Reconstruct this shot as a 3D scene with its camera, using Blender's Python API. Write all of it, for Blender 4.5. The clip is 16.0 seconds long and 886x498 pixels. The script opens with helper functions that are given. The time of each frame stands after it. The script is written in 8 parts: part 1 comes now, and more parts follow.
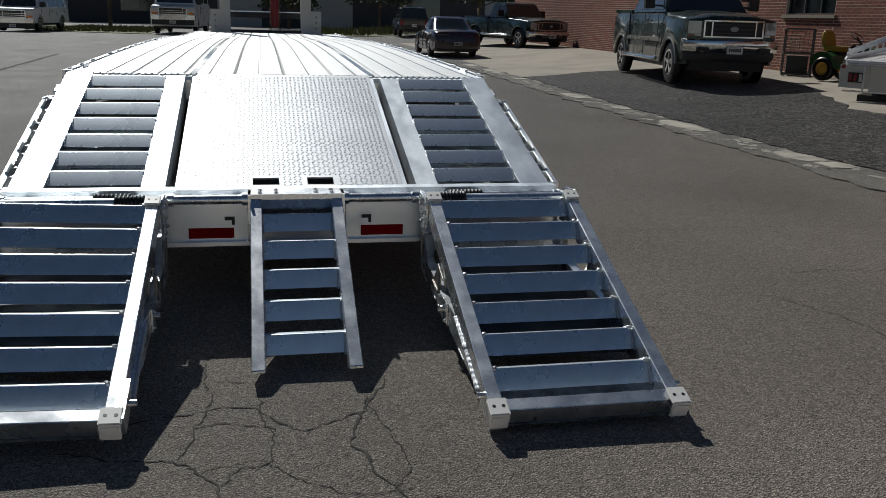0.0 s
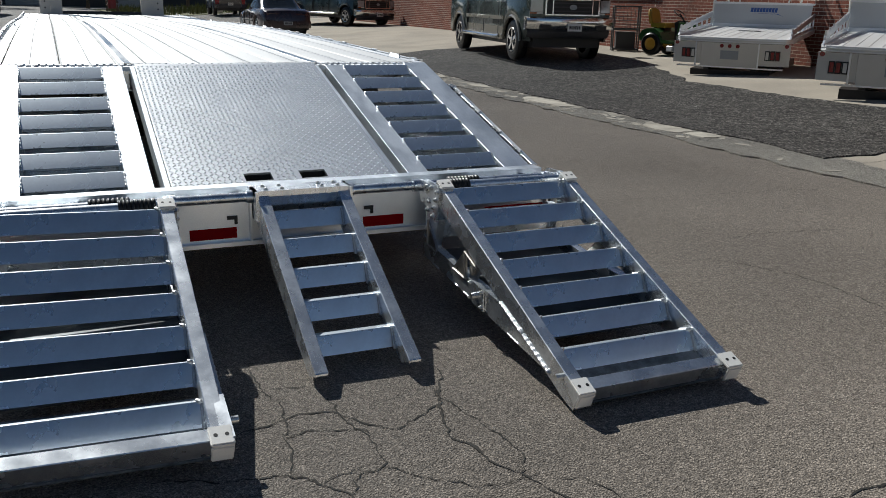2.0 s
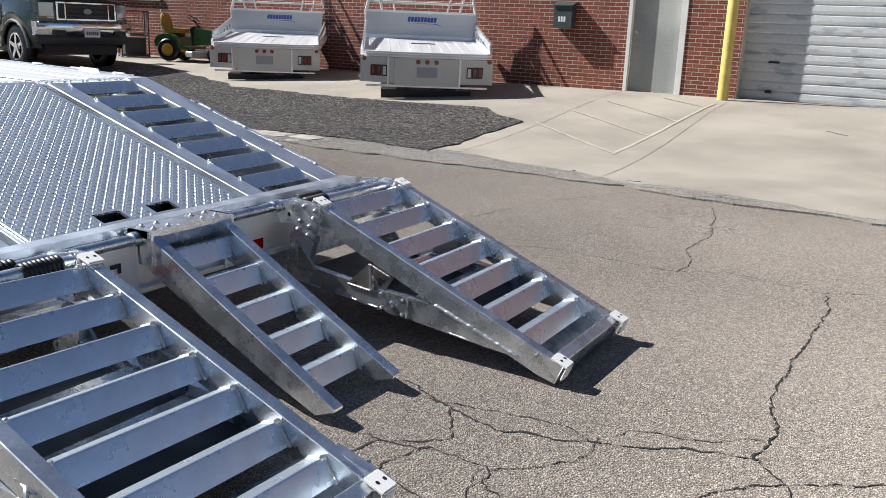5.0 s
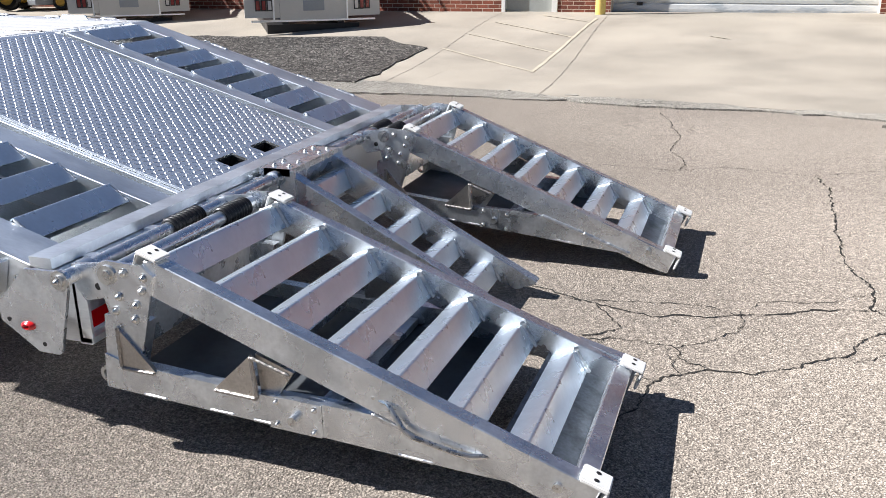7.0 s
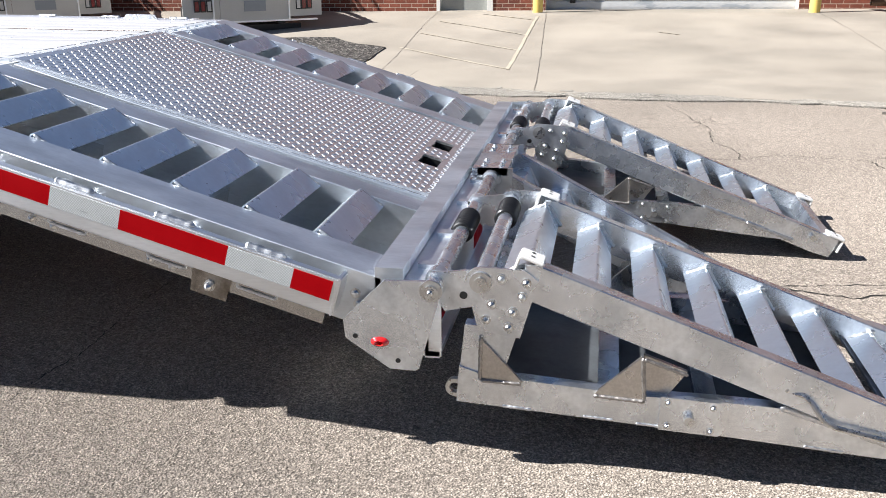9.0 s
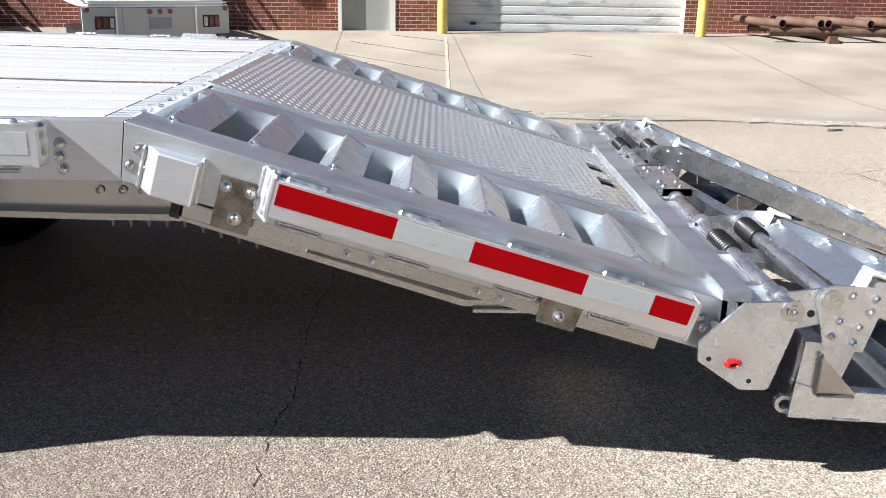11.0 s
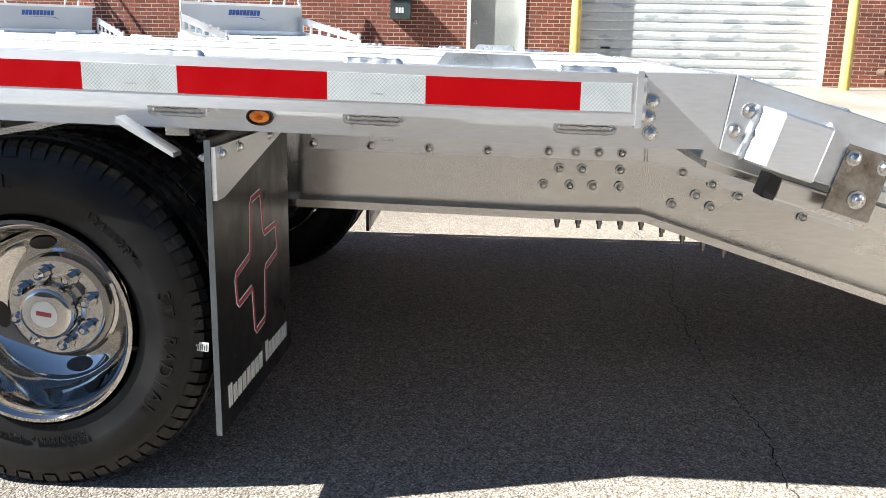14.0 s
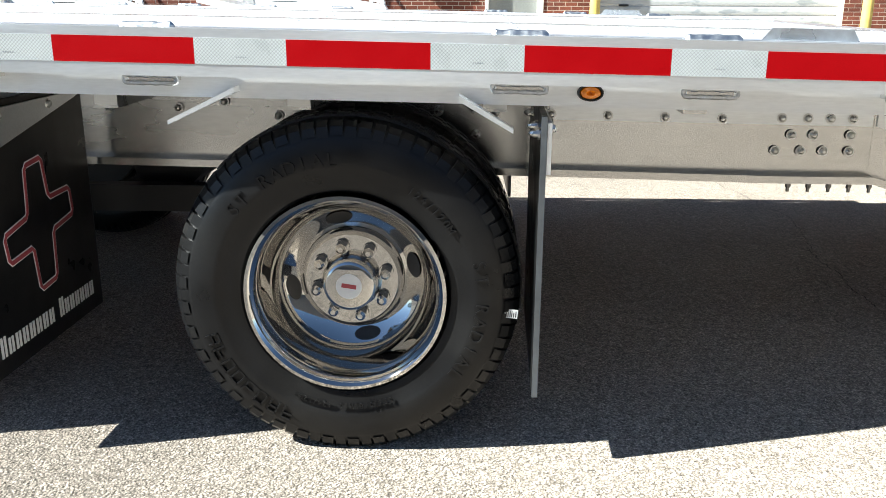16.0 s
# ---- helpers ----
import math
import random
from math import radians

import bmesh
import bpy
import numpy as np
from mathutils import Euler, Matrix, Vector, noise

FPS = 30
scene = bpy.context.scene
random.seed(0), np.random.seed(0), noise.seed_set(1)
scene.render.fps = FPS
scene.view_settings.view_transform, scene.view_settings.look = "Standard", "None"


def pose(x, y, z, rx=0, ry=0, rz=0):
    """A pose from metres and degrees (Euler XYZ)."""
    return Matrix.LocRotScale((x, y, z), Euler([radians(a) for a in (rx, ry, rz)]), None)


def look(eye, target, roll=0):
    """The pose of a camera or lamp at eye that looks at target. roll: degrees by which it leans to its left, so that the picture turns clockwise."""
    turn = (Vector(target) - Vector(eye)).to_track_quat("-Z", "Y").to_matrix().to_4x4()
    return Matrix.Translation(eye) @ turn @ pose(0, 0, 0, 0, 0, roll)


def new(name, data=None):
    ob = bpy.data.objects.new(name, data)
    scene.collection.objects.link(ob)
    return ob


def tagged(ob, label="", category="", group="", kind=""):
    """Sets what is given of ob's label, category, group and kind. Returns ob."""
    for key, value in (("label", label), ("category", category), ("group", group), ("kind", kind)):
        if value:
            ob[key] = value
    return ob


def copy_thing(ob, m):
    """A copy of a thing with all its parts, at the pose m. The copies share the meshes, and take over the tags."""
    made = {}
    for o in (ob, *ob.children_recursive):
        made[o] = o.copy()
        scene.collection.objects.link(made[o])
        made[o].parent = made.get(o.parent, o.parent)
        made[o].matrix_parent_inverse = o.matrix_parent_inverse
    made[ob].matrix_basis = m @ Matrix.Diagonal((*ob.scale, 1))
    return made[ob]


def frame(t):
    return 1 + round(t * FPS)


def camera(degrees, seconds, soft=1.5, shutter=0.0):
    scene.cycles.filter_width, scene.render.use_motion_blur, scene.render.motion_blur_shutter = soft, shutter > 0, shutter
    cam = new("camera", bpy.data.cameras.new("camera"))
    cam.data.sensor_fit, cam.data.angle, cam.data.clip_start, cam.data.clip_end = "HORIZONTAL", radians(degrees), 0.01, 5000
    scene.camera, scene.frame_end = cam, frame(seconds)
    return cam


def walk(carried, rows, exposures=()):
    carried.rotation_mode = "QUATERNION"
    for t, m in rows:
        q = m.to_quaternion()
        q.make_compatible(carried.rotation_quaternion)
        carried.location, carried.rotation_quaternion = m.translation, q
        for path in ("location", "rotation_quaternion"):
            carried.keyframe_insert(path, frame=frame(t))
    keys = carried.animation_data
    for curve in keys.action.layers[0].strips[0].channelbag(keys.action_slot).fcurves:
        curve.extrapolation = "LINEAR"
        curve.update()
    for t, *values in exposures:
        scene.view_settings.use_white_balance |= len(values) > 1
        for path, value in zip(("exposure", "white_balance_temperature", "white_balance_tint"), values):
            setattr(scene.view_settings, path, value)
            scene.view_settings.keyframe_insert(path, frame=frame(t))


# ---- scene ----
cam = camera(54.3, 16.0, soft=0.65)
PATH = [
    (0, (-0.133, -3.556, 1.361), (0.267, -1.666, 0.843), 1.6),
    (0.5, (-0.353, -3.508, 1.364), (0.100, -1.628, 0.853), 2.4),
    (1, (-0.592, -3.495, 1.382), (-0.041, -1.648, 0.847), 1.5),
    (1.5, (-0.771, -3.441, 1.375), (-0.116, -1.629, 0.838), 1.6),
    (2, (-0.924, -3.310, 1.382), (-0.134, -1.559, 0.827), 1.4),
    (2.5, (-1.124, -3.189, 1.394), (-0.156, -1.528, 0.842), 1.3),
    (3, (-1.419, -3.062, 1.380), (-0.270, -1.518, 0.837), 2.0),
    (3.5, (-1.607, -2.889, 1.367), (-0.311, -1.460, 0.839), 2.1),
    (3.7, (-1.678, -2.814, 1.377), (-0.336, -1.429, 0.847), 2.2),
    (5.8, (-2.639, -1.895, 1.378), (-0.865, -1.151, 0.832), 2.3),
    (6, (-2.723, -1.810, 1.371), (-0.943, -1.096, 0.806), 2.3),
    (6.5, (-2.832, -1.580, 1.325), (-1.070, -0.860, 0.710), 0.3),
    (7, (-2.889, -1.339, 1.342), (-1.103, -0.717, 0.691), -0.6),
    (7.5, (-3.039, -1.045, 1.326), (-1.219, -0.529, 0.677), -0.8),
    (8, (-3.144, -0.775, 1.336), (-1.303, -0.354, 0.677), -0.8),
    (8.5, (-3.108, -0.473, 1.330), (-1.252, -0.125, 0.669), -0.8),
    (9, (-3.138, -0.142, 1.325), (-1.280, 0.207, 0.673), -0.6),
    (9.2, (-3.170, -0.002, 1.322), (-1.303, 0.302, 0.674), -0.4),
    (11.3, (-3.223, 1.285, 1.338), (-1.319, 1.261, 0.728), 0.9),
    (11.5, (-3.193, 1.413, 1.326), (-1.293, 1.402, 0.702), 0.7),
    (12, (-3.109, 1.704, 1.315), (-1.221, 1.659, 0.656), 0.6),
    (12.5, (-3.100, 2.010, 1.262), (-1.195, 1.936, 0.664), 0.4),
    (13, (-3.052, 2.122, 1.171), (-1.137, 2.085, 0.611), 0.6),
    (13.5, (-2.958, 2.190, 1.084), (-1.025, 2.241, 0.599), 1.0),
    (14, (-2.903, 2.261, 1.054), (-0.970, 2.377, 0.580), 1.2),
    (14.5, (-2.920, 2.386, 1.064), (-0.993, 2.534, 0.572), 0.6),
    (15, (-2.985, 2.578, 1.061), (-1.060, 2.711, 0.561), 0.9),
    (15.5, (-3.041, 2.757, 1.062), (-1.121, 2.863, 0.536), 1.1),
    (16, (-3.016, 2.953, 1.085), (-1.105, 3.027, 0.524), 0.3),
]
EXPOSURES = [(0, -0.45, 6350, 5), (0.5, -0.22, 6350, 5), (1.5, 0.00, 6350, 5), (2.5, 0.20, 6300, 5), (3.5, 0.50, 6200, 6), (6.0, 1.05, 6180, 10), (7.0, 1.16, 6220, 10), (9.0, 1.22, 6270, 10), (12.0, 1.22, 6350, 8), (12.5, 1.30, 6350, 8), (14.5, 1.81, 6220, 4), (16.0, 1.79, 6200, 1)]
walk(cam, [(t, look(eye, target, roll)) for t, eye, target, roll in PATH], EXPOSURES)

# ---- world, sun ----
SUN_DIR = Vector((-0.30, 1.12, 1.0)).normalized()   # towards the sun
world = bpy.data.worlds.new("sky")
scene.world = world
world.use_nodes = True
wn = world.node_tree.nodes
sky = wn.new("ShaderNodeTexSky")
sky.sky_type = "NISHITA"
sky.sun_disc = False
sky.altitude = 1800
sky.air_density = 0.70
sky.dust_density = 0.4
sky.sun_elevation = math.asin(SUN_DIR.z)
sky.sun_rotation = math.atan2(SUN_DIR.x, SUN_DIR.y)
wn["Background"].inputs["Strength"].default_value = 0.05
world.node_tree.links.new(sky.outputs[0], wn["Background"].inputs["Color"])
sun = new("sun", bpy.data.lights.new("sun", "SUN"))
sun.data.energy = 5.0
sun.data.angle = radians(0.53)
sun.data.color = (1.0, 0.965, 0.93)
sun.matrix_world = look(SUN_DIR * 60, (0, 0, 0))

# ---- materials ----


def material(name, color, rough=0.6, metal=0.0, vary=0.12, scale=8.0, fine=120.0, bump=0.15, bumpd=0.002, stretch=(1, 1, 1),
             rvary=0.12, spec=0.5, coat=0.0, rand=0.0, tint=None, tintscale=1.2, tintamt=0.0, tlo=0.45, thi=0.65):
    """A surface with large and fine variation of colour and roughness and a fine relief, in object space."""
    m = bpy.data.materials.new(name)
    m.use_nodes = True
    nt = m.node_tree
    n, l = nt.nodes, nt.links
    b = n["Principled BSDF"]
    tc = n.new("ShaderNodeTexCoord")
    mp = n.new("ShaderNodeMapping")
    mp.inputs["Scale"].default_value = stretch
    l.new(tc.outputs["Object"], mp.inputs["Vector"])
    big = n.new("ShaderNodeTexNoise")
    big.inputs["Scale"].default_value = scale
    big.inputs["Detail"].default_value = 5
    small = n.new("ShaderNodeTexNoise")
    small.inputs["Scale"].default_value = fine
    small.inputs["Detail"].default_value = 3
    l.new(mp.outputs[0], big.inputs["Vector"])
    l.new(mp.outputs[0], small.inputs["Vector"])
    mix = n.new("ShaderNodeMath")
    mix.operation = "MULTIPLY_ADD"
    mix.inputs[1].default_value = 0.5
    l.new(small.outputs["Fac"], mix.inputs[0])
    half = n.new("ShaderNodeMath")
    half.operation = "MULTIPLY"
    half.inputs[1].default_value = 0.5
    l.new(big.outputs["Fac"], half.inputs[0])
    l.new(half.outputs[0], mix.inputs[2])
    ramp = n.new("ShaderNodeMapRange")
    ramp.inputs["From Min"].default_value = 0.3
    ramp.inputs["From Max"].default_value = 0.7
    ramp.inputs["To Min"].default_value = 1 - vary
    ramp.inputs["To Max"].default_value = 1 + vary
    l.new(mix.outputs[0], ramp.inputs["Value"])
    last = ramp.outputs[0]
    if rand:
        oi = n.new("ShaderNodeObjectInfo")
        mr = n.new("ShaderNodeMapRange")
        mr.inputs["To Min"].default_value = 1 - rand
        mr.inputs["To Max"].default_value = 1 + rand
        l.new(oi.outputs["Random"], mr.inputs["Value"])
        mu = n.new("ShaderNodeMath")
        mu.operation = "MULTIPLY"
        l.new(last, mu.inputs[0])
        l.new(mr.outputs[0], mu.inputs[1])
        last = mu.outputs[0]
    sc = n.new("ShaderNodeVectorMath")
    sc.operation = "SCALE"
    if tint:
        tn = n.new("ShaderNodeTexNoise")
        tn.inputs["Scale"].default_value = tintscale
        tn.inputs["Detail"].default_value = 6
        l.new(mp.outputs[0], tn.inputs["Vector"])
        tr = n.new("ShaderNodeMapRange")
        tr.inputs["From Min"].default_value = tlo
        tr.inputs["From Max"].default_value = thi
        tr.inputs["To Max"].default_value = tintamt
        l.new(tn.outputs["Fac"], tr.inputs["Value"])
        mc = n.new("ShaderNodeMix")
        mc.data_type = "RGBA"
        mc.inputs["A"].default_value = (*color, 1)
        mc.inputs["B"].default_value = (*tint, 1)
        l.new(tr.outputs[0], mc.inputs["Factor"])
        l.new(mc.outputs["Result"], sc.inputs[0])
    else:
        sc.inputs[0].default_value = color
    l.new(last, sc.inputs["Scale"])
    l.new(sc.outputs[0], b.inputs["Base Color"])
    rr = n.new("ShaderNodeMapRange")
    rr.inputs["From Min"].default_value = 0.3
    rr.inputs["From Max"].default_value = 0.7
    rr.inputs["To Min"].default_value = max(rough - rvary, 0.02)
    rr.inputs["To Max"].default_value = min(rough + rvary, 1)
    l.new(big.outputs["Fac"], rr.inputs["Value"])
    l.new(rr.outputs[0], b.inputs["Roughness"])
    b.inputs["Metallic"].default_value = metal
    b.inputs["Specular IOR Level"].default_value = spec
    b.inputs["Coat Weight"].default_value = coat
    if bump:
        bp = n.new("ShaderNodeBump")
        bp.inputs["Strength"].default_value = bump
        bp.inputs["Distance"].default_value = bumpd
        l.new(mix.outputs[0], bp.inputs["Height"])
        l.new(bp.outputs[0], b.inputs["Normal"])
    return m


def crack_ground(name, color, cell, width, amount, tint, aggr=260.0, amount_scale=0.35, bias=0.5, pebble=115, grain=0.5, rel=1.0):
    """Pavement with a pebbly aggregate, stains and a net of open cracks that comes and goes."""
    m = material(name, color, 0.66, 0, 0.20, 1.1, aggr, 0.5, 0.003, rvary=0.05, spec=0.17, tint=tint, tintscale=0.55, tintamt=0.65)
    nt = m.node_tree
    n, l = nt.nodes, nt.links
    b = n["Principled BSDF"]
    b.inputs["Diffuse Roughness"].default_value = 1.0
    src = b.inputs["Base Color"].links[0].from_socket
    tc = n.new("ShaderNodeTexCoord")
    warp = n.new("ShaderNodeTexNoise")
    warp.inputs["Scale"].default_value = 2.4
    warp.inputs["Detail"].default_value = 6
    l.new(tc.outputs["Object"], warp.inputs["Vector"])
    add = n.new("ShaderNodeVectorMath")
    add.operation = "MULTIPLY_ADD"
    add.inputs[1].default_value = (0.5, 0.5, 0)
    l.new(warp.outputs["Color"], add.inputs[0])
    l.new(tc.outputs["Object"], add.inputs[2])
    flat = n.new("ShaderNodeVectorMath")
    flat.operation = "MULTIPLY"
    flat.inputs[1].default_value = (1, 1, 0)
    l.new(add.outputs[0], flat.inputs[0])
    vo = n.new("ShaderNodeTexVoronoi")
    vo.feature = "DISTANCE_TO_EDGE"
    vo.inputs["Scale"].default_value = 1 / cell
    l.new(flat.outputs[0], vo.inputs["Vector"])
    wr = n.new("ShaderNodeMapRange")
    wr.inputs["From Max"].default_value = width / cell
    wr.inputs["To Min"].default_value = 1
    wr.inputs["To Max"].default_value = 0
    l.new(vo.outputs["Distance"], wr.inputs["Value"])
    mask = n.new("ShaderNodeTexNoise")
    mask.inputs["Scale"].default_value = amount_scale
    mask.inputs["Detail"].default_value = 3
    l.new(tc.outputs["Object"], mask.inputs["Vector"])
    mm = n.new("ShaderNodeMapRange")
    mm.inputs["From Min"].default_value = bias
    mm.inputs["From Max"].default_value = bias + 0.1
    mm.inputs["To Max"].default_value = amount
    l.new(mask.outputs["Fac"], mm.inputs["Value"])
    masked = mm.outputs[0]
    mu = n.new("ShaderNodeMath")
    mu.operation = "MULTIPLY"
    l.new(wr.outputs[0], mu.inputs[0])
    l.new(masked, mu.inputs[1])
    # stones of two sizes
    last = src
    for sc_, amt in ((pebble * 0.45, grain * 0.45), (pebble, grain), (pebble * 2.3, grain * 1.2)):
        pv = n.new("ShaderNodeTexVoronoi")
        pv.inputs["Scale"].default_value = sc_
        pv.inputs["Randomness"].default_value = 1.0
        l.new(tc.outputs["Object"], pv.inputs["Vector"])
        pm = n.new("ShaderNodeMapRange")
        pm.inputs["To Min"].default_value = 1 - amt
        pm.inputs["To Max"].default_value = 1 + amt
        sep = n.new("ShaderNodeSeparateColor")
        l.new(pv.outputs["Color"], sep.inputs[0])
        l.new(sep.outputs[0], pm.inputs["Value"])
        ps = n.new("ShaderNodeVectorMath")
        ps.operation = "SCALE"
        l.new(last, ps.inputs[0])
        l.new(pm.outputs[0], ps.inputs["Scale"])
        last = ps.outputs[0]
    # darker towards the gaps between the stones
    gap = n.new("ShaderNodeTexVoronoi")
    gap.inputs["Scale"].default_value = pebble * 0.8
    l.new(tc.outputs["Object"], gap.inputs["Vector"])
    gm = n.new("ShaderNodeMapRange")
    gm.inputs["From Min"].default_value = 0.25
    gm.inputs["From Max"].default_value = 0.62
    gm.inputs["To Min"].default_value = 1.06
    gm.inputs["To Max"].default_value = 0.68
    l.new(gap.outputs["Distance"], gm.inputs["Value"])
    gs = n.new("ShaderNodeVectorMath")
    gs.operation = "SCALE"
    l.new(ps.outputs[0], gs.inputs[0])
    l.new(gm.outputs[0], gs.inputs["Scale"])
    mc = n.new("ShaderNodeMix")
    mc.data_type = "RGBA"
    mc.inputs["B"].default_value = (0.018, 0.016, 0.014, 1)
    l.new(gs.outputs[0], mc.inputs["A"])
    l.new(mu.outputs[0], mc.inputs["Factor"])
    l.new(mc.outputs["Result"], b.inputs["Base Color"])
    bp = n.new("ShaderNodeBump")
    bp.inputs["Strength"].default_value = 0.45
    bp.inputs["Distance"].default_value = 0.008
    bp.invert = True
    l.new(mu.outputs[0], bp.inputs["Height"])
    l.new(b.inputs["Normal"].links[0].from_socket, bp.inputs["Normal"])
    bp2 = n.new("ShaderNodeBump")
    bp2.inputs["Strength"].default_value = 0.85
    bp2.inputs["Distance"].default_value = 0.004 * rel
    bp2.invert = True
    l.new(gap.outputs["Distance"], bp2.inputs["Height"])
    l.new(bp.outputs[0], bp2.inputs["Normal"])
    l.new(bp2.outputs[0], b.inputs["Normal"])
    return m


def satin(m, rough, share):
    """A second, broader gloss on a mill-finished metal."""
    n, l = m.node_tree.nodes, m.node_tree.links
    b = n["Principled BSDF"]
    g = n.new("ShaderNodeBsdfAnisotropic")
    g.inputs["Roughness"].default_value = rough
    l.new(b.inputs["Base Color"].links[0].from_socket, g.inputs["Color"])
    mx = n.new("ShaderNodeMixShader")
    mx.inputs[0].default_value = share
    l.new(b.outputs[0], mx.inputs[1])
    l.new(g.outputs[0], mx.inputs[2])
    l.new(mx.outputs[0], n["Material Output"].inputs["Surface"])
    return m


def hatched(m, fine, dark):
    """A fine diamond lattice printed under the face of a reflective tape."""
    n, l = m.node_tree.nodes, m.node_tree.links
    b = n["Principled BSDF"]
    last = b.inputs["Base Color"].links[0].from_socket
    tc = n.new("ShaderNodeTexCoord")
    for turn in (45, -45):
        mp = n.new("ShaderNodeMapping")
        mp.inputs["Rotation"].default_value = (radians(turn), 0, 0)
        l.new(tc.outputs["Object"], mp.inputs["Vector"])
        wv = n.new("ShaderNodeTexWave")
        wv.bands_direction = "Y"
        wv.inputs["Scale"].default_value = fine
        l.new(mp.outputs[0], wv.inputs["Vector"])
        mr = n.new("ShaderNodeMapRange")
        mr.inputs["From Max"].default_value = 0.45
        mr.inputs["To Min"].default_value = dark
        mr.inputs["To Max"].default_value = 1.0
        l.new(wv.outputs["Fac"], mr.inputs["Value"])
        sc = n.new("ShaderNodeVectorMath")
        sc.operation = "SCALE"
        l.new(last, sc.inputs[0])
        l.new(mr.outputs[0], sc.inputs["Scale"])
        last = sc.outputs[0]
    l.new(last, b.inputs["Base Color"])
    return m


GALV = material("galvanised", (0.82, 0.85, 0.88), 0.27, 1, 0.14, 9, 70, 0.10, 0.002, rvary=0.09, tint=(0.60, 0.635, 0.67), tintscale=8, tintamt=0.8)
satin(GALV, 0.52, 0.22)
FOOTM = material("mottled_foot_sheet", (0.20, 0.222, 0.245), 0.55, 0.6, 0.35, 22, 90, 0.25, 0.004, rvary=0.12, tint=(0.09, 0.102, 0.116), tintscale=14, tintamt=0.9)
# dark grey with the shade inside the ramp stands put into the colour
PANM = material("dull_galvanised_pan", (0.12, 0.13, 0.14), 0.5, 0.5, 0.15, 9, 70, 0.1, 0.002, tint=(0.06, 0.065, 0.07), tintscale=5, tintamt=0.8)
TAILM = satin(material("galvanised_tail_rail", (0.80, 0.84, 0.88), 0.38, 1, 0.08, 8, 90, 0.06, 0.001, stretch=(1, 0.4, 1), rvary=0.05, tint=(0.54, 0.58, 0.62), tintscale=6, tintamt=0.8), 0.55, 0.25)
RUNGM = satin(material("zinc_rung", (0.84, 0.91, 0.97), 0.28, 1, 0.06, 7, 60, 0.03, 0.001, rvary=0.035, tint=(0.69, 0.75, 0.81), tintscale=7, tintamt=0.6), 0.5, 0.36)
RAILM = material("galvanised_rail", (0.80, 0.82, 0.84), 0.54, 0.75, 0.08, 8, 90, 0.06, 0.001, stretch=(1, 0.4, 1), rvary=0.05, tint=(0.66, 0.69, 0.72), tintscale=4, tintamt=0.5)
MILL = material("mill_aluminium", (0.90, 0.92, 0.94), 0.42, 1, 0.07, 6, 200, 0.05, 0.001, stretch=(1, 0.15, 1), rvary=0.1, tint=(0.77, 0.79, 0.82), tintscale=3, tintamt=0.6)
DECKM = material("deck_aluminium", (0.72, 0.72, 0.715), 0.5, 0.6, 0.06, 5, 160, 0.06, 0.001, stretch=(1, 0.05, 1), rvary=0.08, rand=0.04)
TREAD = satin(material("tread_aluminium", (0.87, 0.885, 0.90), 0.15, 0.96, 0.10, 4, 60, 0.04, 0.001, rvary=0.06), 0.48, 0.46)
LUGM = satin(material("tread_lug_aluminium", (0.80, 0.81, 0.82), 0.34, 0.8, 0.08, 30, 160, 0.03, 0.0005, rvary=0.06), 0.5, 0.6)
WELD = material("weld_bead", (0.62, 0.63, 0.64), 0.42, 1, 0.2, 60, 260, 0.25, 0.0015)
SOOT = material("sooted_weld", (0.36, 0.34, 0.32), 0.5, 1, 0.4, 60, 260, 0.7, 0.004)
STAINLESS = material("stainless_plate", (0.40, 0.37, 0.335), 0.33, 1, 0.25, 14, 150, 0.06, 0.001, tint=(0.17, 0.14, 0.11), tintscale=16, tintamt=0.8)
GUSSETM = material("bare_steel_gusset", (0.60, 0.575, 0.545), 0.32, 1, 0.2, 12, 150, 0.05, 0.001, tint=(0.44, 0.41, 0.375), tintscale=12, tintamt=0.7)
FRAMEM = material("frame_beam", (0.72, 0.715, 0.695), 0.23, 1, 0.10, 3, 120, 0.04, 0.001, stretch=(1, 0.2, 1), tint=(0.52, 0.50, 0.47), tintscale=2, tintamt=0.7)
BOLT = material("zinc_bolt", (0.66, 0.66, 0.65), 0.3, 1, 0.15, 40, 200, 0.05)
CHROME = material("chrome", (0.54, 0.53, 0.515), 0.04, 1, 0.02, 5, 60, 0.0, rvary=0.02)
RUBBER = material("rubber", (0.006, 0.006, 0.0065), 0.36, 0, 0.3, 10, 200, 0.2, 0.001, spec=0.32, tint=(0.015, 0.0145, 0.0138), tintscale=4, tintamt=0.6)
BLACK = material("black_plastic", (0.012, 0.012, 0.013), 0.45, 0, 0.2, 6, 150, 0.1)
SPRING = material("black_spring_steel", (0.015, 0.015, 0.016), 0.38, 0.3, 0.2, 20, 200, 0.05)
REDTAPE = material("red_reflective_tape", (0.34, 0.0012, 0.004), 0.45, 0, 0.12, 14, 420, 0.06, 0.0005, spec=0.06, coat=0.0)
WHITETAPE = hatched(material("white_reflective_tape", (0.53, 0.56, 0.56), 0.34, 0, 0.10, 14, 300, 0.10, 0.0005, coat=0.2), 62, 0.72)
AMBER = material("amber_lens", (0.85, 0.24, 0.01), 0.15, 0, 0.1, 60, 200, 0.1, coat=0.8)
REDLENS = material("red_lens", (0.55, 0.012, 0.012), 0.15, 0, 0.1, 60, 200, 0.1, coat=0.8)
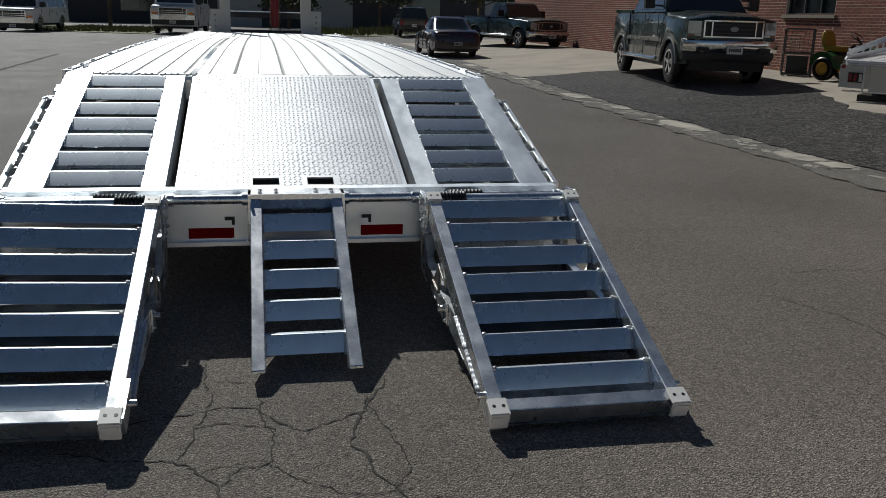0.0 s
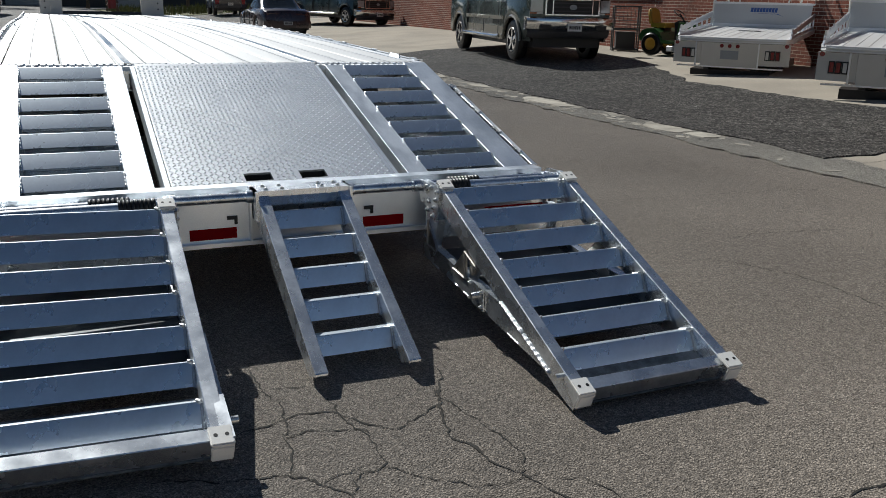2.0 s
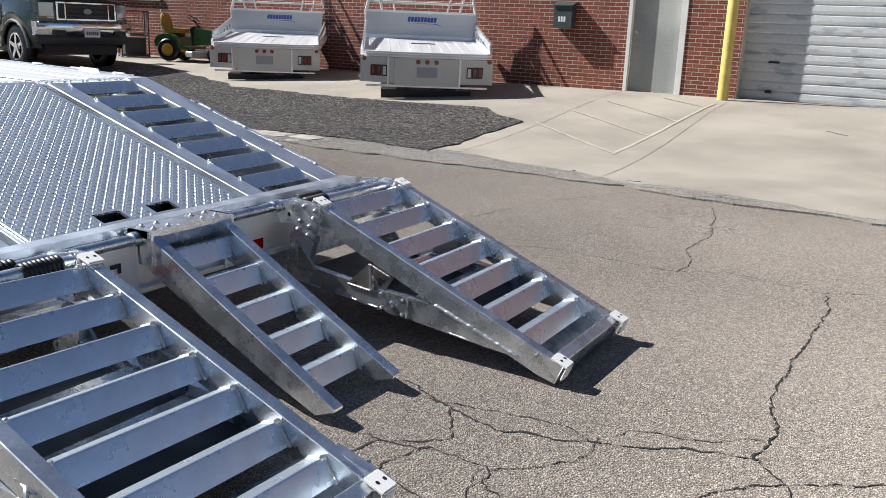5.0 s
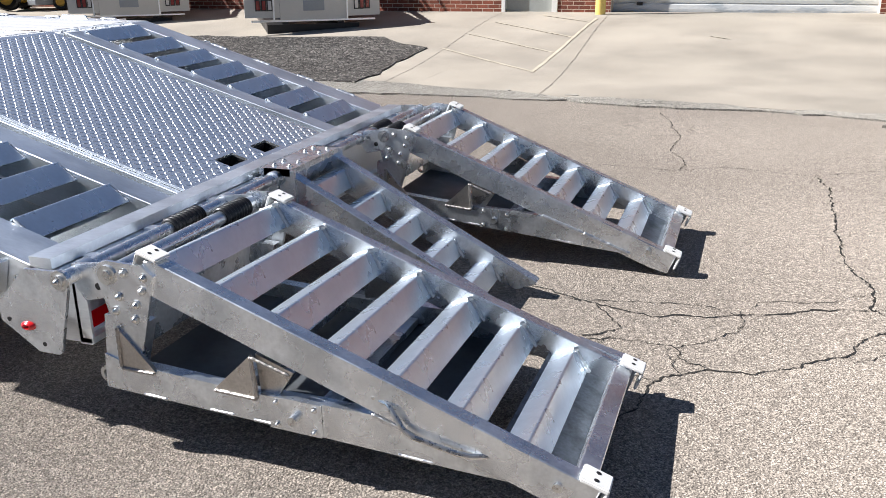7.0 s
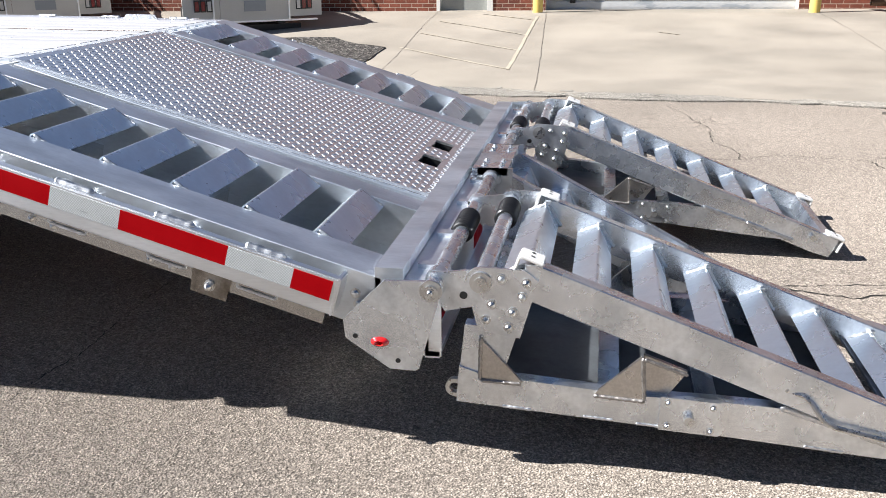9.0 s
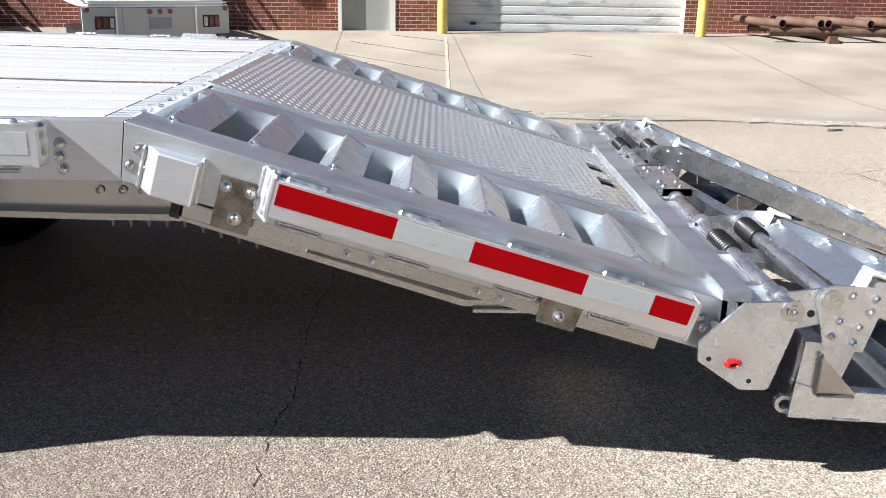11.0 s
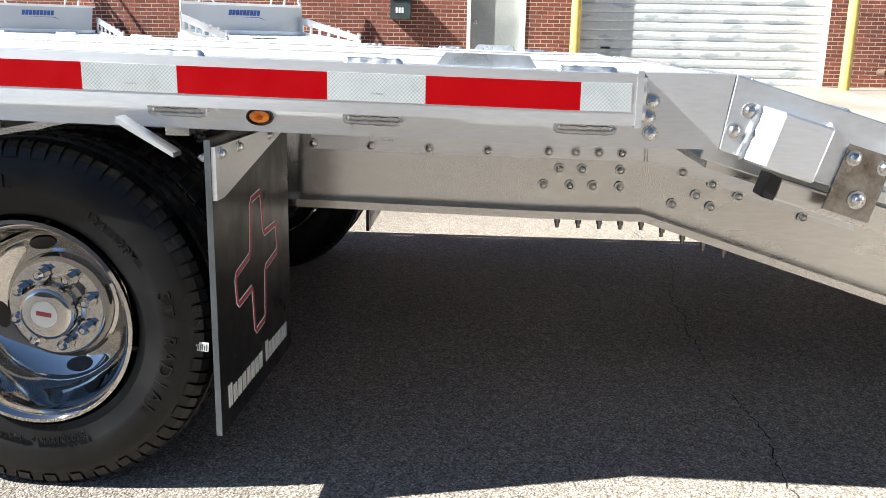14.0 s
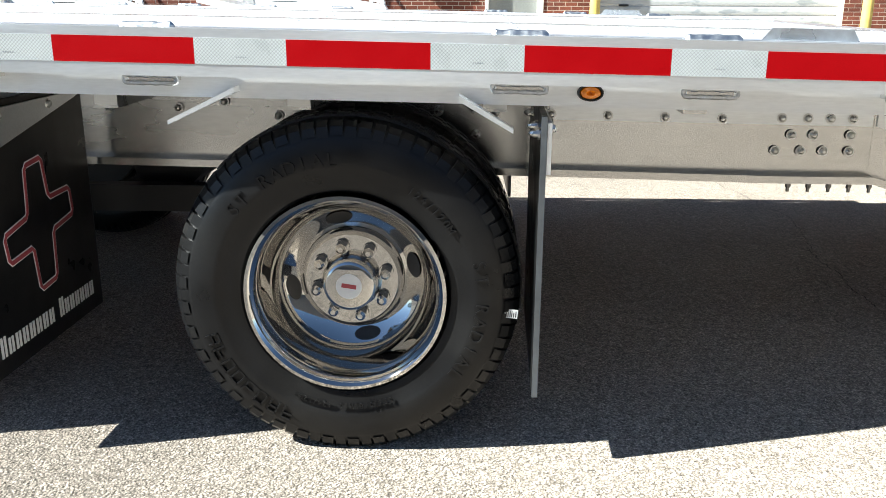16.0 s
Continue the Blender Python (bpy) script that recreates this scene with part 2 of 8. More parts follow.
CLEARLENS = material("clear_lens", (0.62, 0.60, 0.56), 0.12, 0, 0.1, 40, 200, 0.1, coat=0.8)
WHITEPAINT = material("white_paint", (0.78, 0.77, 0.74), 0.5, 0, 0.06, 4, 120, 0.05)
CREAM = material("aged_white_panel", (0.60, 0.575, 0.52), 0.45, 0, 0.08, 3, 120, 0.05)
STICKER = material("paper_sticker", (0.74, 0.73, 0.70), 0.6, 0, 0.05)
INK = material("printed_ink", (0.03, 0.03, 0.035), 0.5)
LOGORED = material("logo_red", (0.34, 0.05, 0.06), 0.5, 0, 0.1)
LOGOWHITE = material("logo_white", (0.72, 0.72, 0.72), 0.5, 0, 0.05)
LOGOBLUE = material("logo_blue", (0.03, 0.10, 0.34), 0.4, 0, 0.1)
ASPHALT = crack_ground("old_asphalt", (0.385, 0.332, 0.277), 0.24, 0.0055, 0.6, (0.265, 0.228, 0.190), bias=0.64, pebble=185, grain=0.42, rel=1.3)
PATCHM = crack_ground("dark_asphalt", (0.142, 0.131, 0.116), 1.9, 0.012, 0.3, (0.090, 0.083, 0.074), pebble=38, grain=0.85, rel=2.5)
GUTTERM = crack_ground("worn_gutter_concrete", (0.43, 0.398, 0.342), 0.34, 0.008, 0.7, (0.27, 0.249, 0.216), bias=0.46, grain=0.4, rel=2.0)
SLABM = material("pale_gutter_concrete", (0.37, 0.342, 0.292), 0.85, 0, 0.3, 5, 90, 0.6, 0.004, spec=0.3, tint=(0.25, 0.23, 0.197), tintscale=3, tintamt=0.8, rand=0.18)
CONCRETE = material("concrete_apron", (0.325, 0.288, 0.236), 0.85, 0, 0.24, 0.9, 140, 0.6, 0.004, spec=0.3, tint=(0.235, 0.21, 0.174), tintscale=0.7, tintamt=0.7)
CRACKM = material("crack_dirt", (0.018, 0.016, 0.013), 0.95, 0, 0.4, 20, 160, 0.4)
JOINTM = material("apron_joint_dirt", (0.15, 0.132, 0.11), 0.95, 0, 0.4, 20, 160, 0.4)
FADEDLINE = material("faded_yellow_line", (0.42, 0.37, 0.285), 0.8, 0, 0.3, 6, 60, 0.2)
BRICKM = material("red_brick", (0.200, 0.064, 0.040), 0.85, 0, 0.3, 9, 90, 0.5, 0.004, rand=0.24, spec=0.3, tint=(0.15, 0.055, 0.040), tintscale=2.2, tintamt=0.7)
MORTAR = material("mortar", (0.56, 0.48, 0.39), 0.95, 0, 0.2, 6, 120, 0.4, 0.003)
YELLOW = material("yellow_safety_paint", (0.74, 0.56, 0.15), 0.5, 0, 0.12, 5, 80, 0.15, tint=(0.55, 0.36, 0.10), tintscale=6, tintamt=0.6)
DOORGREY = material("painted_door", (0.30, 0.31, 0.29), 0.42, 0, 0.15, 1.5, 40, 0.05, tint=(0.46, 0.46, 0.42), tintscale=1.0, tintamt=0.8)
DOORTRIM = material("door_trim", (0.72, 0.71, 0.67), 0.5, 0, 0.1, 4, 60, 0.1)
ROLLER = material("roller_door", (0.56, 0.57, 0.56), 0.45, 0, 0.14, 1.2, 30, 0.05, stretch=(1, 0.45, 1.5), tint=(0.38, 0.405, 0.42), tintscale=4.5, tintamt=0.95, tlo=0.56, thi=0.61)
GLASS = material("dark_glass", (0.02, 0.024, 0.026), 0.05, 0, 0.1, 2, 30, 0.0, spec=0.8, coat=0.3)
MAILBOXM = material("dark_green_metal", (0.055, 0.070, 0.066), 0.4, 0.2, 0.15, 8, 100, 0.05)
GREYPLATE = material("grey_plate", (0.30, 0.32, 0.34), 0.4, 0.3, 0.1, 10, 100, 0.05)
BRIGHT = material("bright_car_trim", (0.74, 0.74, 0.73), 0.16, 1, 0.05, 5, 60, 0.0, rvary=0.05)
GREENPAINT = material("dark_green_car_paint", (0.032, 0.046, 0.039), 0.26, 0.4, 0.15, 3, 60, 0.0, coat=0.5, rvary=0.06)
TANPAINT = material("tan_car_paint", (0.24, 0.22, 0.18), 0.3, 0.3, 0.1, 2, 60, 0.0, coat=0.8)
TEAL = material("dark_teal_car_paint", (0.010, 0.030, 0.034), 0.28, 0.2, 0.1, 2, 60, 0.0, coat=0.8)
MAROON = material("dark_maroon_car_paint", (0.030, 0.016, 0.019), 0.28, 0.2, 0.1, 2, 60, 0.0, coat=0.8)
NAVY = material("dark_navy_car_paint", (0.02, 0.022, 0.028), 0.3, 0.2, 0.1, 2, 60, 0.0, coat=0.8)
VANWHITE = material("white_car_paint", (0.62, 0.63, 0.64), 0.35, 0, 0.05, 2, 60, 0.0, coat=0.5)
RUST = material("rusty_pipe", (0.13, 0.075, 0.05), 0.8, 0.2, 0.35, 12, 90, 0.5, 0.003, tint=(0.20, 0.13, 0.09), tintscale=4, tintamt=0.7)
TRACTORGREEN = material("green_machine_paint", (0.03, 0.10, 0.03), 0.35, 0, 0.1, 5, 80, 0.05, coat=0.5)
TRACTORYELLOW = material("yellow_machine_paint", (0.42, 0.25, 0.03), 0.45, 0, 0.1, 5, 80, 0.1)
WIRE = material("grey_wire_mesh", (0.10, 0.10, 0.10), 0.6, 0.4, 0.2, 20, 90, 0.1)
GRASSM = material("dry_grass", (0.13, 0.125, 0.045), 0.9, 0, 0.35, 3, 60, 0.4, 0.01, tint=(0.08, 0.10, 0.03), tintscale=1.5, tintamt=0.8)
LEAF = material("dark_foliage", (0.028, 0.042, 0.016), 0.7, 0, 0.4, 2, 30, 0.2)
BARK = material("bark", (0.09, 0.07, 0.05), 0.9, 0, 0.3, 8, 60, 0.5, 0.01)
SHEDWALL = material("dark_shed_metal", (0.05, 0.05, 0.055), 0.6, 0.2, 0.2, 1, 30, 0.1)
DARKRED = material("dark_red_lens", (0.20, 0.008, 0.010), 0.2, 0, 0.1, 60, 200, 0.1, coat=0.6)
GREYWALL = material("grey_block_wall", (0.22, 0.215, 0.205), 0.9, 0, 0.2, 1.5, 60, 0.4, 0.004)
JACKRED = material("red_jack_paint", (0.22, 0.02, 0.02), 0.45, 0, 0.2, 9, 90, 0.1)

# ---- mesh helpers ----


LOOSE = ("weld", "lower_weld", "bolt", "flange_bolt", "bay_crossbar", "gusset", "plate_edge", "wheel_stay", "rail_web", "hole", "spacer", "spoke", "letter", "plate_mark", "door_pull", "hand_hole")


def islands(bm):
    """The loose pieces of a mesh, each as a list of faces."""
    seen, out = set(), []
    for f in bm.faces:
        if f in seen:
            continue
        todo, one = [f], []
        seen.add(f)
        while todo:
            g = todo.pop()
            one.append(g)
            for e in g.edges:
                for h in e.link_faces:
                    if h not in seen:
                        seen.add(h)
                        todo.append(h)
        out.append(one)
    return out


def part(name, bm, mat, parent=None, label="", smooth=False, bevel=0.0, seg=1):
    """Links a bmesh as one object, in its parent's space; loose pieces of small fittings become objects of their own."""
    if bevel:
        es = [e for e in bm.edges if len(e.link_faces) == 2 and e.calc_face_angle(0) > 0.5]
        bmesh.ops.bevel(bm, geom=es, offset=bevel, segments=seg, affect="EDGES", clamp_overlap=True)
    bmesh.ops.recalc_face_normals(bm, faces=bm.faces)
    while parent is not None and parent.parent is not None and parent.parent.parent is not None:
        parent = parent.parent
    groups = [None]
    if name in LOOSE:
        isl = islands(bm)
        groups = isl if len(isl) <= 70 else isl[:40] + [sum(isl[40:], [])]
    first = None
    for gi, grp in enumerate(groups):
        me = bpy.data.meshes.new(name)
        if grp is None:
            bm.to_mesh(me)
        else:
            idx = {}
            for f in grp:
                for v in f.verts:
                    idx.setdefault(v, len(idx))
            me.from_pydata([v.co[:] for v in idx], [], [[idx[v] for v in f.verts] for f in grp])
        if smooth or name in ("weld", "lower_weld"):
            for p in me.polygons:
                p.use_smooth = True
            me.set_sharp_from_angle(angle=radians(40))
        me.materials.append(mat)
        ob = new(name, me)
        if parent is not None:
            ob.parent = parent
        if label:
            ob["label"] = label
        if gi == 40:
            tagged(ob, kind="stuff")
        first = first or ob
    bm.free()
    return first


def thing(name, label, category, m=None, group="", kind=""):
    ob = new(name)
    ob.empty_display_size = 0.1
    if m is not None:
        ob.matrix_world = m
    return tagged(ob, label, category, group, kind)


def box(bm, x0, x1, y0, y1, z0, z1, m=None):
    vs = [bm.verts.new((x, y, z)) for x in (x0, x1) for y in (y0, y1) for z in (z0, z1)]
    for f in ((0, 1, 3, 2), (4, 6, 7, 5), (0, 4, 5, 1), (2, 3, 7, 6), (0, 2, 6, 4), (1, 5, 7, 3)):
        bm.faces.new([vs[i] for i in f])
    if m is not None:
        bmesh.ops.transform(bm, matrix=m, verts=vs)
    return bm


def prism(bm, pts, a, b, axis="x", m=None):
    """A plate whose outline is pts; along x it lies in (y, z), along y in (x, z), along z in (x, y)."""
    def at(p, h):
        return {"x": (h, p[0], p[1]), "y": (p[0], h, p[1]), "z": (p[0], p[1], h)}[axis]
    lo = [bm.verts.new(at(p, a)) for p in pts]
    hi = [bm.verts.new(at(p, b)) for p in pts]
    bm.faces.new(lo)
    bm.faces.new(hi[::-1])
    k = len(pts)
    for i in range(k):
        bm.faces.new((lo[i], hi[i], hi[(i + 1) % k], lo[(i + 1) % k]))
    if m is not None:
        bmesh.ops.transform(bm, matrix=m, verts=lo + hi)
    return bm


def rod(bm, p, q, r, seg=12, r2=None):
    p, q = Vector(p), Vector(q)
    d = q - p
    m = Matrix.Translation((p + q) / 2) @ d.to_track_quat("Z", "Y").to_matrix().to_4x4()
    bmesh.ops.create_cone(bm, cap_ends=True, segments=seg, radius1=r, radius2=r if r2 is None else r2, depth=d.length, matrix=m)
    return bm


def tube(bm, pts, r, seg=8):
    """A bent rod through pts."""
    rings = []
    pts = [Vector(p) for p in pts]
    for i, p in enumerate(pts):
        d = (pts[min(i + 1, len(pts) - 1)] - pts[max(i - 1, 0)]).normalized()
        q = d.to_track_quat("Z", "Y")
        rings.append([bm.verts.new(p + q @ Vector((r * math.cos(2 * math.pi * k / seg), r * math.sin(2 * math.pi * k / seg), 0))) for k in range(seg)])
    for a, b in zip(rings, rings[1:]):
        for k in range(seg):
            bm.faces.new((a[k], a[(k + 1) % seg], b[(k + 1) % seg], b[k]))
    bm.faces.new(rings[0][::-1])
    bm.faces.new(rings[-1])
    return bm


def spin(bm, prof, seg=48, axis="x", m=None):
    """Turns the profile (along, radius) about an axis."""
    rings = []
    for k in range(seg):
        a = 2 * math.pi * k / seg
        c, s = math.cos(a), math.sin(a)
        ring = []
        for h, r in prof:
            v = {"x": (h, r * c, r * s), "y": (r * c, h, r * s), "z": (r * c, r * s, h)}[axis]
            ring.append(bm.verts.new(v))
        rings.append(ring)
    for k in range(seg):
        a, b = rings[k], rings[(k + 1) % seg]
        for i in range(len(prof) - 1):
            bm.faces.new((a[i], a[i + 1], b[i + 1], b[i]))
    if m is not None:
        bmesh.ops.transform(bm, matrix=m, verts=[v for r in rings for v in r])
    return bm


def bolt(bm, p, axis=(-1, 0, 0), r=0.011, h=0.008):
    """A domed bolt head on its washer."""
    m = Matrix.Translation(Vector(p)) @ Vector(axis).to_track_quat("Z", "Y").to_matrix().to_4x4()
    return spin(bm, [(-0.001, 0.0005), (-0.001, r * 1.4), (h * 0.3, r * 1.4), (h * 0.32, r), (h * 0.9, r * 0.95), (h * 1.3, r * 0.55), (h * 1.5, 0.0005)], 10, "z", m)


def bead(bm, p, q, r=0.008, wob=0.10, seed=1):
    """A weld bead: a lumpy rope of metal."""
    rnd = random.Random(seed)
    p, q = Vector(p), Vector(q)
    n = max(4, int((q - p).length / (r * 0.7)))
    d = (q - p).normalized()
    qt = d.to_track_quat("Z", "Y")
    rings = []
    for i in range(n + 1):
        c = p + (q - p) * i / n
        rr = r * (0.45 if i in (0, n) else 1 + wob * math.sin(i * 1.3) + rnd.uniform(-wob, wob))
        rings.append([bm.verts.new(c + qt @ Vector((rr * math.cos(2 * math.pi * k / 7), rr * math.sin(2 * math.pi * k / 7), 0))) for k in range(7)])
    for a, b in zip(rings, rings[1:]):
        for k in range(7):
            bm.faces.new((a[k], a[(k + 1) % 7], b[(k + 1) % 7], b[k]))
    bm.faces.new(rings[0][::-1])
    bm.faces.new(rings[-1])
    return bm


def weld_loop(bm, x, y0, y1, z, h, r, seed):
    """A bead run round a long, round-ended slot in a plane across x."""
    rnd = random.Random(seed)
    m = (y1 - y0) / 2 - h
    yc, pts = (y0 + y1) / 2, []
    for k in range(9):
        pts.append((m, -90 + 22.5 * k))
    for k in range(9):
        pts.append((-m, 90 + 22.5 * k))
    path = [(yc + c + h * math.cos(radians(a)), z + h * math.sin(radians(a))) for c, a in pts]
    fine = []
    for (ya, za), (yb, zb) in zip(path, path[1:] + path[:1]):
        n = max(1, int(math.hypot(yb - ya, zb - za) / 0.006))
        fine += [(ya + (yb - ya) * i / n, za + (zb - za) * i / n) for i in range(n)]
    rings = []
    for i, (y, q) in enumerate(fine):
        (ya, za), (yb, zb) = fine[i - 1], fine[(i + 1) % len(fine)]
        d = math.hypot(yb - ya, zb - za)
        ny, nz = (zb - za) / d, -(yb - ya) / d
        rr = r * (1 + 0.12 * math.sin(i * 1.4) + rnd.uniform(-0.12, 0.12))
        rings.append([bm.verts.new((x + rr * math.sin(a), y + ny * rr * math.cos(a), q + nz * rr * math.cos(a))) for a in [math.pi * k / 3 for k in range(6)]])
    for a, b in zip(rings, rings[1:] + rings[:1]):
        for k in range(6):
            bm.faces.new((a[k], a[(k + 1) % 6], b[(k + 1) % 6], b[k]))
    return bm


def B():
    return bmesh.new()


# ---- ground ----


def lift(x, y):
    """Height of the ground: nearly level, and it rises up the apron to the building."""
    cx, cy = min(max(x, -6), 6), min(max(y, -8), 6)
    z = 0.065 - 0.006 * cy - 0.010 * cx
    s = min(max((x - 6.0) / 6.2, 0), 1)
    return z + 0.325 * s * s * (3 - 2 * s)


def sheet(xs, ys, up=0.0):
    bm = B()
    g = [[bm.verts.new((x, y, lift(x, y) + up)) for y in ys] for x in xs]
    for i in range(len(xs) - 1):
        for j in range(len(ys) - 1):
            bm.faces.new((g[i][j], g[i + 1][j], g[i + 1][j + 1], g[i][j + 1]))
    return bm


def blob(pts, up, wob, step=0.25, seed=3, inner=None):
    """A ground layer with a ragged outline laid on the sheet."""
    rnd = random.Random(seed)
    out = []
    for i, p in enumerate(pts):
        q = pts[(i + 1) % len(pts)]
        d = math.hypot(q[0] - p[0], q[1] - p[1])
        k = max(1, int(d / step))
        for j in range(k):
            t = j / k
            x, y = p[0] + (q[0] - p[0]) * t, p[1] + (q[1] - p[1]) * t
            w = wob * (noise.noise((x * 1.7, y * 1.7, seed)) + 0.5 * noise.noise((x * 6, y * 6, seed)) + 0.25 * rnd.uniform(-1, 1))
            nx, ny = (q[1] - p[1]) / d, -(q[0] - p[0]) / d
            out.append((x + nx * w, y + ny * w))
    bm = B()
    top = [bm.verts.new((x, y, 0)) for x, y in out]
    f = bm.faces.new(top)
    bmesh.ops.triangulate(bm, faces=[f])
    x0, x1 = min(p[0] for p in out), max(p[0] for p in out)
    y0, y1 = min(p[1] for p in out), max(p[1] for p in out)
    for k in range(1, int((x1 - x0) / 0.8)):
        bmesh.ops.bisect_plane(bm, geom=bm.verts[:] + bm.edges[:] + bm.faces[:], plane_co=(x0 + k * 0.8, 0, 0), plane_no=(1, 0, 0))
    for k in range(1, int(min(y1 - y0, 40) / 2.0)):
        bmesh.ops.bisect_plane(bm, geom=bm.verts[:] + bm.edges[:] + bm.faces[:], plane_co=(0, y0 + k * 2.0, 0), plane_no=(0, 1, 0))
    ext = bmesh.ops.extrude_face_region(bm, geom=bm.faces[:])
    low = [v for v in ext["geom"] if isinstance(v, bmesh.types.BMVert)]
    lows = set(low)
    for v in bm.verts:
        v.co.z = lift(v.co.x, v.co.y) + (-0.03 if v in lows else up)
    return bm


def spread(lo, hi, fine, coarse):
    a = list(np.arange(fine[0], fine[1] + 0.01, fine[2]))
    return [lo] + [c for c in coarse if c < fine[0]] + [float(v) for v in a] + [c for c in coarse if c > fine[1]] + [hi]


ground = part("ground", sheet(spread(-600, 600, (-8, 14, 0.5), (-200, -80, -40, -20, -12, 18, 30, 60, 150)),
                              spread(-600, 900, (-10, 22, 1.0), (-200, -60, -25, 28, 40, 70, 150, 300))), ASPHALT)
tagged(ground, "old cracked grey asphalt street with exposed aggregate", "ground", kind="structure")
gutter = part("gutter", blob([(4.3, -30), (4.62, -30), (4.65, -3.8), (5.12, -1.44), (5.42, 0.78), (5.98, 2.6), (6.0, 3.19), (5.92, 6.41), (5.98, 10), (6.9, 43), (6.3, 43), (5.24, 10.05), (5.16, 5.3), (5.08, 2.4), (5.02, 0.22), (4.85, -1.5), (4.35, -3.9)], 0.016, 0.16, 0.16, 5), GUTTERM)
tagged(gutter, "broken, worn concrete gutter strip along the street", "gutter", kind="structure")


def broken_slab(bm, x, y, turn, long, wide, up, rnd):
    """A flat piece of broken concrete with a ragged outline."""
    n = 13 if long > 0.3 else 7
    pts = []
    for k in range(n):
        a = 2 * math.pi * (k + rnd.uniform(-0.25, 0.25)) / n
        c, q = math.cos(a), math.sin(a)
        r = (abs(c) ** 3.5 + abs(q) ** 3.5) ** (-1 / 3.5) * rnd.uniform(0.80, 1.05)
        px, py = r * c * wide / 2, r * q * long / 2
        pts.append((x + px * math.cos(turn) - py * math.sin(turn), y + px * math.sin(turn) + py * math.cos(turn)))
    tip = rnd.uniform(-0.006, 0.010)
    top = [bm.verts.new((px, py, lift(px, py) + up + tip * (py - y) / long)) for px, py in pts]
    low = [bm.verts.new((x + (px - x) * 1.06, y + (py - y) * 1.03, lift(px, py) - 0.02)) for px, py in pts]
    bm.faces.new(top)
    for k in range(n):
        bm.faces.new((low[k], low[(k + 1) % n], top[(k + 1) % n], top[k]))
    return bm


KERB_LINE = ((-9.0, 4.42), (-3.9, 4.52), (-1.5, 4.98), (0.3, 5.22), (2.4, 5.58), (5.3, 5.66), (10.0, 5.68), (24.0, 6.08))
rnd = random.Random(21)
chips = B()
y = -8.5
while y < 22:
    long = rnd.uniform(0.45, 1.5)
    x = float(np.interp(y + long / 2, [p[0] for p in KERB_LINE], [p[1] for p in KERB_LINE]))
    lean = math.atan2(float(np.interp(y, [p[0] for p in KERB_LINE], [p[1] for p in KERB_LINE])) - x, long / 2)
    if y > 3.6 and rnd.random() < 0.66:
        part("slab", broken_slab(B(), x + rnd.uniform(-0.10, 0.06), y + long / 2, lean, long * 0.94, rnd.uniform(0.24, 0.42), 0.024, rnd), SLABM, gutter)
    for k in range(int(long * (20 if y > 3.0 else 2))):
        broken_slab(chips, x + rnd.uniform(-0.36, 0.26), y + rnd.uniform(0, long), rnd.uniform(0, 3), rnd.uniform(0.04, 0.26), rnd.uniform(0.03, 0.15), 0.019, rnd)
    y += long
tagged(part("rubble", chips, SLABM, gutter, "loose chips of pale concrete"), kind="stuff")
apron = part("apron", blob([(4.5, -30), (12.55, -30), (12.55, 42), (6.3, 42), (5.85, 3.1), (5.3, 0.5), (5.08, -1.44), (4.6, -3.8)], 0.012, 0.02, 0.5, 7), CONCRETE)
tagged(apron, "pale tan concrete apron sloping up to the building", "pavement", kind="structure")
patch = part("asphalt_patch", blob([(5.72, 2.66), (7.04, 2.75), (8.32, 2.77), (8.58, 3.24), (9.11, 3.71), (9.02, 4.45), (8.92, 5.83), (8.95, 8.64), (10.53, 12.24), (10.67, 17.75), (8.08, 18.2), (6.2, 17.25), (5.86, 9.9), (5.80, 5.31), (5.86, 3.4)], 0.028, 0.10, 0.2, 9), PATCHM)
tagged(patch, "dark rough asphalt patch with a ragged edge", "pavement", kind="structure")


def ribbon(path, w, up, seed=1, mat=CRACKM, jag=0.05, step=0.03, thin=True):
    """A crack or painted line that follows path along the ground."""
    rnd = random.Random(seed)
    pts = []
    for a, b in zip(path, path[1:]):
        d = math.hypot(b[0] - a[0], b[1] - a[1])
        k = max(1, int(d / step))
        for j in range(k):
            t = j / k
            x, y = a[0] + (b[0] - a[0]) * t, a[1] + (b[1] - a[1]) * t
            pts.append((x + jag * (noise.noise((x * 3, y * 3, seed)) + 0.45 * noise.noise((x * 14, y * 14, seed)) + rnd.uniform(-0.18, 0.18)), y + jag * (noise.noise((y * 3, x * 3, seed + 9)) + 0.45 * noise.noise((y * 14, x * 14, seed + 9)) + rnd.uniform(-0.18, 0.18))))
    pts.append(path[-1])
    bm = B()
    prev = None
    for i, (x, y) in enumerate(pts):
        nx, ny = pts[min(i + 1, len(pts) - 1)][0] - pts[max(i - 1, 0)][0], pts[min(i + 1, len(pts) - 1)][1] - pts[max(i - 1, 0)][1]
        L = math.hypot(nx, ny) or 1
        ww = w * (rnd.uniform(0.15, 1.5) if thin else 1) * 0.5
        if thin and i in (0, len(pts) - 1):
            ww = w * 0.1
        a = bm.verts.new((x - ny / L * ww, y + nx / L * ww, lift(x, y) + up))
        b = bm.verts.new((x + ny / L * ww, y - nx / L * ww, lift(x, y) + up))
        if prev:
            bm.faces.new((prev[0], a, b, prev[1]))
        prev = (a, b)
    return bm


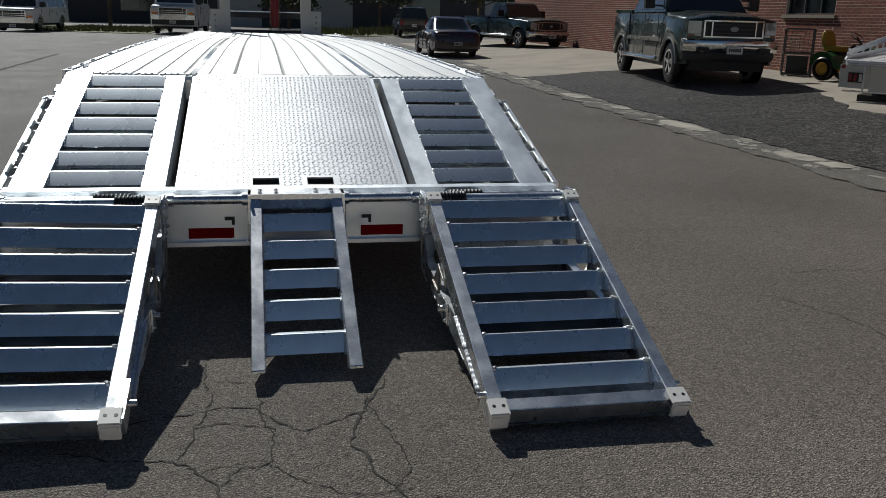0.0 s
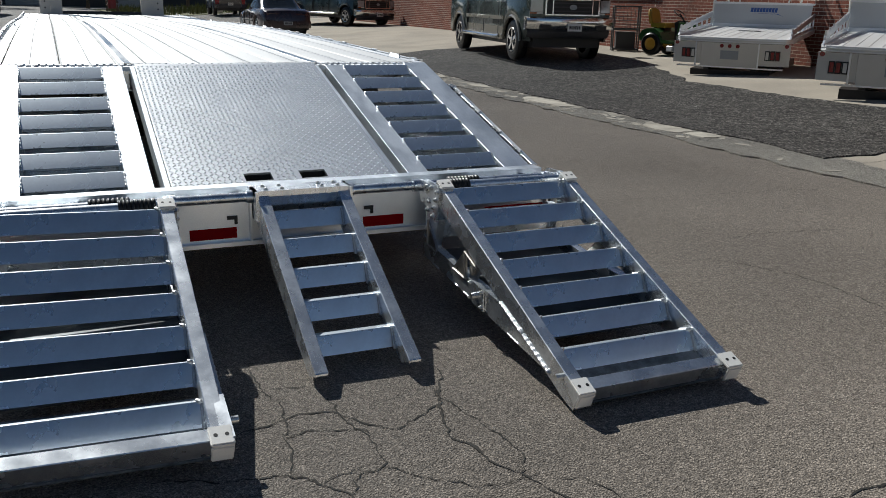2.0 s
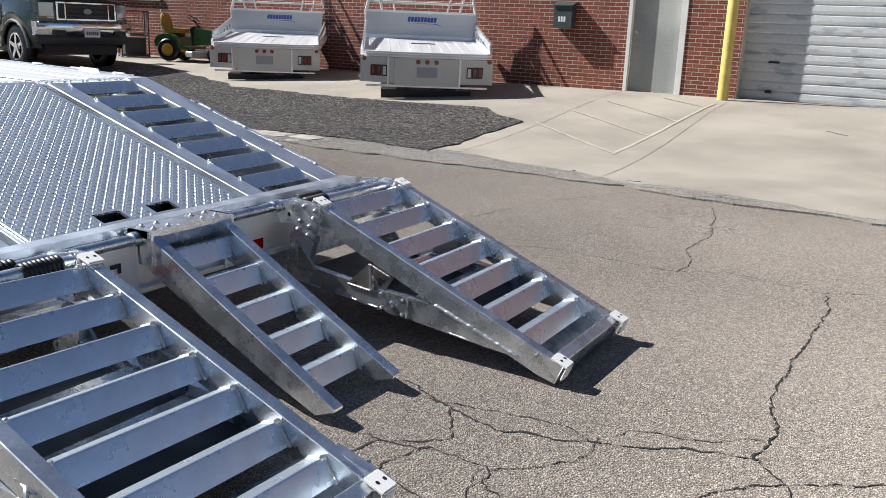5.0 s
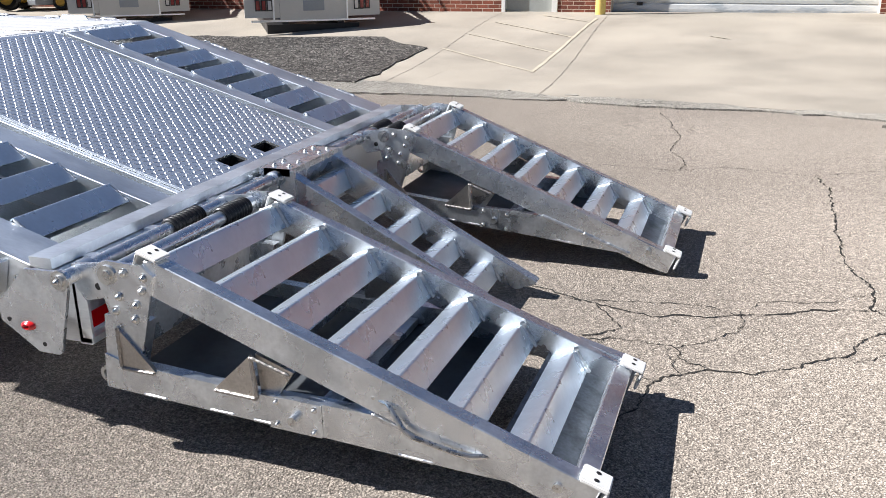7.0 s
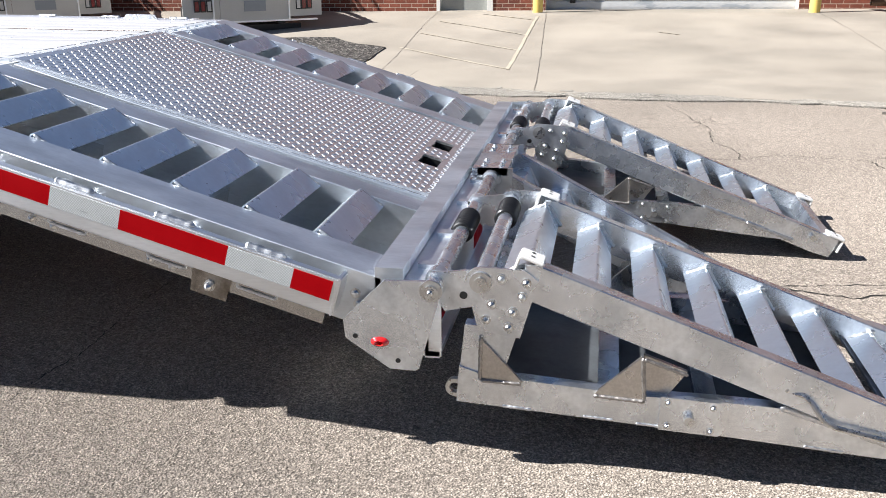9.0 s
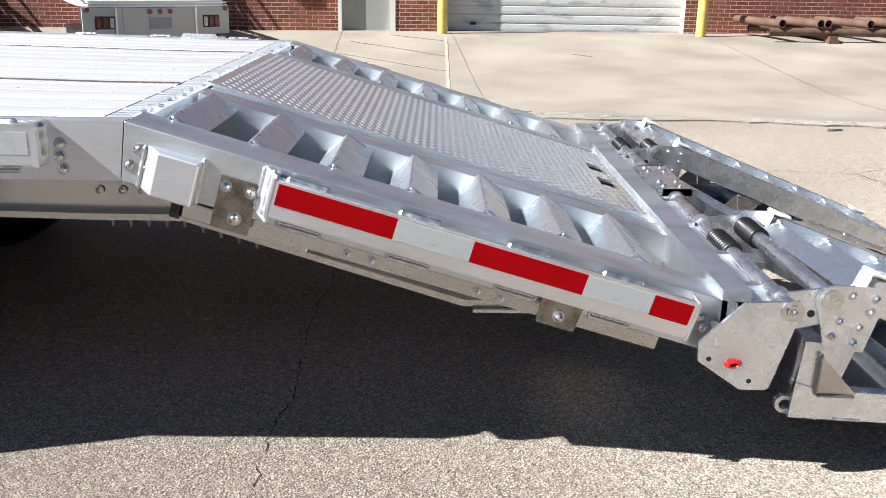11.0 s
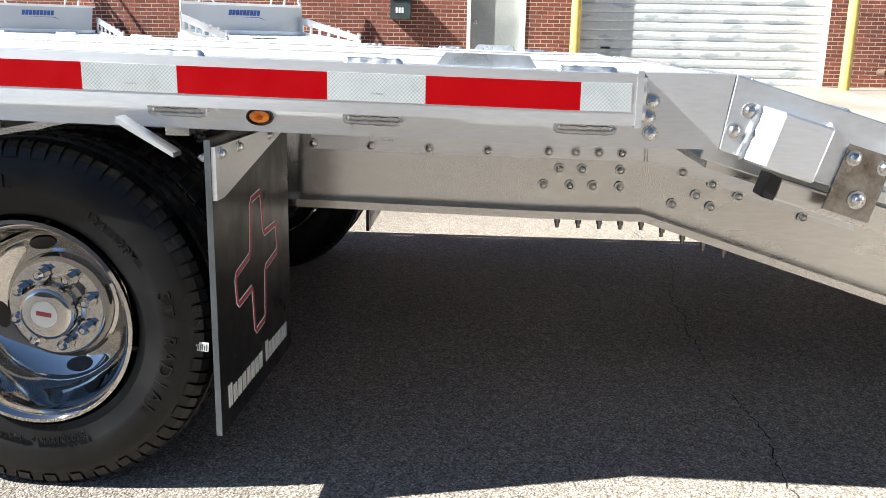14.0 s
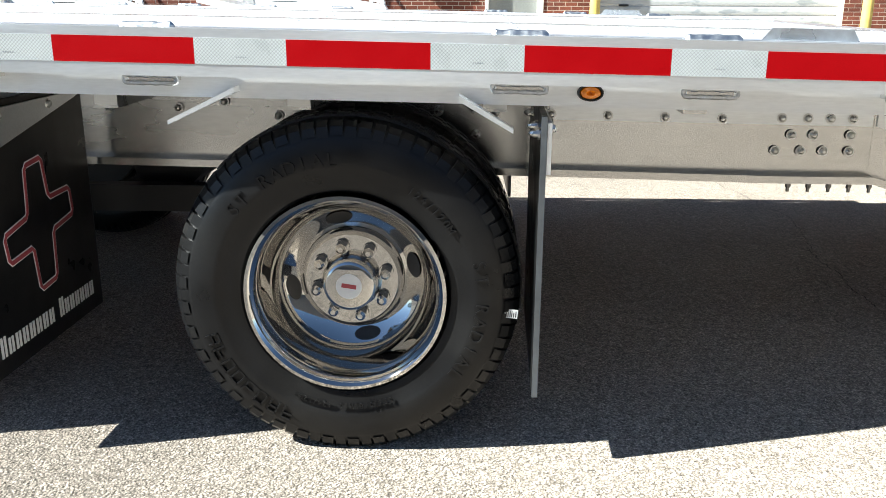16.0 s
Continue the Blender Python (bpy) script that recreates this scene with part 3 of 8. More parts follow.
CRACKS = [
    ([(2.57, -1.80), (1.95, -1.86), (1.58, -1.83), (1.2, -1.82), (0.92, -1.84), (0.6, -1.89), (0.4, -1.89)], 0.022),
    ([(0.4, -1.89), (0.34, -1.66), (0.26, -1.55), (0.22, -1.41), (0.16, -1.29), (0.16, -1.20), (0.12, -1.13), (0.13, -1.04), (0.17, -0.9), (0.2, -0.77), (0.28, -0.61)], 0.026),
    ([(0.22, -1.41), (0.28, -1.28), (0.25, -1.10), (0.23, -0.98), (0.2, -0.77)], 0.012),
    ([(0.56, -1.89), (0.43, -1.69), (0.38, -1.49), (0.22, -1.41)], 0.010),
    ([(0.17, -0.9), (0.04, -0.98), (-0.04, -1.0), (-0.12, -0.94), (-0.17, -0.82), (-0.26, -0.80), (-0.33, -0.83), (-0.4, -0.85), (-0.62, -0.90)], 0.017),
    ([(-0.37, -0.40), (-0.38, -0.58), (-0.33, -0.69), (-0.33, -0.83), (-0.37, -0.94), (-0.38, -1.06), (-0.41, -1.16)], 0.014),
    ([(-0.33, -0.58), (-0.21, -0.60)], 0.010),
    ([(-0.37, -0.94), (-0.30, -0.92), (-0.22, -0.95), (-0.12, -1.0)], 0.014),
    ([(-0.17, -0.71), (-0.15, -0.89), (-0.12, -1.0), (-0.13, -1.21), (-0.25, -1.26), (-0.28, -1.32)], 0.013),
    ([(-0.13, -1.21), (-0.07, -1.3), (0.06, -1.41), (0.22, -1.41)], 0.012),
    ([(-0.13, -1.21), (-0.24, -1.20), (-0.34, -1.24)], 0.010),
    ([(-0.80, -1.05), (-0.60, -1.12), (-0.41, -1.16), (-0.34, -1.22), (-0.28, -1.32), (-0.28, -1.42), (-0.29, -1.47), (-0.2, -1.56), (-0.11, -1.64), (-0.04, -1.74), (0.08, -1.8), (0.22, -1.9), (0.29, -1.99), (0.4, -1.89)], 0.018),
    ([(0.29, -1.99), (0.18, -2.0), (0.09, -1.95)], 0.010),
    ([(-0.04, -1.74), (-0.09, -1.75), (0.01, -1.84), (0.02, -1.89), (0.07, -2.0)], 0.010),
    ([(0.29, -1.99), (0.43, -2.24), (0.55, -2.6)], 0.014),
    ([(-0.60, -1.86), (-0.32, -1.92), (-0.25, -1.94), (-0.13, -1.98), (-0.06, -2.07), (0.01, -2.21), (0.05, -2.6)], 0.013),
    ([(2.28, 0.27), (2.53, -0.12), (2.54, -0.52), (2.52, -1.01), (2.68, -1.26), (2.57, -1.78), (2.78, -2.1), (3.2, -4.2)], 0.014),
    ([(2.52, -1.01), (2.69, -1.04), (3.1, -0.92), (3.58, -0.93), (4.22, -0.82), (4.65, -0.69)], 0.016),
    ([(3.78, -0.18), (3.59, -0.41), (3.61, -0.71), (3.64, -0.93)], 0.012),
    ([(2.73, 0.56), (2.94, 0.62), (3.61, 0.55)], 0.014),
    ([(4.05, 0.43), (4.43, 0.24), (4.84, 0.08)], 0.014),
    ([(2.34, 1.62), (3.06, 1.69), (3.8, 1.66), (4.94, 1.57)], 0.013),
    ([(-2.38, 1.7), (-1.33, 1.57), (-1.05, 1.57), (-0.45, 1.54), (-0.13, 1.56), (0.45, 1.53), (1.17, 1.41), (2.34, 1.62)], 0.009),
    ([(2.15, 3.31), (3.36, 3.24), (4.9, 3.58)], 0.01),
    ([(-4.5, 3.0), (-4.2, 6.0), (-5.27, 14.02), (-5.68, 22.71)], 0.1),
]
for i, (path, w) in enumerate(CRACKS):
    part("pavement_crack", ribbon(path, w * (0.36 if w < 0.05 else 1), 0.0025, i + 1, jag=0.036, step=0.018), CRACKM, ground)
# joints of the concrete apron, and its faded parking lines
for i, path in enumerate(([(5.38, 2.35), (12.3, 2.76)], [(5.19, 0.52), (12.3, 0.90)], [(4.83, -3.51), (12.3, -3.35)])):
    part("apron_joint", ribbon(path, 0.008, 0.017, 30 + i, jag=0.012), JOINTM, apron)
for i, (a, b) in enumerate((((8.37, 2.57), (6.94, 0.99)), ((9.51, 2.53), (8.21, 1.00)), ((10.68, 2.47), (9.34, 0.97)), ((11.63, 1.91), (10.75, 0.95)), ((6.86, 0.97), (11.25, 0.97)), ((9.6, -0.85), (9.4, -1.1)))):
    part("parking_line", ribbon([a, b], 0.045, 0.018, 50 + i, jag=0.008, thin=False), FADEDLINE, apron)

# ---- the trailer ----
DECK_Z, KINK_Y, TAIL = 0.998, 1.82, 16.37
DECK_END = 13.0
NARROW = 0.8613                                     # overall width 2.58 m
trailer = thing("equipment_trailer", "new bare-aluminium flatbed equipment trailer with dovetail and three lowered loading ramps", "trailer", Matrix.Diagonal((NARROW, 1, 1, 1)))
DT = pose(0, KINK_Y, DECK_Z, TAIL, 0, 0) @ Matrix.Diagonal((1, 0.960, 1, 1))          # dovetail: y runs up the slope, z off it


HINGE = Matrix.Translation((0, 0.123, 0.584))


def at_hinge(sy, sz):
    """Sets what is drawn about a hinge at (0, 0.56) onto the hinge line of the rear beam, at its size."""
    return HINGE @ Matrix.Diagonal((1, sy, sz, 1)) @ Matrix.Translation((0, 0, -0.56))


def tailward(bm):
    for v in bm.verts:
        if v.co.y < KINK_Y:
            v.co.y = KINK_Y - (KINK_Y - v.co.y) * 0.937
    return bm


def dt(bm):
    bmesh.ops.transform(bm, matrix=DT, verts=bm.verts)
    return bm


deck = B()
box(deck, -0.04, 0.04, 2.0, DECK_END - 0.1, DECK_Z - 0.147, DECK_Z - 0.049)
deck = part("deck", deck, FRAMEM, trailer, "aluminium deck of long riveted planks on crossmembers")
bm = B()
box(bm, -1.355, 1.355, 0, 0.05, DECK_Z - 0.15, DECK_Z - 0.045)
member = part("crossmember", bm, FRAMEM, deck)
member.location = (0, 2.05, 0)
for i in range(1, 30):
    o = member.copy()
    scene.collection.objects.link(o)
    o.location = (0, 2.05 + i * 0.42, 0)
bm = B()
PW = 2.72 / 8
prism(bm, [(-PW / 2 + 0.002, -0.04), (PW / 2 - 0.005, -0.04), (PW / 2 - 0.005, -0.012), (PW / 2 - 0.014, 0), (0.010, 0), (0.006, -0.010), (-0.006, -0.010), (-0.010, 0),
           (-PW / 2 + 0.012, 0), (-PW / 2 + 0.002, -0.012)], 1.89, DECK_END, "y")
plank = part("plank", bm, DECKM, deck)
plank.location = (-1.36 + PW / 2, 0, DECK_Z)
for i in range(1, 8):
    o = plank.copy()
    scene.collection.objects.link(o)
    o.location.x = -1.36 + PW * (i + 0.5)
bm = B()
for i in range(1, 16):
    for k in range(44):
        x, y = -1.36 + PW * i / 2 + (0.018 if k % 2 else -0.018), 2.02 + k * 0.28
        rod(bm, (x, y, DECK_Z - 0.002), (x, y, DECK_Z + 0.002), 0.0045, 6)
tagged(part("deck_screw", bm, MILL, deck), kind="stuff")
for x in (-0.62, 0.62):
    bm = B()
    box(bm, x - 0.022, x + 0.022, 1.89, DECK_END, DECK_Z - 0.01, DECK_Z + 0.0025)
    part("deck_strip", bm, FRAMEM, deck, "grey strip over the main beam")
# jagged saw-cut rear edge of the deck
bm = B()
box(bm, -1.36, 1.36, KINK_Y - 0.01, 1.892, DECK_Z - 0.05, DECK_Z - 0.012)
for i in range(64):
    x = -1.35 + i * 2.7 / 64
    prism(bm, [(x, 1.892), (x + 0.036, 1.892), (x + 0.028, 1.832 + 0.012 * (i % 3)), (x + 0.008, 1.83 + 0.01 * (i % 2))], DECK_Z - 0.012, DECK_Z - 0.002, "z")
part("deck_edge", bm, RAILM, deck, "scalloped edge strip")


def folded(y0, z0, y1, z1, r=0.008, t=0.005):
    """Outline of a sheet folded over a rounded crest, from (y0, z0) up and down to (y1, z1)."""
    a0, a1 = math.atan2(-z0, -y0), math.atan2(-z1, y1)

    def arc(rad):
        return [(-rad * math.sin(a), -r + rad * math.cos(a)) for a in [a0 + (-a1 - a0) * k / 6 for k in range(7)]]
    outer, inner = arc(r), arc(r - t)
    return [(y0, z0)] + outer + [(y1, z1), (y1 - t, z1 - t * 0.6)] + inner[::-1] + [(y0 + t, z0 - t)]


def side_rails(sx):
    """Outer rail of the deck and the dovetail with its rub rail and reflective tape."""
    bm = B()
    x0, x1 = sx * 1.43, sx * 1.365
    prism(bm, [(x0, 0.857), (x0, DECK_Z), (x1, DECK_Z), (x1, DECK_Z - 0.012), (x0 - sx * 0.010, DECK_Z - 0.012), (x0 - sx * 0.010, 0.869), (x1, 0.869), (x1, 0.857)], KINK_Y, DECK_END, "y")
    for v in bm.verts:
        if v.co.y < KINK_Y + 0.001:
            v.co.y = KINK_Y + 0.001 + (DECK_Z - v.co.z) * math.tan(radians(TAIL / 2))
    rail = part("side_rail", bm, MILL, trailer, "smooth mill-finish aluminium side rail", bevel=0.002)
    bm = B()
    prism(bm, [(x0, -0.141), (x0, 0), (sx * 1.26, 0), (sx * 1.26, -0.012), (x0 - sx * 0.010, -0.012), (x0 - sx * 0.010, -0.129), (x0 - sx * 0.06, -0.129), (x0 - sx * 0.06, -0.141)], -1.60, -0.002, "y")
    for v in bm.verts:
        if v.co.y > -0.01:
            v.co.y = -0.001 + v.co.z * math.tan(radians(TAIL / 2))
    box(bm, sx * 1.27, sx * 1.26, -1.6, -0.03, -0.1745, -0.008)
    tail = part("tail_rail", dt(bm), TAILM, trailer, "sloping galvanised dovetail rail", bevel=0.002)
    bm = B()
    prism(bm, [(sx * 0.665, -0.14), (sx * 0.665, 0), (sx * 0.788, 0), (sx * 0.788, -0.14), (sx * 0.778, -0.14), (sx * 0.778, -0.012), (sx * 0.675, -0.012), (sx * 0.675, -0.14)], -1.60, -0.03, "y")
    box(bm, sx * 0.7855, sx * 0.776, -1.59, -0.04, -0.1745, -0.1395)
    part("inner_rail", dt(bm), TAILM, trailer, "flat galvanised inner rail beside the plate", bevel=0.002)
    bm = B()
    prism(bm, [(sx * 0.589, -0.09), (sx * 0.589, -0.004), (sx * 0.617, -0.004), (sx * 0.617, -0.09)], -1.555, -0.03, "y")
    part("plate_curb", dt(bm), TAILM, trailer, "galvanised curb along the tread plate", bevel=0.002)
    # floor pan deep under the bay
    bm = B()
    box(bm, sx * 0.785, sx * 1.26, -1.5, -0.05, -0.19, -0.175)
    for v in (-0.45, -0.9, -1.3):
        box(bm, sx * 0.785, sx * 1.26, v - 0.03, v + 0.03, -0.174, -0.12)
    part("bay_crossbar", dt(bm), FRAMEM, trailer)
    # rungs of the dovetail
    first = None
    for k in range(7):
        v = (0.523 + 0.205 * k - KINK_Y) / math.cos(radians(TAIL))
        if first is None:
            bm = B()
            prism(bm, folded(-0.085, -0.032, 0.051, -0.070), 0, 0.472, "x")
            first = part("dovetail_rung", bm, RUNGM, trailer, "angle-iron rung reflecting the sky", smooth=True)
            o = first
        else:
            o = first.copy()
            scene.collection.objects.link(o)
        o.parent = trailer
        o.matrix_basis = DT @ pose(sx * 1.022 - 0.236, v, 0.011)
    # small weld dabs at the ends of the rungs
    bm = B()
    for k in range(7):
        v = (0.523 + 0.205 * k - KINK_Y) / math.cos(radians(TAIL))
        for x in (sx * 0.79, sx * 1.255):
            bead(bm, (x, v - 0.08, -0.021), (x, v, 0.006), 0.006, seed=k)
    part("weld", dt(bm), WELD, trailer)
    # rub rail with its spacers
    def rub(y0, y1, za, zb, marks, sloped):
        bm = B()
        prism(bm, [(sx * 1.5, za), (sx * 1.5, zb), (sx * 1.468, zb), (sx * 1.468, zb - 0.008), (sx * 1.492, zb - 0.008), (sx * 1.492, za + 0.008), (sx * 1.468, za + 0.008), (sx * 1.468, za)], y0, y1, "y")
        for y in marks:
            box(bm, sx * 1.43, sx * 1.494, y - 0.008, y + 0.008, za + 0.01, zb - 0.012)
            box(bm, sx * 1.43, sx * 1.494, y + 0.1 - 0.006, y + 0.1 + 0.006, za + 0.01, zb - 0.012)
        for y in (y0, y1):
            box(bm, sx * 1.43, sx * 1.501, y - 0.006, y + 0.006, za - 0.004, zb + 0.004)
        r = part("rub_rail", dt(bm) if sloped else bm, MILL, trailer, "channel rub rail standing off the side", bevel=0.0035, seg=2)
        bm = B()
        for k, y in enumerate(marks):
            bead(bm, (sx * 1.476, y - 0.004, zb + 0.001), (sx * 1.476, y + 0.106, zb + 0.001), 0.0095, 0.06, seed=k + 3)
            bead(bm, (sx * 1.45, y + 0.012, zb - 0.02), (sx * 1.435, y + 0.012, zb - 0.02), 0.012, seed=k)
        part("weld", dt(bm) if sloped else bm, WELD, r)
        bm = B()
        for k, y in enumerate(marks):
            weld_loop(bm, sx * 1.487, y - 0.004, y + 0.104, za - 0.008, 0.0075, 0.0045, k + 31)
        part("lower_weld", dt(bm) if sloped else bm, WELD, r, "loop of weld bead round a rail spacer")
        bm = B()
        for y in marks:
            box(bm, sx * 1.43, sx * 1.484, y + 0.004, y + 0.096, za - 0.013, za - 0.001)
        part("spacer", dt(bm) if sloped else bm, FRAMEM, r)
        return r
    marks = [2.05, 2.445, 2.82, 3.56, 3.93] + [4.3 + 0.36 * k for k in range(27)]
    r1 = rub(2.005, DECK_END, 0.904, 0.998, marks, False)
    r2 = rub(-1.482, -0.388, -0.108, -0.012, [-0.52, -0.80, -1.08, -1.33], True)
    # end weld
    bm = B()
    bead(bm, (sx * 1.47, 1.999, 0.912), (sx * 1.47, 1.999, 0.998), 0.011, seed=8)
    part("weld", bm, WELD, r1)
    bm = B()
    bead(bm, (sx * 1.47, -0.380, -0.115), (sx * 1.47, -0.380, 0.0), 0.010, seed=8)
    part("weld", dt(bm), WELD, r2)

    def tape(y0, y1, za, zb, mat, owner, sloped):
        bm = B()
        box(bm, sx * 1.5, sx * 1.5015, y0, y1, za, zb)
        part("red_tape" if mat is REDTAPE else "white_tape", dt(bm) if sloped else bm, mat, owner)
        if mat is WHITETAPE and y1 - y0 > 0.1:
            bm = B()
            for k in range(5):
                c = (y0 + y1) / 2 + 0.0046 * (k - 2.5)
                box(bm, sx * 1.5015, sx * 1.5018, c, c + 0.0024, za + 0.014, za + 0.0165)
            tagged(part("tape_mark", dt(bm) if sloped else bm, GREYPLATE, owner), kind="stuff")
    y = 2.02
    tape(y, 2.112, 0.929, 0.980, WHITETAPE, r1, False)
    y, red = 2.112, True
    while y < DECK_END - 0.3:
        L = 0.284 if red else 0.183
        tape(y, y + L, 0.929, 0.980, REDTAPE if red else WHITETAPE, r1, False)
        y, red = y + L, not red
    for a, b, mat in ((-0.401, -0.697, REDTAPE), (-0.697, -0.892, WHITETAPE), (-0.892, -1.188, REDTAPE), (-1.188, -1.365, WHITETAPE), (-1.365, -1.470, REDTAPE)):
        tape(b, a, -0.073, -0.021, mat, r2, True)
    # bolts of the kink, a welded box and a bolted plate
    bm = B()
    for y, z in ((1.972, 0.945), (1.978, 0.915), (1.972, 0.885)):
        bolt(bm, (sx * 1.43, y, z), (sx, 0, 0))
    part("bolt", bm, BOLT, trailer, "three dome-headed zinc bolts")
    bm = B()
    for v, n in ((-0.03, -0.055), (-0.055, -0.095), (-0.015, -0.098)):
        bolt(bm, (sx * 1.43, v - 0.02, n), (sx, 0, 0))
    part("bolt", dt(bm), BOLT, trailer, "three dome-headed zinc bolts")
    bm = B()
    prism(bm, [(sx * 1.43, -0.066), (sx * 1.478, -0.103), (sx * 1.478, -0.205), (sx * 1.43, -0.205)], -0.145, -0.038, "z")
    bx = part("welded_box", dt(bm), MILL, trailer, "small pale aluminium box welded to the rail", bevel=0.004)
    bm = B()
    for a, b in (((-0.064, -0.145), (-0.064, -0.04)), ((-0.208, -0.145), (-0.208, -0.03))):
        bead(bm, (sx * 1.434, *a), (sx * 1.434, *b), 0.007, seed=4)
    part("weld", dt(bm), WELD, bx)
    bm = B()
    prism(bm, [(-0.255, -0.055), (-0.255, -0.185), (-0.35, -0.185), (-0.35, -0.055)], sx * 1.43, sx * 1.438)
    bp = part("bolted_plate", dt(bm), STAINLESS, trailer, "brownish steel plate with three bolts")
    bm = B()
    for v, n, r in ((-0.272, -0.078, 0.011), (-0.335, -0.078, 0.011), (-0.31, -0.15, 0.013)):
        bolt(bm, (sx * 1.438, v, n), (sx, 0, 0), r, 0.012)
    part("bolt", dt(bm), BOLT, bp)
    bm = B()
    prism(bm, [(sx * 1.43, -0.353), (sx * 1.498, -0.388), (sx * 1.498, -0.394), (sx * 1.43, -0.362)], -0.122, -0.004, "z")
    eb = part("end_bracket", dt(bm), MILL, trailer, "slanting end plate of the rub rail", bevel=0.001)
    bm = B()
    bead(bm, (sx * 1.434, -0.352, -0.118), (sx * 1.434, -0.352, -0.008), 0.006, seed=14)
    bead(bm, (sx * 1.434, -0.362, -0.110), (sx * 1.445, -0.352, -0.085), 0.011, seed=15)
    part("weld", dt(bm), WELD, eb)
    bm = B()
    box(bm, sx * 1.392, sx * 1.33, -0.50, -0.17, -0.200, -0.158)
    tb = part("stub_tube", dt(bm), FRAMEM, trailer, "square tube stub under the rail", bevel=0.004)
    bm = B()
    box(bm, sx * 1.402, sx * 1.328, -0.169, -0.145, -0.202, -0.156)
    part("tube_cap", dt(bm), BLACK, tb)
    # hanging clip under the rub rail
    bm = B()
    prism(bm, [(-1.10, -0.10), (-1.105, -0.175), (-1.205, -0.175), (-1.21, -0.10)], sx * 1.475, sx * 1.485)
    cl = part("hanging_clip", dt(bm), STAINLESS, trailer, "steel clip plate hanging under the rub rail")
    bm = B()
    bolt(bm, (sx * 1.485, -1.155, -0.145), (sx, 0, 0), 0.011, 0.02)
    part("bolt", dt(bm), BOLT, cl)
    bm = B()
    for v, n in ((-1.515, -0.075), (-1.54, -0.055), (-1.50, -0.05)):
        bolt(bm, (sx * 1.43, v - 0.02, n - 0.01), (sx, 0, 0), 0.010)
    part("bolt", dt(bm), BOLT, trailer)
    # lower sill behind the rub rail on the dovetail
    bm = B()
    prism(bm, [(-0.30, -0.15), (-1.45, -0.15), (-1.45, -0.185), (-0.45, -0.185)], sx * 1.40, sx * 1.36)
    sill = part("lower_sill", dt(bm), FRAMEM, trailer)
    bm = B()
    for v in (-0.60, -0.665, -0.95, -1.015):
        bolt(bm, (sx * 1.40, v, -0.168), (sx, 0, 0), 0.009)
    part("bolt", dt(bm), BOLT, sill)
    # oval marker lamp
    bm = B()
    spin(bm, [(0, 0.001), (0.010, 0.012), (0.006, 0.026), (0, 0.030)], 20, "x")
    bmesh.ops.transform(bm, matrix=pose(sx * 1.431, 2.724, 0.886) @ Matrix.Diagonal((sx, 0.76, 0.46, 1)), verts=bm.verts)
    lamp = part("marker_lamp", bm, AMBER, trailer, "oval amber side marker lamp", smooth=True)
    bm = B()
    spin(bm, [(0, 0.029), (0.009, 0.030), (0.009, 0.034), (0, 0.036)], 20, "x")
    bmesh.ops.transform(bm, matrix=pose(sx * 1.431, 2.724, 0.886) @ Matrix.Diagonal((sx, 0.76, 0.49, 1)), verts=bm.verts)
    part("grommet", bm, BLACK, lamp)
    # low chamfered plates standing on the deck rail
    for y in (2.29, 6.2, 9.6):
        bm = B()
        prism(bm, [(y - 0.105, 0.99), (y - 0.085, 1.022), (y + 0.075, 1.022), (y + 0.10, 0.99)], sx * 1.405, sx * 1.398)
        part("tie_plate", bm, GALV, trailer, "low chamfered tie plate on the deck edge")


for s in (-1, 1):
    side_rails(s)

# diamond tread plate with its two hand holes
HOLES = ((-0.219, -0.077), (0.072, 0.213))
PL = (-0.587, 0.587, -1.553, -0.014)
HV = (-1.506, -1.430)
bm = B()
xs = [PL[0], HOLES[0][0], HOLES[0][1], HOLES[1][0], HOLES[1][1], PL[1]]
vs = [PL[2], HV[0], HV[1], PL[3]]
for i in range(5):
    for j in range(3):
        if j == 1 and i in (1, 3):
            continue
        box(bm, xs[i], xs[i + 1], vs[j], vs[j + 1], -0.004, 0.006)
bmesh.ops.remove_doubles(bm, verts=bm.verts, dist=0.0005)
plate = part("tread_plate", dt(bm), TREAD, trailer, "diamond tread plate with two square hand holes")
bm = B()
step = 0.0275
for i in range(int((PL[1] - PL[0]) / step)):
    for j in range(int((PL[3] - PL[2]) / step)):
        x, v = PL[0] + (i + 0.6) * step, PL[2] + (j + 0.6) * step
        if HV[0] - 0.018 < v < HV[1] + 0.018 and any(a - 0.018 < x < b + 0.018 for a, b in HOLES):
            continue
        a = radians(42 if (i + j) % 2 else -42)
        c, s = math.cos(a), math.sin(a)
        pts = [(0.0150, 0), (0.005, 0.0046), (-0.005, 0.0046), (-0.0150, 0), (-0.005, -0.0046), (0.005, -0.0046)]
        ring = [bm.verts.new((x + px * c - py * s, v + px * s + py * c, 0.0055)) for px, py in pts]
        top = [bm.verts.new((x + px * c, v + px * s, 0.0084)) for px in (0.007, -0.007)]
        bm.faces.new((ring[0], ring[1], top[0]))
        bm.faces.new((ring[1], ring[2], top[1], top[0]))
        bm.faces.new((ring[2], ring[3], top[1]))
        bm.faces.new((ring[3], ring[4], top[1]))
        bm.faces.new((ring[4], ring[5], top[0], top[1]))
        bm.faces.new((ring[5], ring[0], top[0]))
tagged(part("tread_lug", dt(bm), LUGM, plate), kind="stuff")
bm = B()
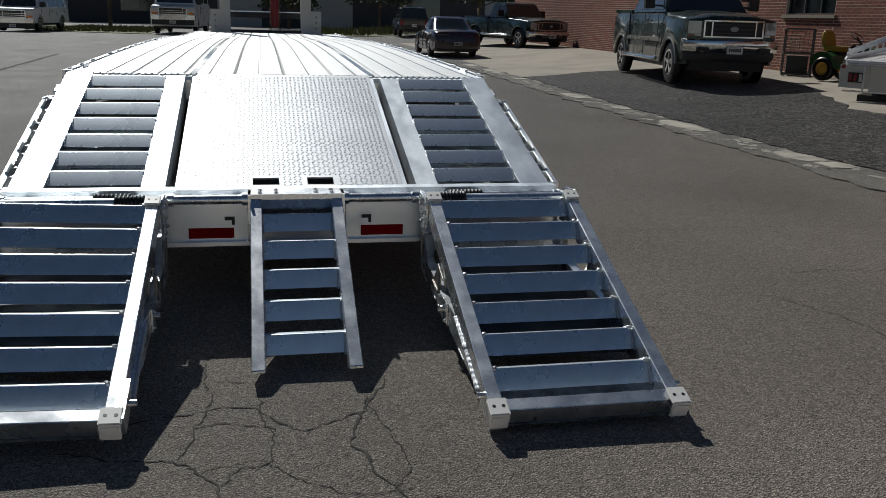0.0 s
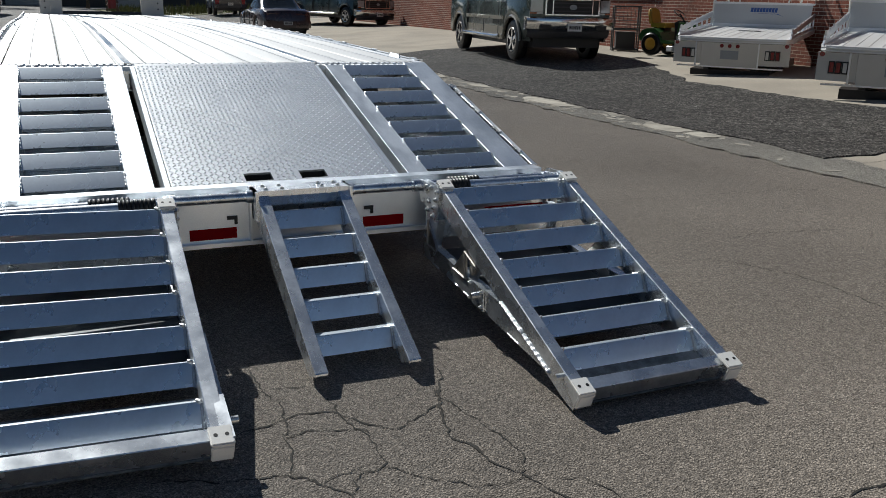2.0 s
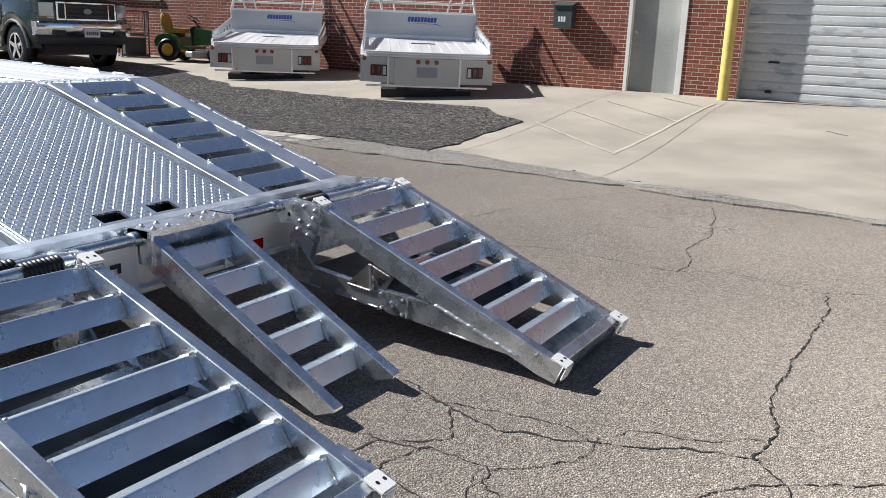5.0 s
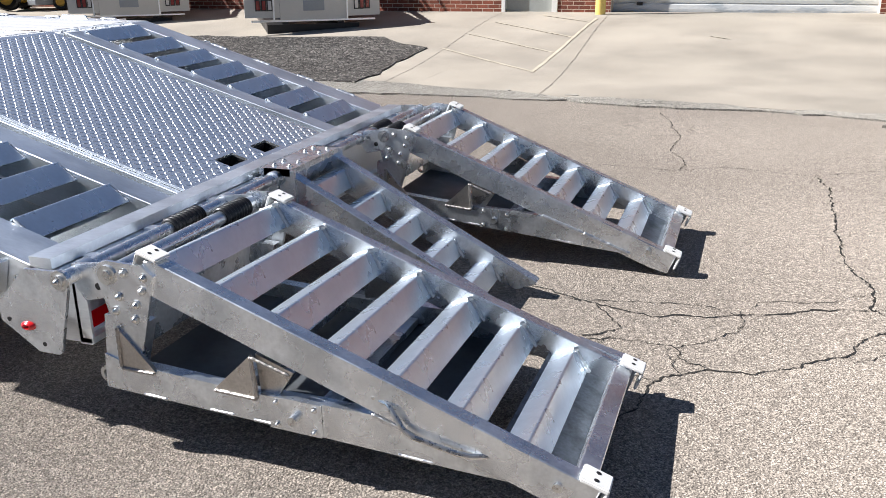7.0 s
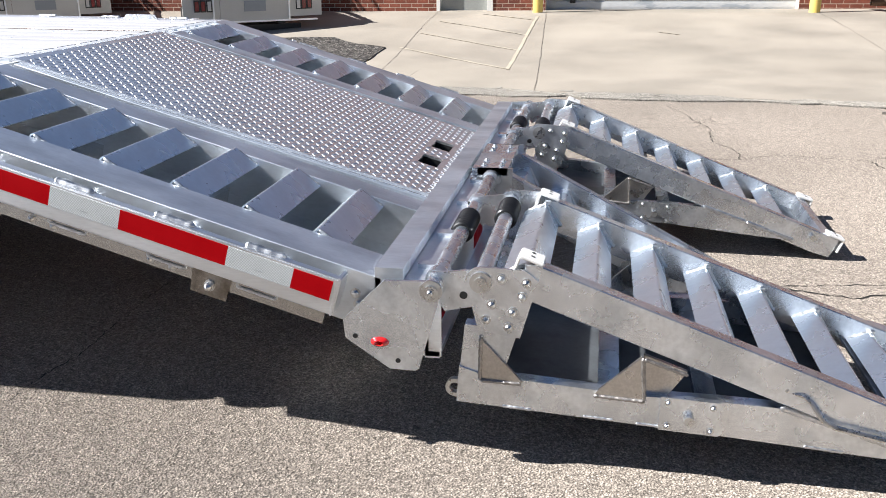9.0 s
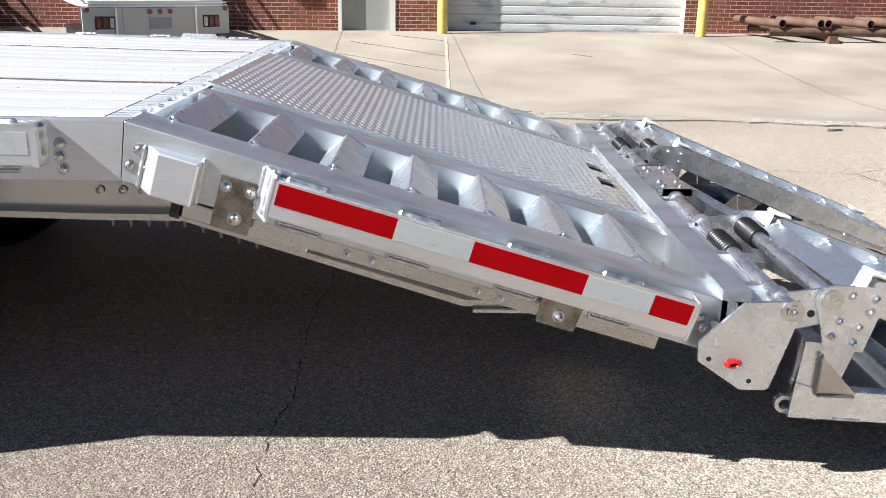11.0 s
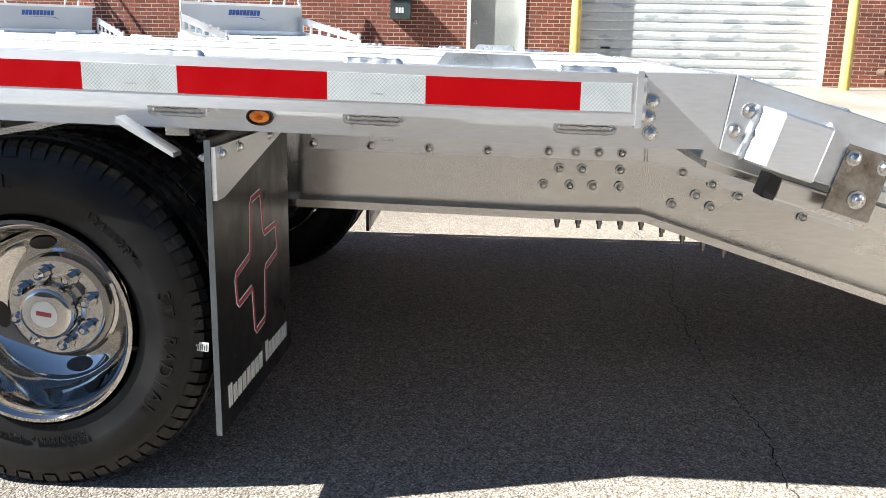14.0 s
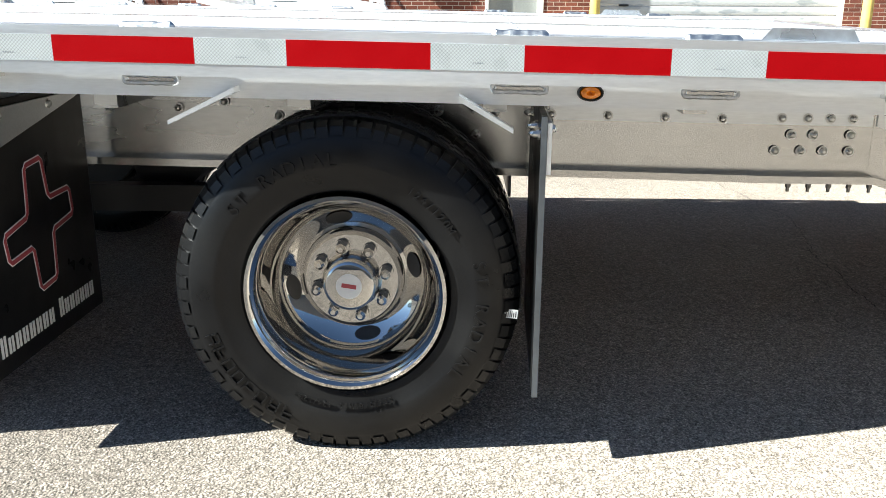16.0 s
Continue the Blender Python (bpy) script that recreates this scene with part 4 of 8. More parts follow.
for a, b in HOLES:
    box(bm, a, b, HV[0], HV[1], -0.09, -0.085)
    for (p, q, r, t) in ((a - 0.004, a, HV[0], HV[1]), (b, b + 0.004, HV[0], HV[1]), (a, b, HV[0] - 0.004, HV[0]), (a, b, HV[1], HV[1] + 0.004)):
        box(bm, p, q, r, t, -0.09, -0.0045)
part("hand_hole", dt(bm), BLACK, plate, "dark recessed hand hole box")
bm = B()
box(bm, -0.6, 0.6, -1.565, -1.555, -0.02, 0.001)
part("plate_edge", dt(bm), RAILM, plate)
# closed pan below the plate and inner sides
bm = B()
box(bm, -0.6145, 0.6145, -1.58, -0.005, -0.14, -0.10)
part("under_pan", dt(bm), FRAMEM, trailer)

bm = B()
box(bm, -1.36, 1.36, KINK_Y - 0.04, 1.95, 0.856, 0.864)
for sx in (-1, 1):
    box(bm, sx * 0.627, sx * 0.773, KINK_Y - 0.050, KINK_Y - 0.042, 0.865, 0.964)
part("kink_plate", bm, FRAMEM, trailer)

# main beams
for sx in (-1, 1):
    bm = B()
    x0, x1 = sx * 0.72, sx * 0.708
    prism(bm, [(1.84, 0.86), (1.84, 0.60), (DECK_END, 0.60), (DECK_END, 0.86)], x0, x1)
    box(bm, x0 + sx * 0.055, x0 - sx * 0.065, 1.84, DECK_END, 0.585, 0.605)
    beam = part("main_beam", bm, FRAMEM, trailer, "satin aluminium main beam with bolted splice", bevel=0.002)
    beam.location = (0, 0.035, 0.012)
    bm = B()
    prism(bm, [(1.839, 0.86), (1.839, 0.60), (0.91, 0.334), (0.25, 0.334), (0.25, 0.47)], x0, x1)
    prism(bm, [(1.84, 0.585), (1.84, 0.605), (0.91, 0.336), (0.25, 0.336), (0.25, 0.315), (0.915, 0.315)], x0 + sx * 0.055, x0 - sx * 0.065)
    part("tail_beam", tailward(bm), FRAMEM, trailer, "sloping tail of the main beam", bevel=0.002).location = (0, 0.035, 0.012)
    bm = B()
    prism(bm, [(2.72, 0.85), (2.72, 0.737), (1.845, 0.737), (1.845, 0.85)], x0 + sx * 0.001, x0 + sx * 0.007)
    prism(bm, [(1.832, 0.85), (1.832, 0.737), (1.25, 0.570), (1.25, 0.72)], x0 + sx * 0.001, x0 + sx * 0.007)
    part("splice_plate", tailward(bm), MILL, beam)
    bm = B()
    spots = [(1.90, 0.730), (1.96, 0.730), (2.02, 0.730), (2.09, 0.730), (1.90, 0.685), (2.0, 0.685), (2.06, 0.685), (1.90, 0.641), (1.97, 0.641), (2.03, 0.641), (2.1, 0.641)]
    spots += [(2.25 + 0.155 * k, 0.724) for k in range(7)] + [(3.62, 0.735), (3.47, 0.70), (3.47, 0.65), (3.47, 0.60), (3.18, 0.76), (3.12, 0.76), (2.93, 0.735), (2.92, 0.66), (2.92, 0.605)]
    spots += [(3.75 + 0.2 * k, 0.715) for k in range(6)]
    spots += [(1.74, 0.685), (1.66, 0.655), (1.59, 0.625), (1.70, 0.625), (1.66, 0.595), (1.76, 0.60), (1.42, 0.575)]
    for y, z in spots:
        bolt(bm, (x0 + sx * 0.007, y, z + 0.028), (sx, 0, 0), 0.010, 0.009)
    part("bolt", bm, BOLT, beam)
    bm = B()
    for k in range(9):
        y = 2.06 - k * 0.055
        z = 0.585 if y > 1.84 else 0.585 - (1.84 - y) * 0.307
        rod(bm, (x0 + sx * 0.03, y, z + 0.004), (x0 + sx * 0.03, y, z - 0.014), 0.008, 6)
        rod(bm, (x0 + sx * 0.03, y, z - 0.012), (x0 + sx * 0.03, y, z - 0.026), 0.005, 6)
    part("flange_bolt", bm, SOOT, beam)
# crosspiece at the rear
bm = B()
box(bm, -0.80, 0.80, 0.40, 0.92, 0.314, 0.3245)
part("skid_plate", tailward(bm), GALV, trailer, "flat skid plate under the tail")

# rear beam and panel
bm = B()
box(bm, -1.43, 1.43, 0.208, 0.285, 0.545, 0.578)
box(bm, -1.43, 1.43, 0.270, 0.285, 0.43, 0.545)
rear = part("rear_beam", bm, TAILM, trailer, "galvanised rear crossbeam", bevel=0.003)
rear.matrix_basis = at_hinge(0.923, 0.9)
bm = B()
box(bm, -1.42, 1.42, 0.145, 0.155, 0.335, 0.54)
box(bm, -1.42, 1.42, 0.115, 0.155, 0.315, 0.335)
box(bm, -1.42, 1.42, 0.145, 0.27, 0.53, 0.542)
for x in (-1.42, -0.255, 0.255, 1.41):
    box(bm, x, x + 0.01, 0.11, 0.27, 0.32, 0.54)
panel = part("rear_panel", bm, MILL, rear, "plain aluminium rear panel")
for a, b in ((-0.54, -0.315), (0.335, 0.56), (-1.408, -1.04), (1.04, 1.408)):
    bm = B()
    box(bm, a, b, 0.143, 0.145, 0.348, 0.400)
    part("red_tape", bm, REDTAPE, rear)
for x in (-0.36, 0.34):
    bm = B()
    prism(bm, [(x, 0.455), (x + 0.05, 0.455), (x + 0.05, 0.415), (x + 0.035, 0.415), (x + 0.035, 0.438), (x, 0.438)], 0.139, 0.145, "y")
    part("slot", bm, BLACK, rear, "dark angled slot")
bm = B()
for x in (-0.09, -0.06, 0.06, 0.10):
    bolt(bm, (x, 0.145, 0.46), (0, -1, 0), 0.009)
part("bolt", bm, BOLT, rear)

# hinge tubes, springs, end plates
bm = B()
rod(bm, (-1.505, 0.121, 0.546), (-0.24, 0.121, 0.546), 0.023, 18)
rod(bm, (0.24, 0.121, 0.546), (1.505, 0.121, 0.546), 0.023, 18)
for x in (-0.25, -0.62, 0.25, 0.62, -1.40, 1.40):
    rod(bm, (x - 0.02, 0.121, 0.546), (x + 0.02, 0.121, 0.546), 0.031, 18)
for x in (-0.62, -1.0, -1.3, 0.62, 1.0, 1.3, 0.3, -0.3):
    box(bm, x - 0.02, x + 0.02, 0.13, 0.19, 0.53, 0.555)
part("hinge_tube", bm, GALV, rear, "round galvanised hinge tube", smooth=True)


def coil(bm, x0, x1, y, z, r):
    n = 9
    prof = []
    for k in range(n * 6 + 1):
        prof.append((x0 + (x1 - x0) * k / (n * 6), r + 0.006 * abs(math.sin(math.pi * k / 6))))
    prof = [(x0, 0.022)] + prof + [(x1, 0.022)]
    return spin(bm, prof, 20, "x", pose(0, y, z))


for sx in (-1, 1):
    bm = B()
    coil(bm, sx * 0.98, sx * 0.80, 0.121, 0.546, 0.030)
    part("spring", bm, SPRING, rear, "tight black coil spring", smooth=True)
    bm = B()
    prism(bm, [(0.244, 0.567), (0.103, 0.572), (0.092, 0.555), (0.156, 0.318), (0.166, 0.311), (0.235, 0.312), (0.354, 0.396), (0.358, 0.45)], sx * 1.488, sx * 1.5)
    ep = part("end_plate", bm, GALV, rear, "pale grey angled end plate", bevel=0.002)
    bm = B()
    for y, z in ((0.326, 0.403), (0.212, 0.338)):
        rod(bm, (sx * 1.497, y, z), (sx * 1.5012, y, z), 0.007, 12)
    part("hole", bm, BLACK, ep)
    bm = B()
    spin(bm, [(0, 0.001), (0.013, 0.010), (0.008, 0.018), (0, 0.021)], 20, "x")
    bmesh.ops.transform(bm, matrix=pose(sx * 1.5, 0.26, 0.39) @ Matrix.Diagonal((sx, 1.2, 0.7, 1)), verts=bm.verts)
    part("marker_lamp", bm, REDLENS, ep, "small oval red marker lamp", smooth=True)
    bm = B()
    rod(bm, (sx * 1.5, 0.121, 0.546), (sx * 1.506, 0.121, 0.546), 0.030, 20)
    rod(bm, (sx * 1.506, 0.121, 0.546), (sx * 1.514, 0.121, 0.546), 0.018, 20)
    bolt(bm, (sx * 1.514, 0.121, 0.546), (sx, 0, 0), 0.008)
    part("pin", bm, BOLT, ep, smooth=False)


def yz(pts):
    """Side outline of a ramp: eases the rear end onto the ground."""
    return [(y * 1.016, z - 0.023 * max(0, 1 + y / 1.4)) for y, z in pts]


def side_ramp(sx, S, z0, roll, drop, xw, long):
    """A wide loading ramp, hinged at the rear beam, on its stand; S is its slope, drop that of the stand."""
    RM = pose(sx * 1.05, 0, z0, 0, roll, 0) @ pose(-sx * 1.05, 0, 0, S, 0, 0) @ Matrix.Diagonal((1, long, 1, 1))
    sl = math.tan(radians(18.0 + drop)) - math.tan(radians(18.0))

    def tilt(bm):
        bmesh.ops.transform(bm, matrix=RM, verts=bm.verts)
        return bm

    def low(pts):
        return [(y, z + y * sl) for y, z in yz(pts)]
    xo, xi = sx * xw, sx * 0.64
    ramp = new("loading_ramp")
    ramp.parent = trailer
    ramp.matrix_basis = at_hinge(0.89, 0.88)
    ramp["label"] = "wide galvanised loading ramp with angle rungs, lowered to the ground"
    for a, b in ((xo, xo - sx * 0.055), (xi, xi + sx * 0.055)):
        bm = B()
        prism(bm, [(-0.13, -0.012), (-0.16, 0), (-1.50, 0), (-1.50, -0.095), (-1.42, -0.105), (-0.13, -0.105)], a, b)
        part("ramp_channel", tilt(bm), GALV, ramp, bevel=0.003)
    # foot bar and tread sheet
    bm = B()
    box(bm, xo - sx * 0.05, xi + sx * 0.05, -1.485, -1.43, -0.077, -0.004)
    part("foot_bar", tilt(bm), GALV, ramp, "bright flat foot bar", bevel=0.003)
    bm = B()
    box(bm, xo - sx * 0.055, xi + sx * 0.055, -1.49, -1.22, -0.085, -0.078)
    part("foot_sheet", tilt(bm), FOOTM, ramp)
    for x in (xo - sx * 0.027, xi + sx * 0.027):
        bm = B()
        box(bm, x - 0.038, x + 0.038, -1.52, -1.44, 0.001, 0.016)
        box(bm, x - 0.036, x + 0.036, -1.522, -1.512, -0.06, 0.002)
        cap = part("foot_cap", tilt(bm), WHITEPAINT, ramp, "chalky white end cap with two holes", bevel=0.004, seg=2)
        bm = B()
        for d in (-0.018, 0.018):
            rod(bm, (x + d, -1.48, 0.0155), (x + d, -1.48, 0.0168), 0.007, 12)
        part("hole", tilt(bm), BLACK, cap)
    for x in (xo - sx * 0.027, xi + sx * 0.027):
        bm = B()
        box(bm, x - 0.036, x + 0.036, -0.175, -0.105, 0.001, 0.014)
        box(bm, x - 0.034, x + 0.034, -0.112, -0.104, -0.05, 0.002)
        cap = part("top_cap", tilt(bm), WHITEPAINT, ramp, "chalky pale cap on the ramp's upper end", bevel=0.004, seg=2)
        bm = B()
        for d in (-0.016, 0.016):
            rod(bm, (x + d, -0.14, 0.0135), (x + d, -0.14, 0.0148), 0.006, 12)
        part("hole", tilt(bm), BLACK, cap)
    # rungs
    ridge = [-0.13 - (0.192 if sx < 0 else 0.187) * k for k in range(7)]
    src = None
    for k, v in enumerate(ridge):
        if src is None:
            bm = B()
            prism(bm, folded(-0.066, -0.056, 0.058, -0.052), -(abs(xo - xi) / 2 - 0.055), abs(xo - xi) / 2 - 0.055)
            src = part("rung", bm, RUNGM, ramp, "folded galvanised rung", smooth=True)
            o = src
        else:
            o = src.copy()
            scene.collection.objects.link(o)
        o.matrix_basis = RM @ pose((xo + xi) / 2, v - 0.01, -0.021)
    bm = B()
    for k, v in enumerate(ridge):
        for x in (xo - sx * 0.058, xi + sx * 0.058):
            bead(bm, (x, v - 0.085, -0.058), (x, v - 0.015, -0.004), 0.006, seed=k)
            bead(bm, (x, v + 0.04, -0.05), (x, v - 0.01, -0.004), 0.006, seed=k)
            bead(bm, (x, v - 0.02, 0.001), (x - sx * (0.018 if x == xo - sx * 0.058 else -0.018), v - 0.005, 0.002), 0.008, seed=k + 50)
    bmesh.ops.translate(bm, vec=(0, 0, -0.018), verts=bm.verts)
    part("weld", tilt(bm), WELD, ramp)
    # pan between the two sides of the stand, its colour darkened for the shade there
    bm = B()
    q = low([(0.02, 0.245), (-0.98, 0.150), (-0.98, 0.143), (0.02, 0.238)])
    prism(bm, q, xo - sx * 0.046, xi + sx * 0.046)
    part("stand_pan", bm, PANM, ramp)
    # under-braces
    bm = B()
    for y, z in ((-0.35, 0.24), (-0.62, 0.20)):
        box(bm, xo - sx * 0.05, xi + sx * 0.05, y - 0.03, y + 0.03, z - 0.025 + y * sl, z + y * sl)
    box(bm, xo - sx * 0.05, xi + sx * 0.05, -0.02, 0.03, 0.30, 0.42)
    part("under_brace", bm, GALV, ramp)
    bm = B()
    rod(bm, (xo + sx * 0.006, 0, 0.56), (xi - sx * 0.006, 0, 0.56), 0.025, 18)
    part("hinge_tube", bm, GALV, ramp, smooth=True)
    bm = B()
    coil(bm, sx * 0.86, sx * 0.70, 0, 0.56, 0.032)
    part("spring", bm, SPRING, ramp, "tight black coil spring", smooth=True)
    for x, d in ((xo, sx), (xi, -sx)):
        # bolted hinge plate with a round head, and the link to the rear beam
        bm = B()
        head = [(0.0 + 0.043 * math.cos(radians(q)), 0.583 + 0.043 * math.sin(radians(q))) for q in (-30, 0, 30, 60, 90)]
        prism(bm, low([(0.006, 0.442), (0.02, 0.50)] + head + [(-0.115, 0.620), (-0.151, 0.590), (-0.106, 0.423)]), x + d * 0.002, x + d * 0.012)
        hp = part("hinge_plate", bm, GALV, ramp, "grey hinge plate with six bolts", bevel=0.002)
        bm = B()
        for y, z in ((-0.055, 0.595), (-0.12, 0.585), (-0.11, 0.545), (-0.03, 0.52), (-0.085, 0.50), (-0.015, 0.475), (-0.075, 0.455)):
            bolt(bm, (x + d * 0.012, *low([(y, z)])[0]), (d, 0, 0), 0.010, 0.010)
        part("bolt", bm, BOLT, hp)
        bm = B()
        rod(bm, (x + d * 0.012, 0, 0.56), (x + d * 0.018, 0, 0.56), 0.030, 20)
        rod(bm, (x + d * 0.018, 0, 0.56), (x + d * 0.024, 0, 0.56), 0.017, 16)
        part("pivot", bm, BOLT, hp)
        bm = B()
        prism(bm, [(0.135, 0.575), (0.0, 0.592), (-0.03, 0.56), (-0.01, 0.49), (0.10, 0.465), (0.14, 0.52)], x - d * 0.012, x - d * 0.001)
        lk = part("link_plate", bm, GALV, ramp)
        bm = B()
        rod(bm, (x - d * 0.002, 0.048, 0.515), (x + d * 0.0005, 0.048, 0.515), 0.011, 14)
        part("hole", bm, BLACK, lk)
        # stand: post, long lower beam, gussets
        bm = B()
        prism(bm, low([(0.045, 0.45), (-0.10, 0.44), (-0.055, 0.285), (0.06, 0.30)]), x - d * 0.006, x - d * 0.05)
        part("post", bm, GALV, ramp)
        bm = B()
        prism(bm, low([(0.06, 0.324), (0.068, 0.213), (-0.485, 0.169), (-1.03, 0.120), (-1.20, 0.108), (-0.98, 0.185), (-0.78, 0.250), (-0.633, 0.258), (-0.44, 0.262), (-0.114, 0.290), (-0.02, 0.296)]), x - d * 0.001, x - d * 0.045)
        lb = part("stand_beam", bm, GALV, ramp, "deep lower stand beam", bevel=0.003)
        bm = B()
        pts = low([(-0.78, 0.255), (-0.98, 0.188), (-1.20, 0.110)])
        bead(bm, (x + d * 0.002, *pts[0]), (x + d * 0.002, *pts[1]), 0.009, seed=3)
        bead(bm, (x + d * 0.002, *pts[1]), (x + d * 0.002, *pts[2]), 0.009, seed=5)
        for a, b in (((-0.28, 0.189), (-0.36, 0.183)), ((-0.42, 0.177), (-0.52, 0.17)), ((-0.85, 0.14), (-0.95, 0.13)), ((-0.06, 0.206), (-0.14, 0.199))):
            p = low([a, b])
            bead(bm, (x - d * 0.002, *p[0]), (x - d * 0.002, *p[1]), 0.005, seed=9)
        part("weld", bm, WELD, lb)
        bm = B()
        prism(bm, low([(0.004, 0.417), (-0.114, 0.285), (0.006, 0.288)]), x + d * 0.003, x - d * 0.01)
        prism(bm, low([(-0.425, 0.380), (-0.305, 0.262), (-0.440, 0.250)]), x + d * 0.003, x - d * 0.01)
        prism(bm, low([(-0.430, 0.378), (-0.545, 0.333), (-0.50, 0.262), (-0.44, 0.255)]), x - d * 0.02, x - d * 0.035)
        gs = part("gusset", bm, GUSSETM, ramp, "triangular brownish gusset plate")
        bm = B()
        for a, b in (((0.0, 0.417), (0.002, 0.288)), ((-0.428, 0.380), (-0.438, 0.250)), ((-0.305, 0.258), (-0.44, 0.248)), ((-0.43, 0.376), (-0.545, 0.335)), ((0.0, 0.286), (-0.11, 0.28))):
            p = low([a, b])
            bead(bm, (x + d * 0.004, *p[0]), (x + d * 0.004, *p[1]), 0.006, seed=12)
        part("weld", bm, SOOT, gs, "dark weld bead")
        bm = B()
        prism(bm, low([(-0.480, 0.268), (-0.633, 0.258), (-0.633, 0.157), (-0.478, 0.168)]), x + d * 0.001, x + d * 0.008)
        pl = part("pad_plate", bm, GALV, ramp, "square pad plate with a pin and four bolts")
        bm = B()
        for y, z in ((-0.50, 0.252), (-0.615, 0.243), (-0.612, 0.172), (-0.50, 0.182)):
            bolt(bm, (x + d * 0.008, *low([(y, z)])[0]), (d, 0, 0), 0.007)
        p = low([(-0.555, 0.208)])[0]
        rod(bm, (x + d * 0.008, *p), (x + d * 0.03, *p), 0.014, 14)
        part("bolt", bm, BOLT, pl)
        p = low([(-1.19, 0.190), (-1.20, 0.11), (-1.35, 0.055), (-1.385, 0.13)])
        bm = B()
        prism(bm, p, x - d * 0.002, x - d * 0.04)
        ft = part("foot_block", bm, GALV, ramp, bevel=0.002)
        bm = B()
        p = low([(-1.28, 0.135)])[0]
        rod(bm, (x - d * 0.002, *p), (x + d * 0.028, *p), 0.013, 14)
        part("stub_pin", bm, BOLT, ft)
        bm = B()
        p = low([(0.075, 0.245)])[0]
        spin(bm, [(-0.01, 0.016), (-0.01, 0.028), (0.01, 0.028), (0.01, 0.016), (-0.01, 0.016)], 18, "x", pose(x - d * 0.03, p[0], p[1]))
        part("ring_lug", bm, BOLT, ramp, smooth=False)
    # bent grab handle on the outer side
    bm = B()
    h = low([(-0.80, 0.303), (-0.83, 0.300), (-0.85, 0.285), (-0.88, 0.240), (-0.91, 0.222), (-1.02, 0.196), (-1.06, 0.190), (-1.09, 0.187), (-1.115, 0.182)])
    off = [0.004, 0.012, 0.028, 0.034, 0.034, 0.034, 0.030, 0.014, 0.004]
    tube(bm, [(xo + sx * o, y, z) for o, (y, z) in zip(off, h)], 0.008)
    hd = part("grab_handle", bm, BOLT, ramp, "bent round-bar grab handle", smooth=True)
    bm = B()
    for y, z in ((-0.79, 0.31), (-0.825, 0.298), (-1.085, 0.190), (-1.12, 0.179)):
        bolt(bm, (xo, *low([(y, z)])[0]), (sx, 0, 0), 0.010, 0.010)
    part("bolt", bm, BOLT, hd)
    return ramp


side_ramp(-1, 20.2, 0.655, 2.0, -0.3, 1.44, 1.0)
side_ramp(1, 21.9, 0.648, 0.0, 1.7, 1.41, 1.024)


def middle_ramp():
    S = math.degrees(math.atan2(0.51, 0.95))
    RM = pose(0, 0.07, 0.565, S, 0, 0)
    r = new("middle_ramp")
    r.parent = trailer
    r.matrix_basis = at_hinge(0.89, 0.88)
    r["label"] = "narrow galvanised middle ramp with five rungs"
    for a, b in ((-0.228, -0.172), (0.174, 0.230)):
        bm = B()
        prism(bm, [(0.0, 0.0), (-1.078, 0.0), (-1.085, -0.012), (-1.02, -0.085), (-0.82, -0.105), (-0.05, -0.135), (0.05, -0.11)], a, b)
        bmesh.ops.transform(bm, matrix=RM, verts=bm.verts)
        part("ramp_channel", bm, GALV, r, bevel=0.003)
    src = None
    for k in range(5):
        v = -0.087 - 0.194 * k
        if src is None:
            bm = B()
            prism(bm, folded(-0.066, -0.055, 0.055, -0.046), -0.172, 0.174)
            src = part("rung", bm, RUNGM, r, "folded galvanised rung", smooth=True)
            o = src
        else:
            o = src.copy()
            scene.collection.objects.link(o)
        o.matrix_basis = RM @ pose(0, v, -0.034)
    bm = B()
    for k in range(5):
        v = -0.087 - 0.194 * k
        for x in (-0.170, 0.172):
            bead(bm, (x, v - 0.08, -0.089), (x, v - 0.005, -0.034), 0.006, seed=k)
    bmesh.ops.transform(bm, matrix=RM, verts=bm.verts)
    part("weld", bm, WELD, r)
    bm = B()
    box(bm, -0.172, 0.174, -0.012, 0.0, -0.10, 0.0)
    bmesh.ops.transform(bm, matrix=RM, verts=bm.verts)
    box(bm, -0.24, 0.242, 0.06, 0.20, 0.555, 0.582)
    box(bm, -0.24, -0.226, 0.04, 0.18, 0.44, 0.582)
    box(bm, 0.228, 0.242, 0.04, 0.18, 0.44, 0.582)
    hb = part("hook_bracket", bm, GALV, r, "hook bracket over the rear beam", bevel=0.002)
    bm = B()
    for x in (-0.18, -0.1, 0.1, 0.18):
        for y in (0.09, 0.16):
            bolt(bm, (x, y, 0.582), (0, 0, 1), 0.009)
    part("bolt", bm, BOLT, hb)


middle_ramp()


def lettering(bm, n, x0, x1, z0, z1, y):
    """A row of upright bars that stands for writing."""
    w = (x1 - x0) / n
    for k in range(n):
        h = (z1 - z0) * (1.0 if k == 0 else 0.78)
        a = x0 + k * w
        box(bm, a, a + w * 0.26, y, y + 0.002, z0, z0 + h)
        box(bm, a + w * 0.46, a + w * 0.68, y, y + 0.002, z0, z0 + h)
    return bm


FLAP = 0.325                                        # half width of a mud flap


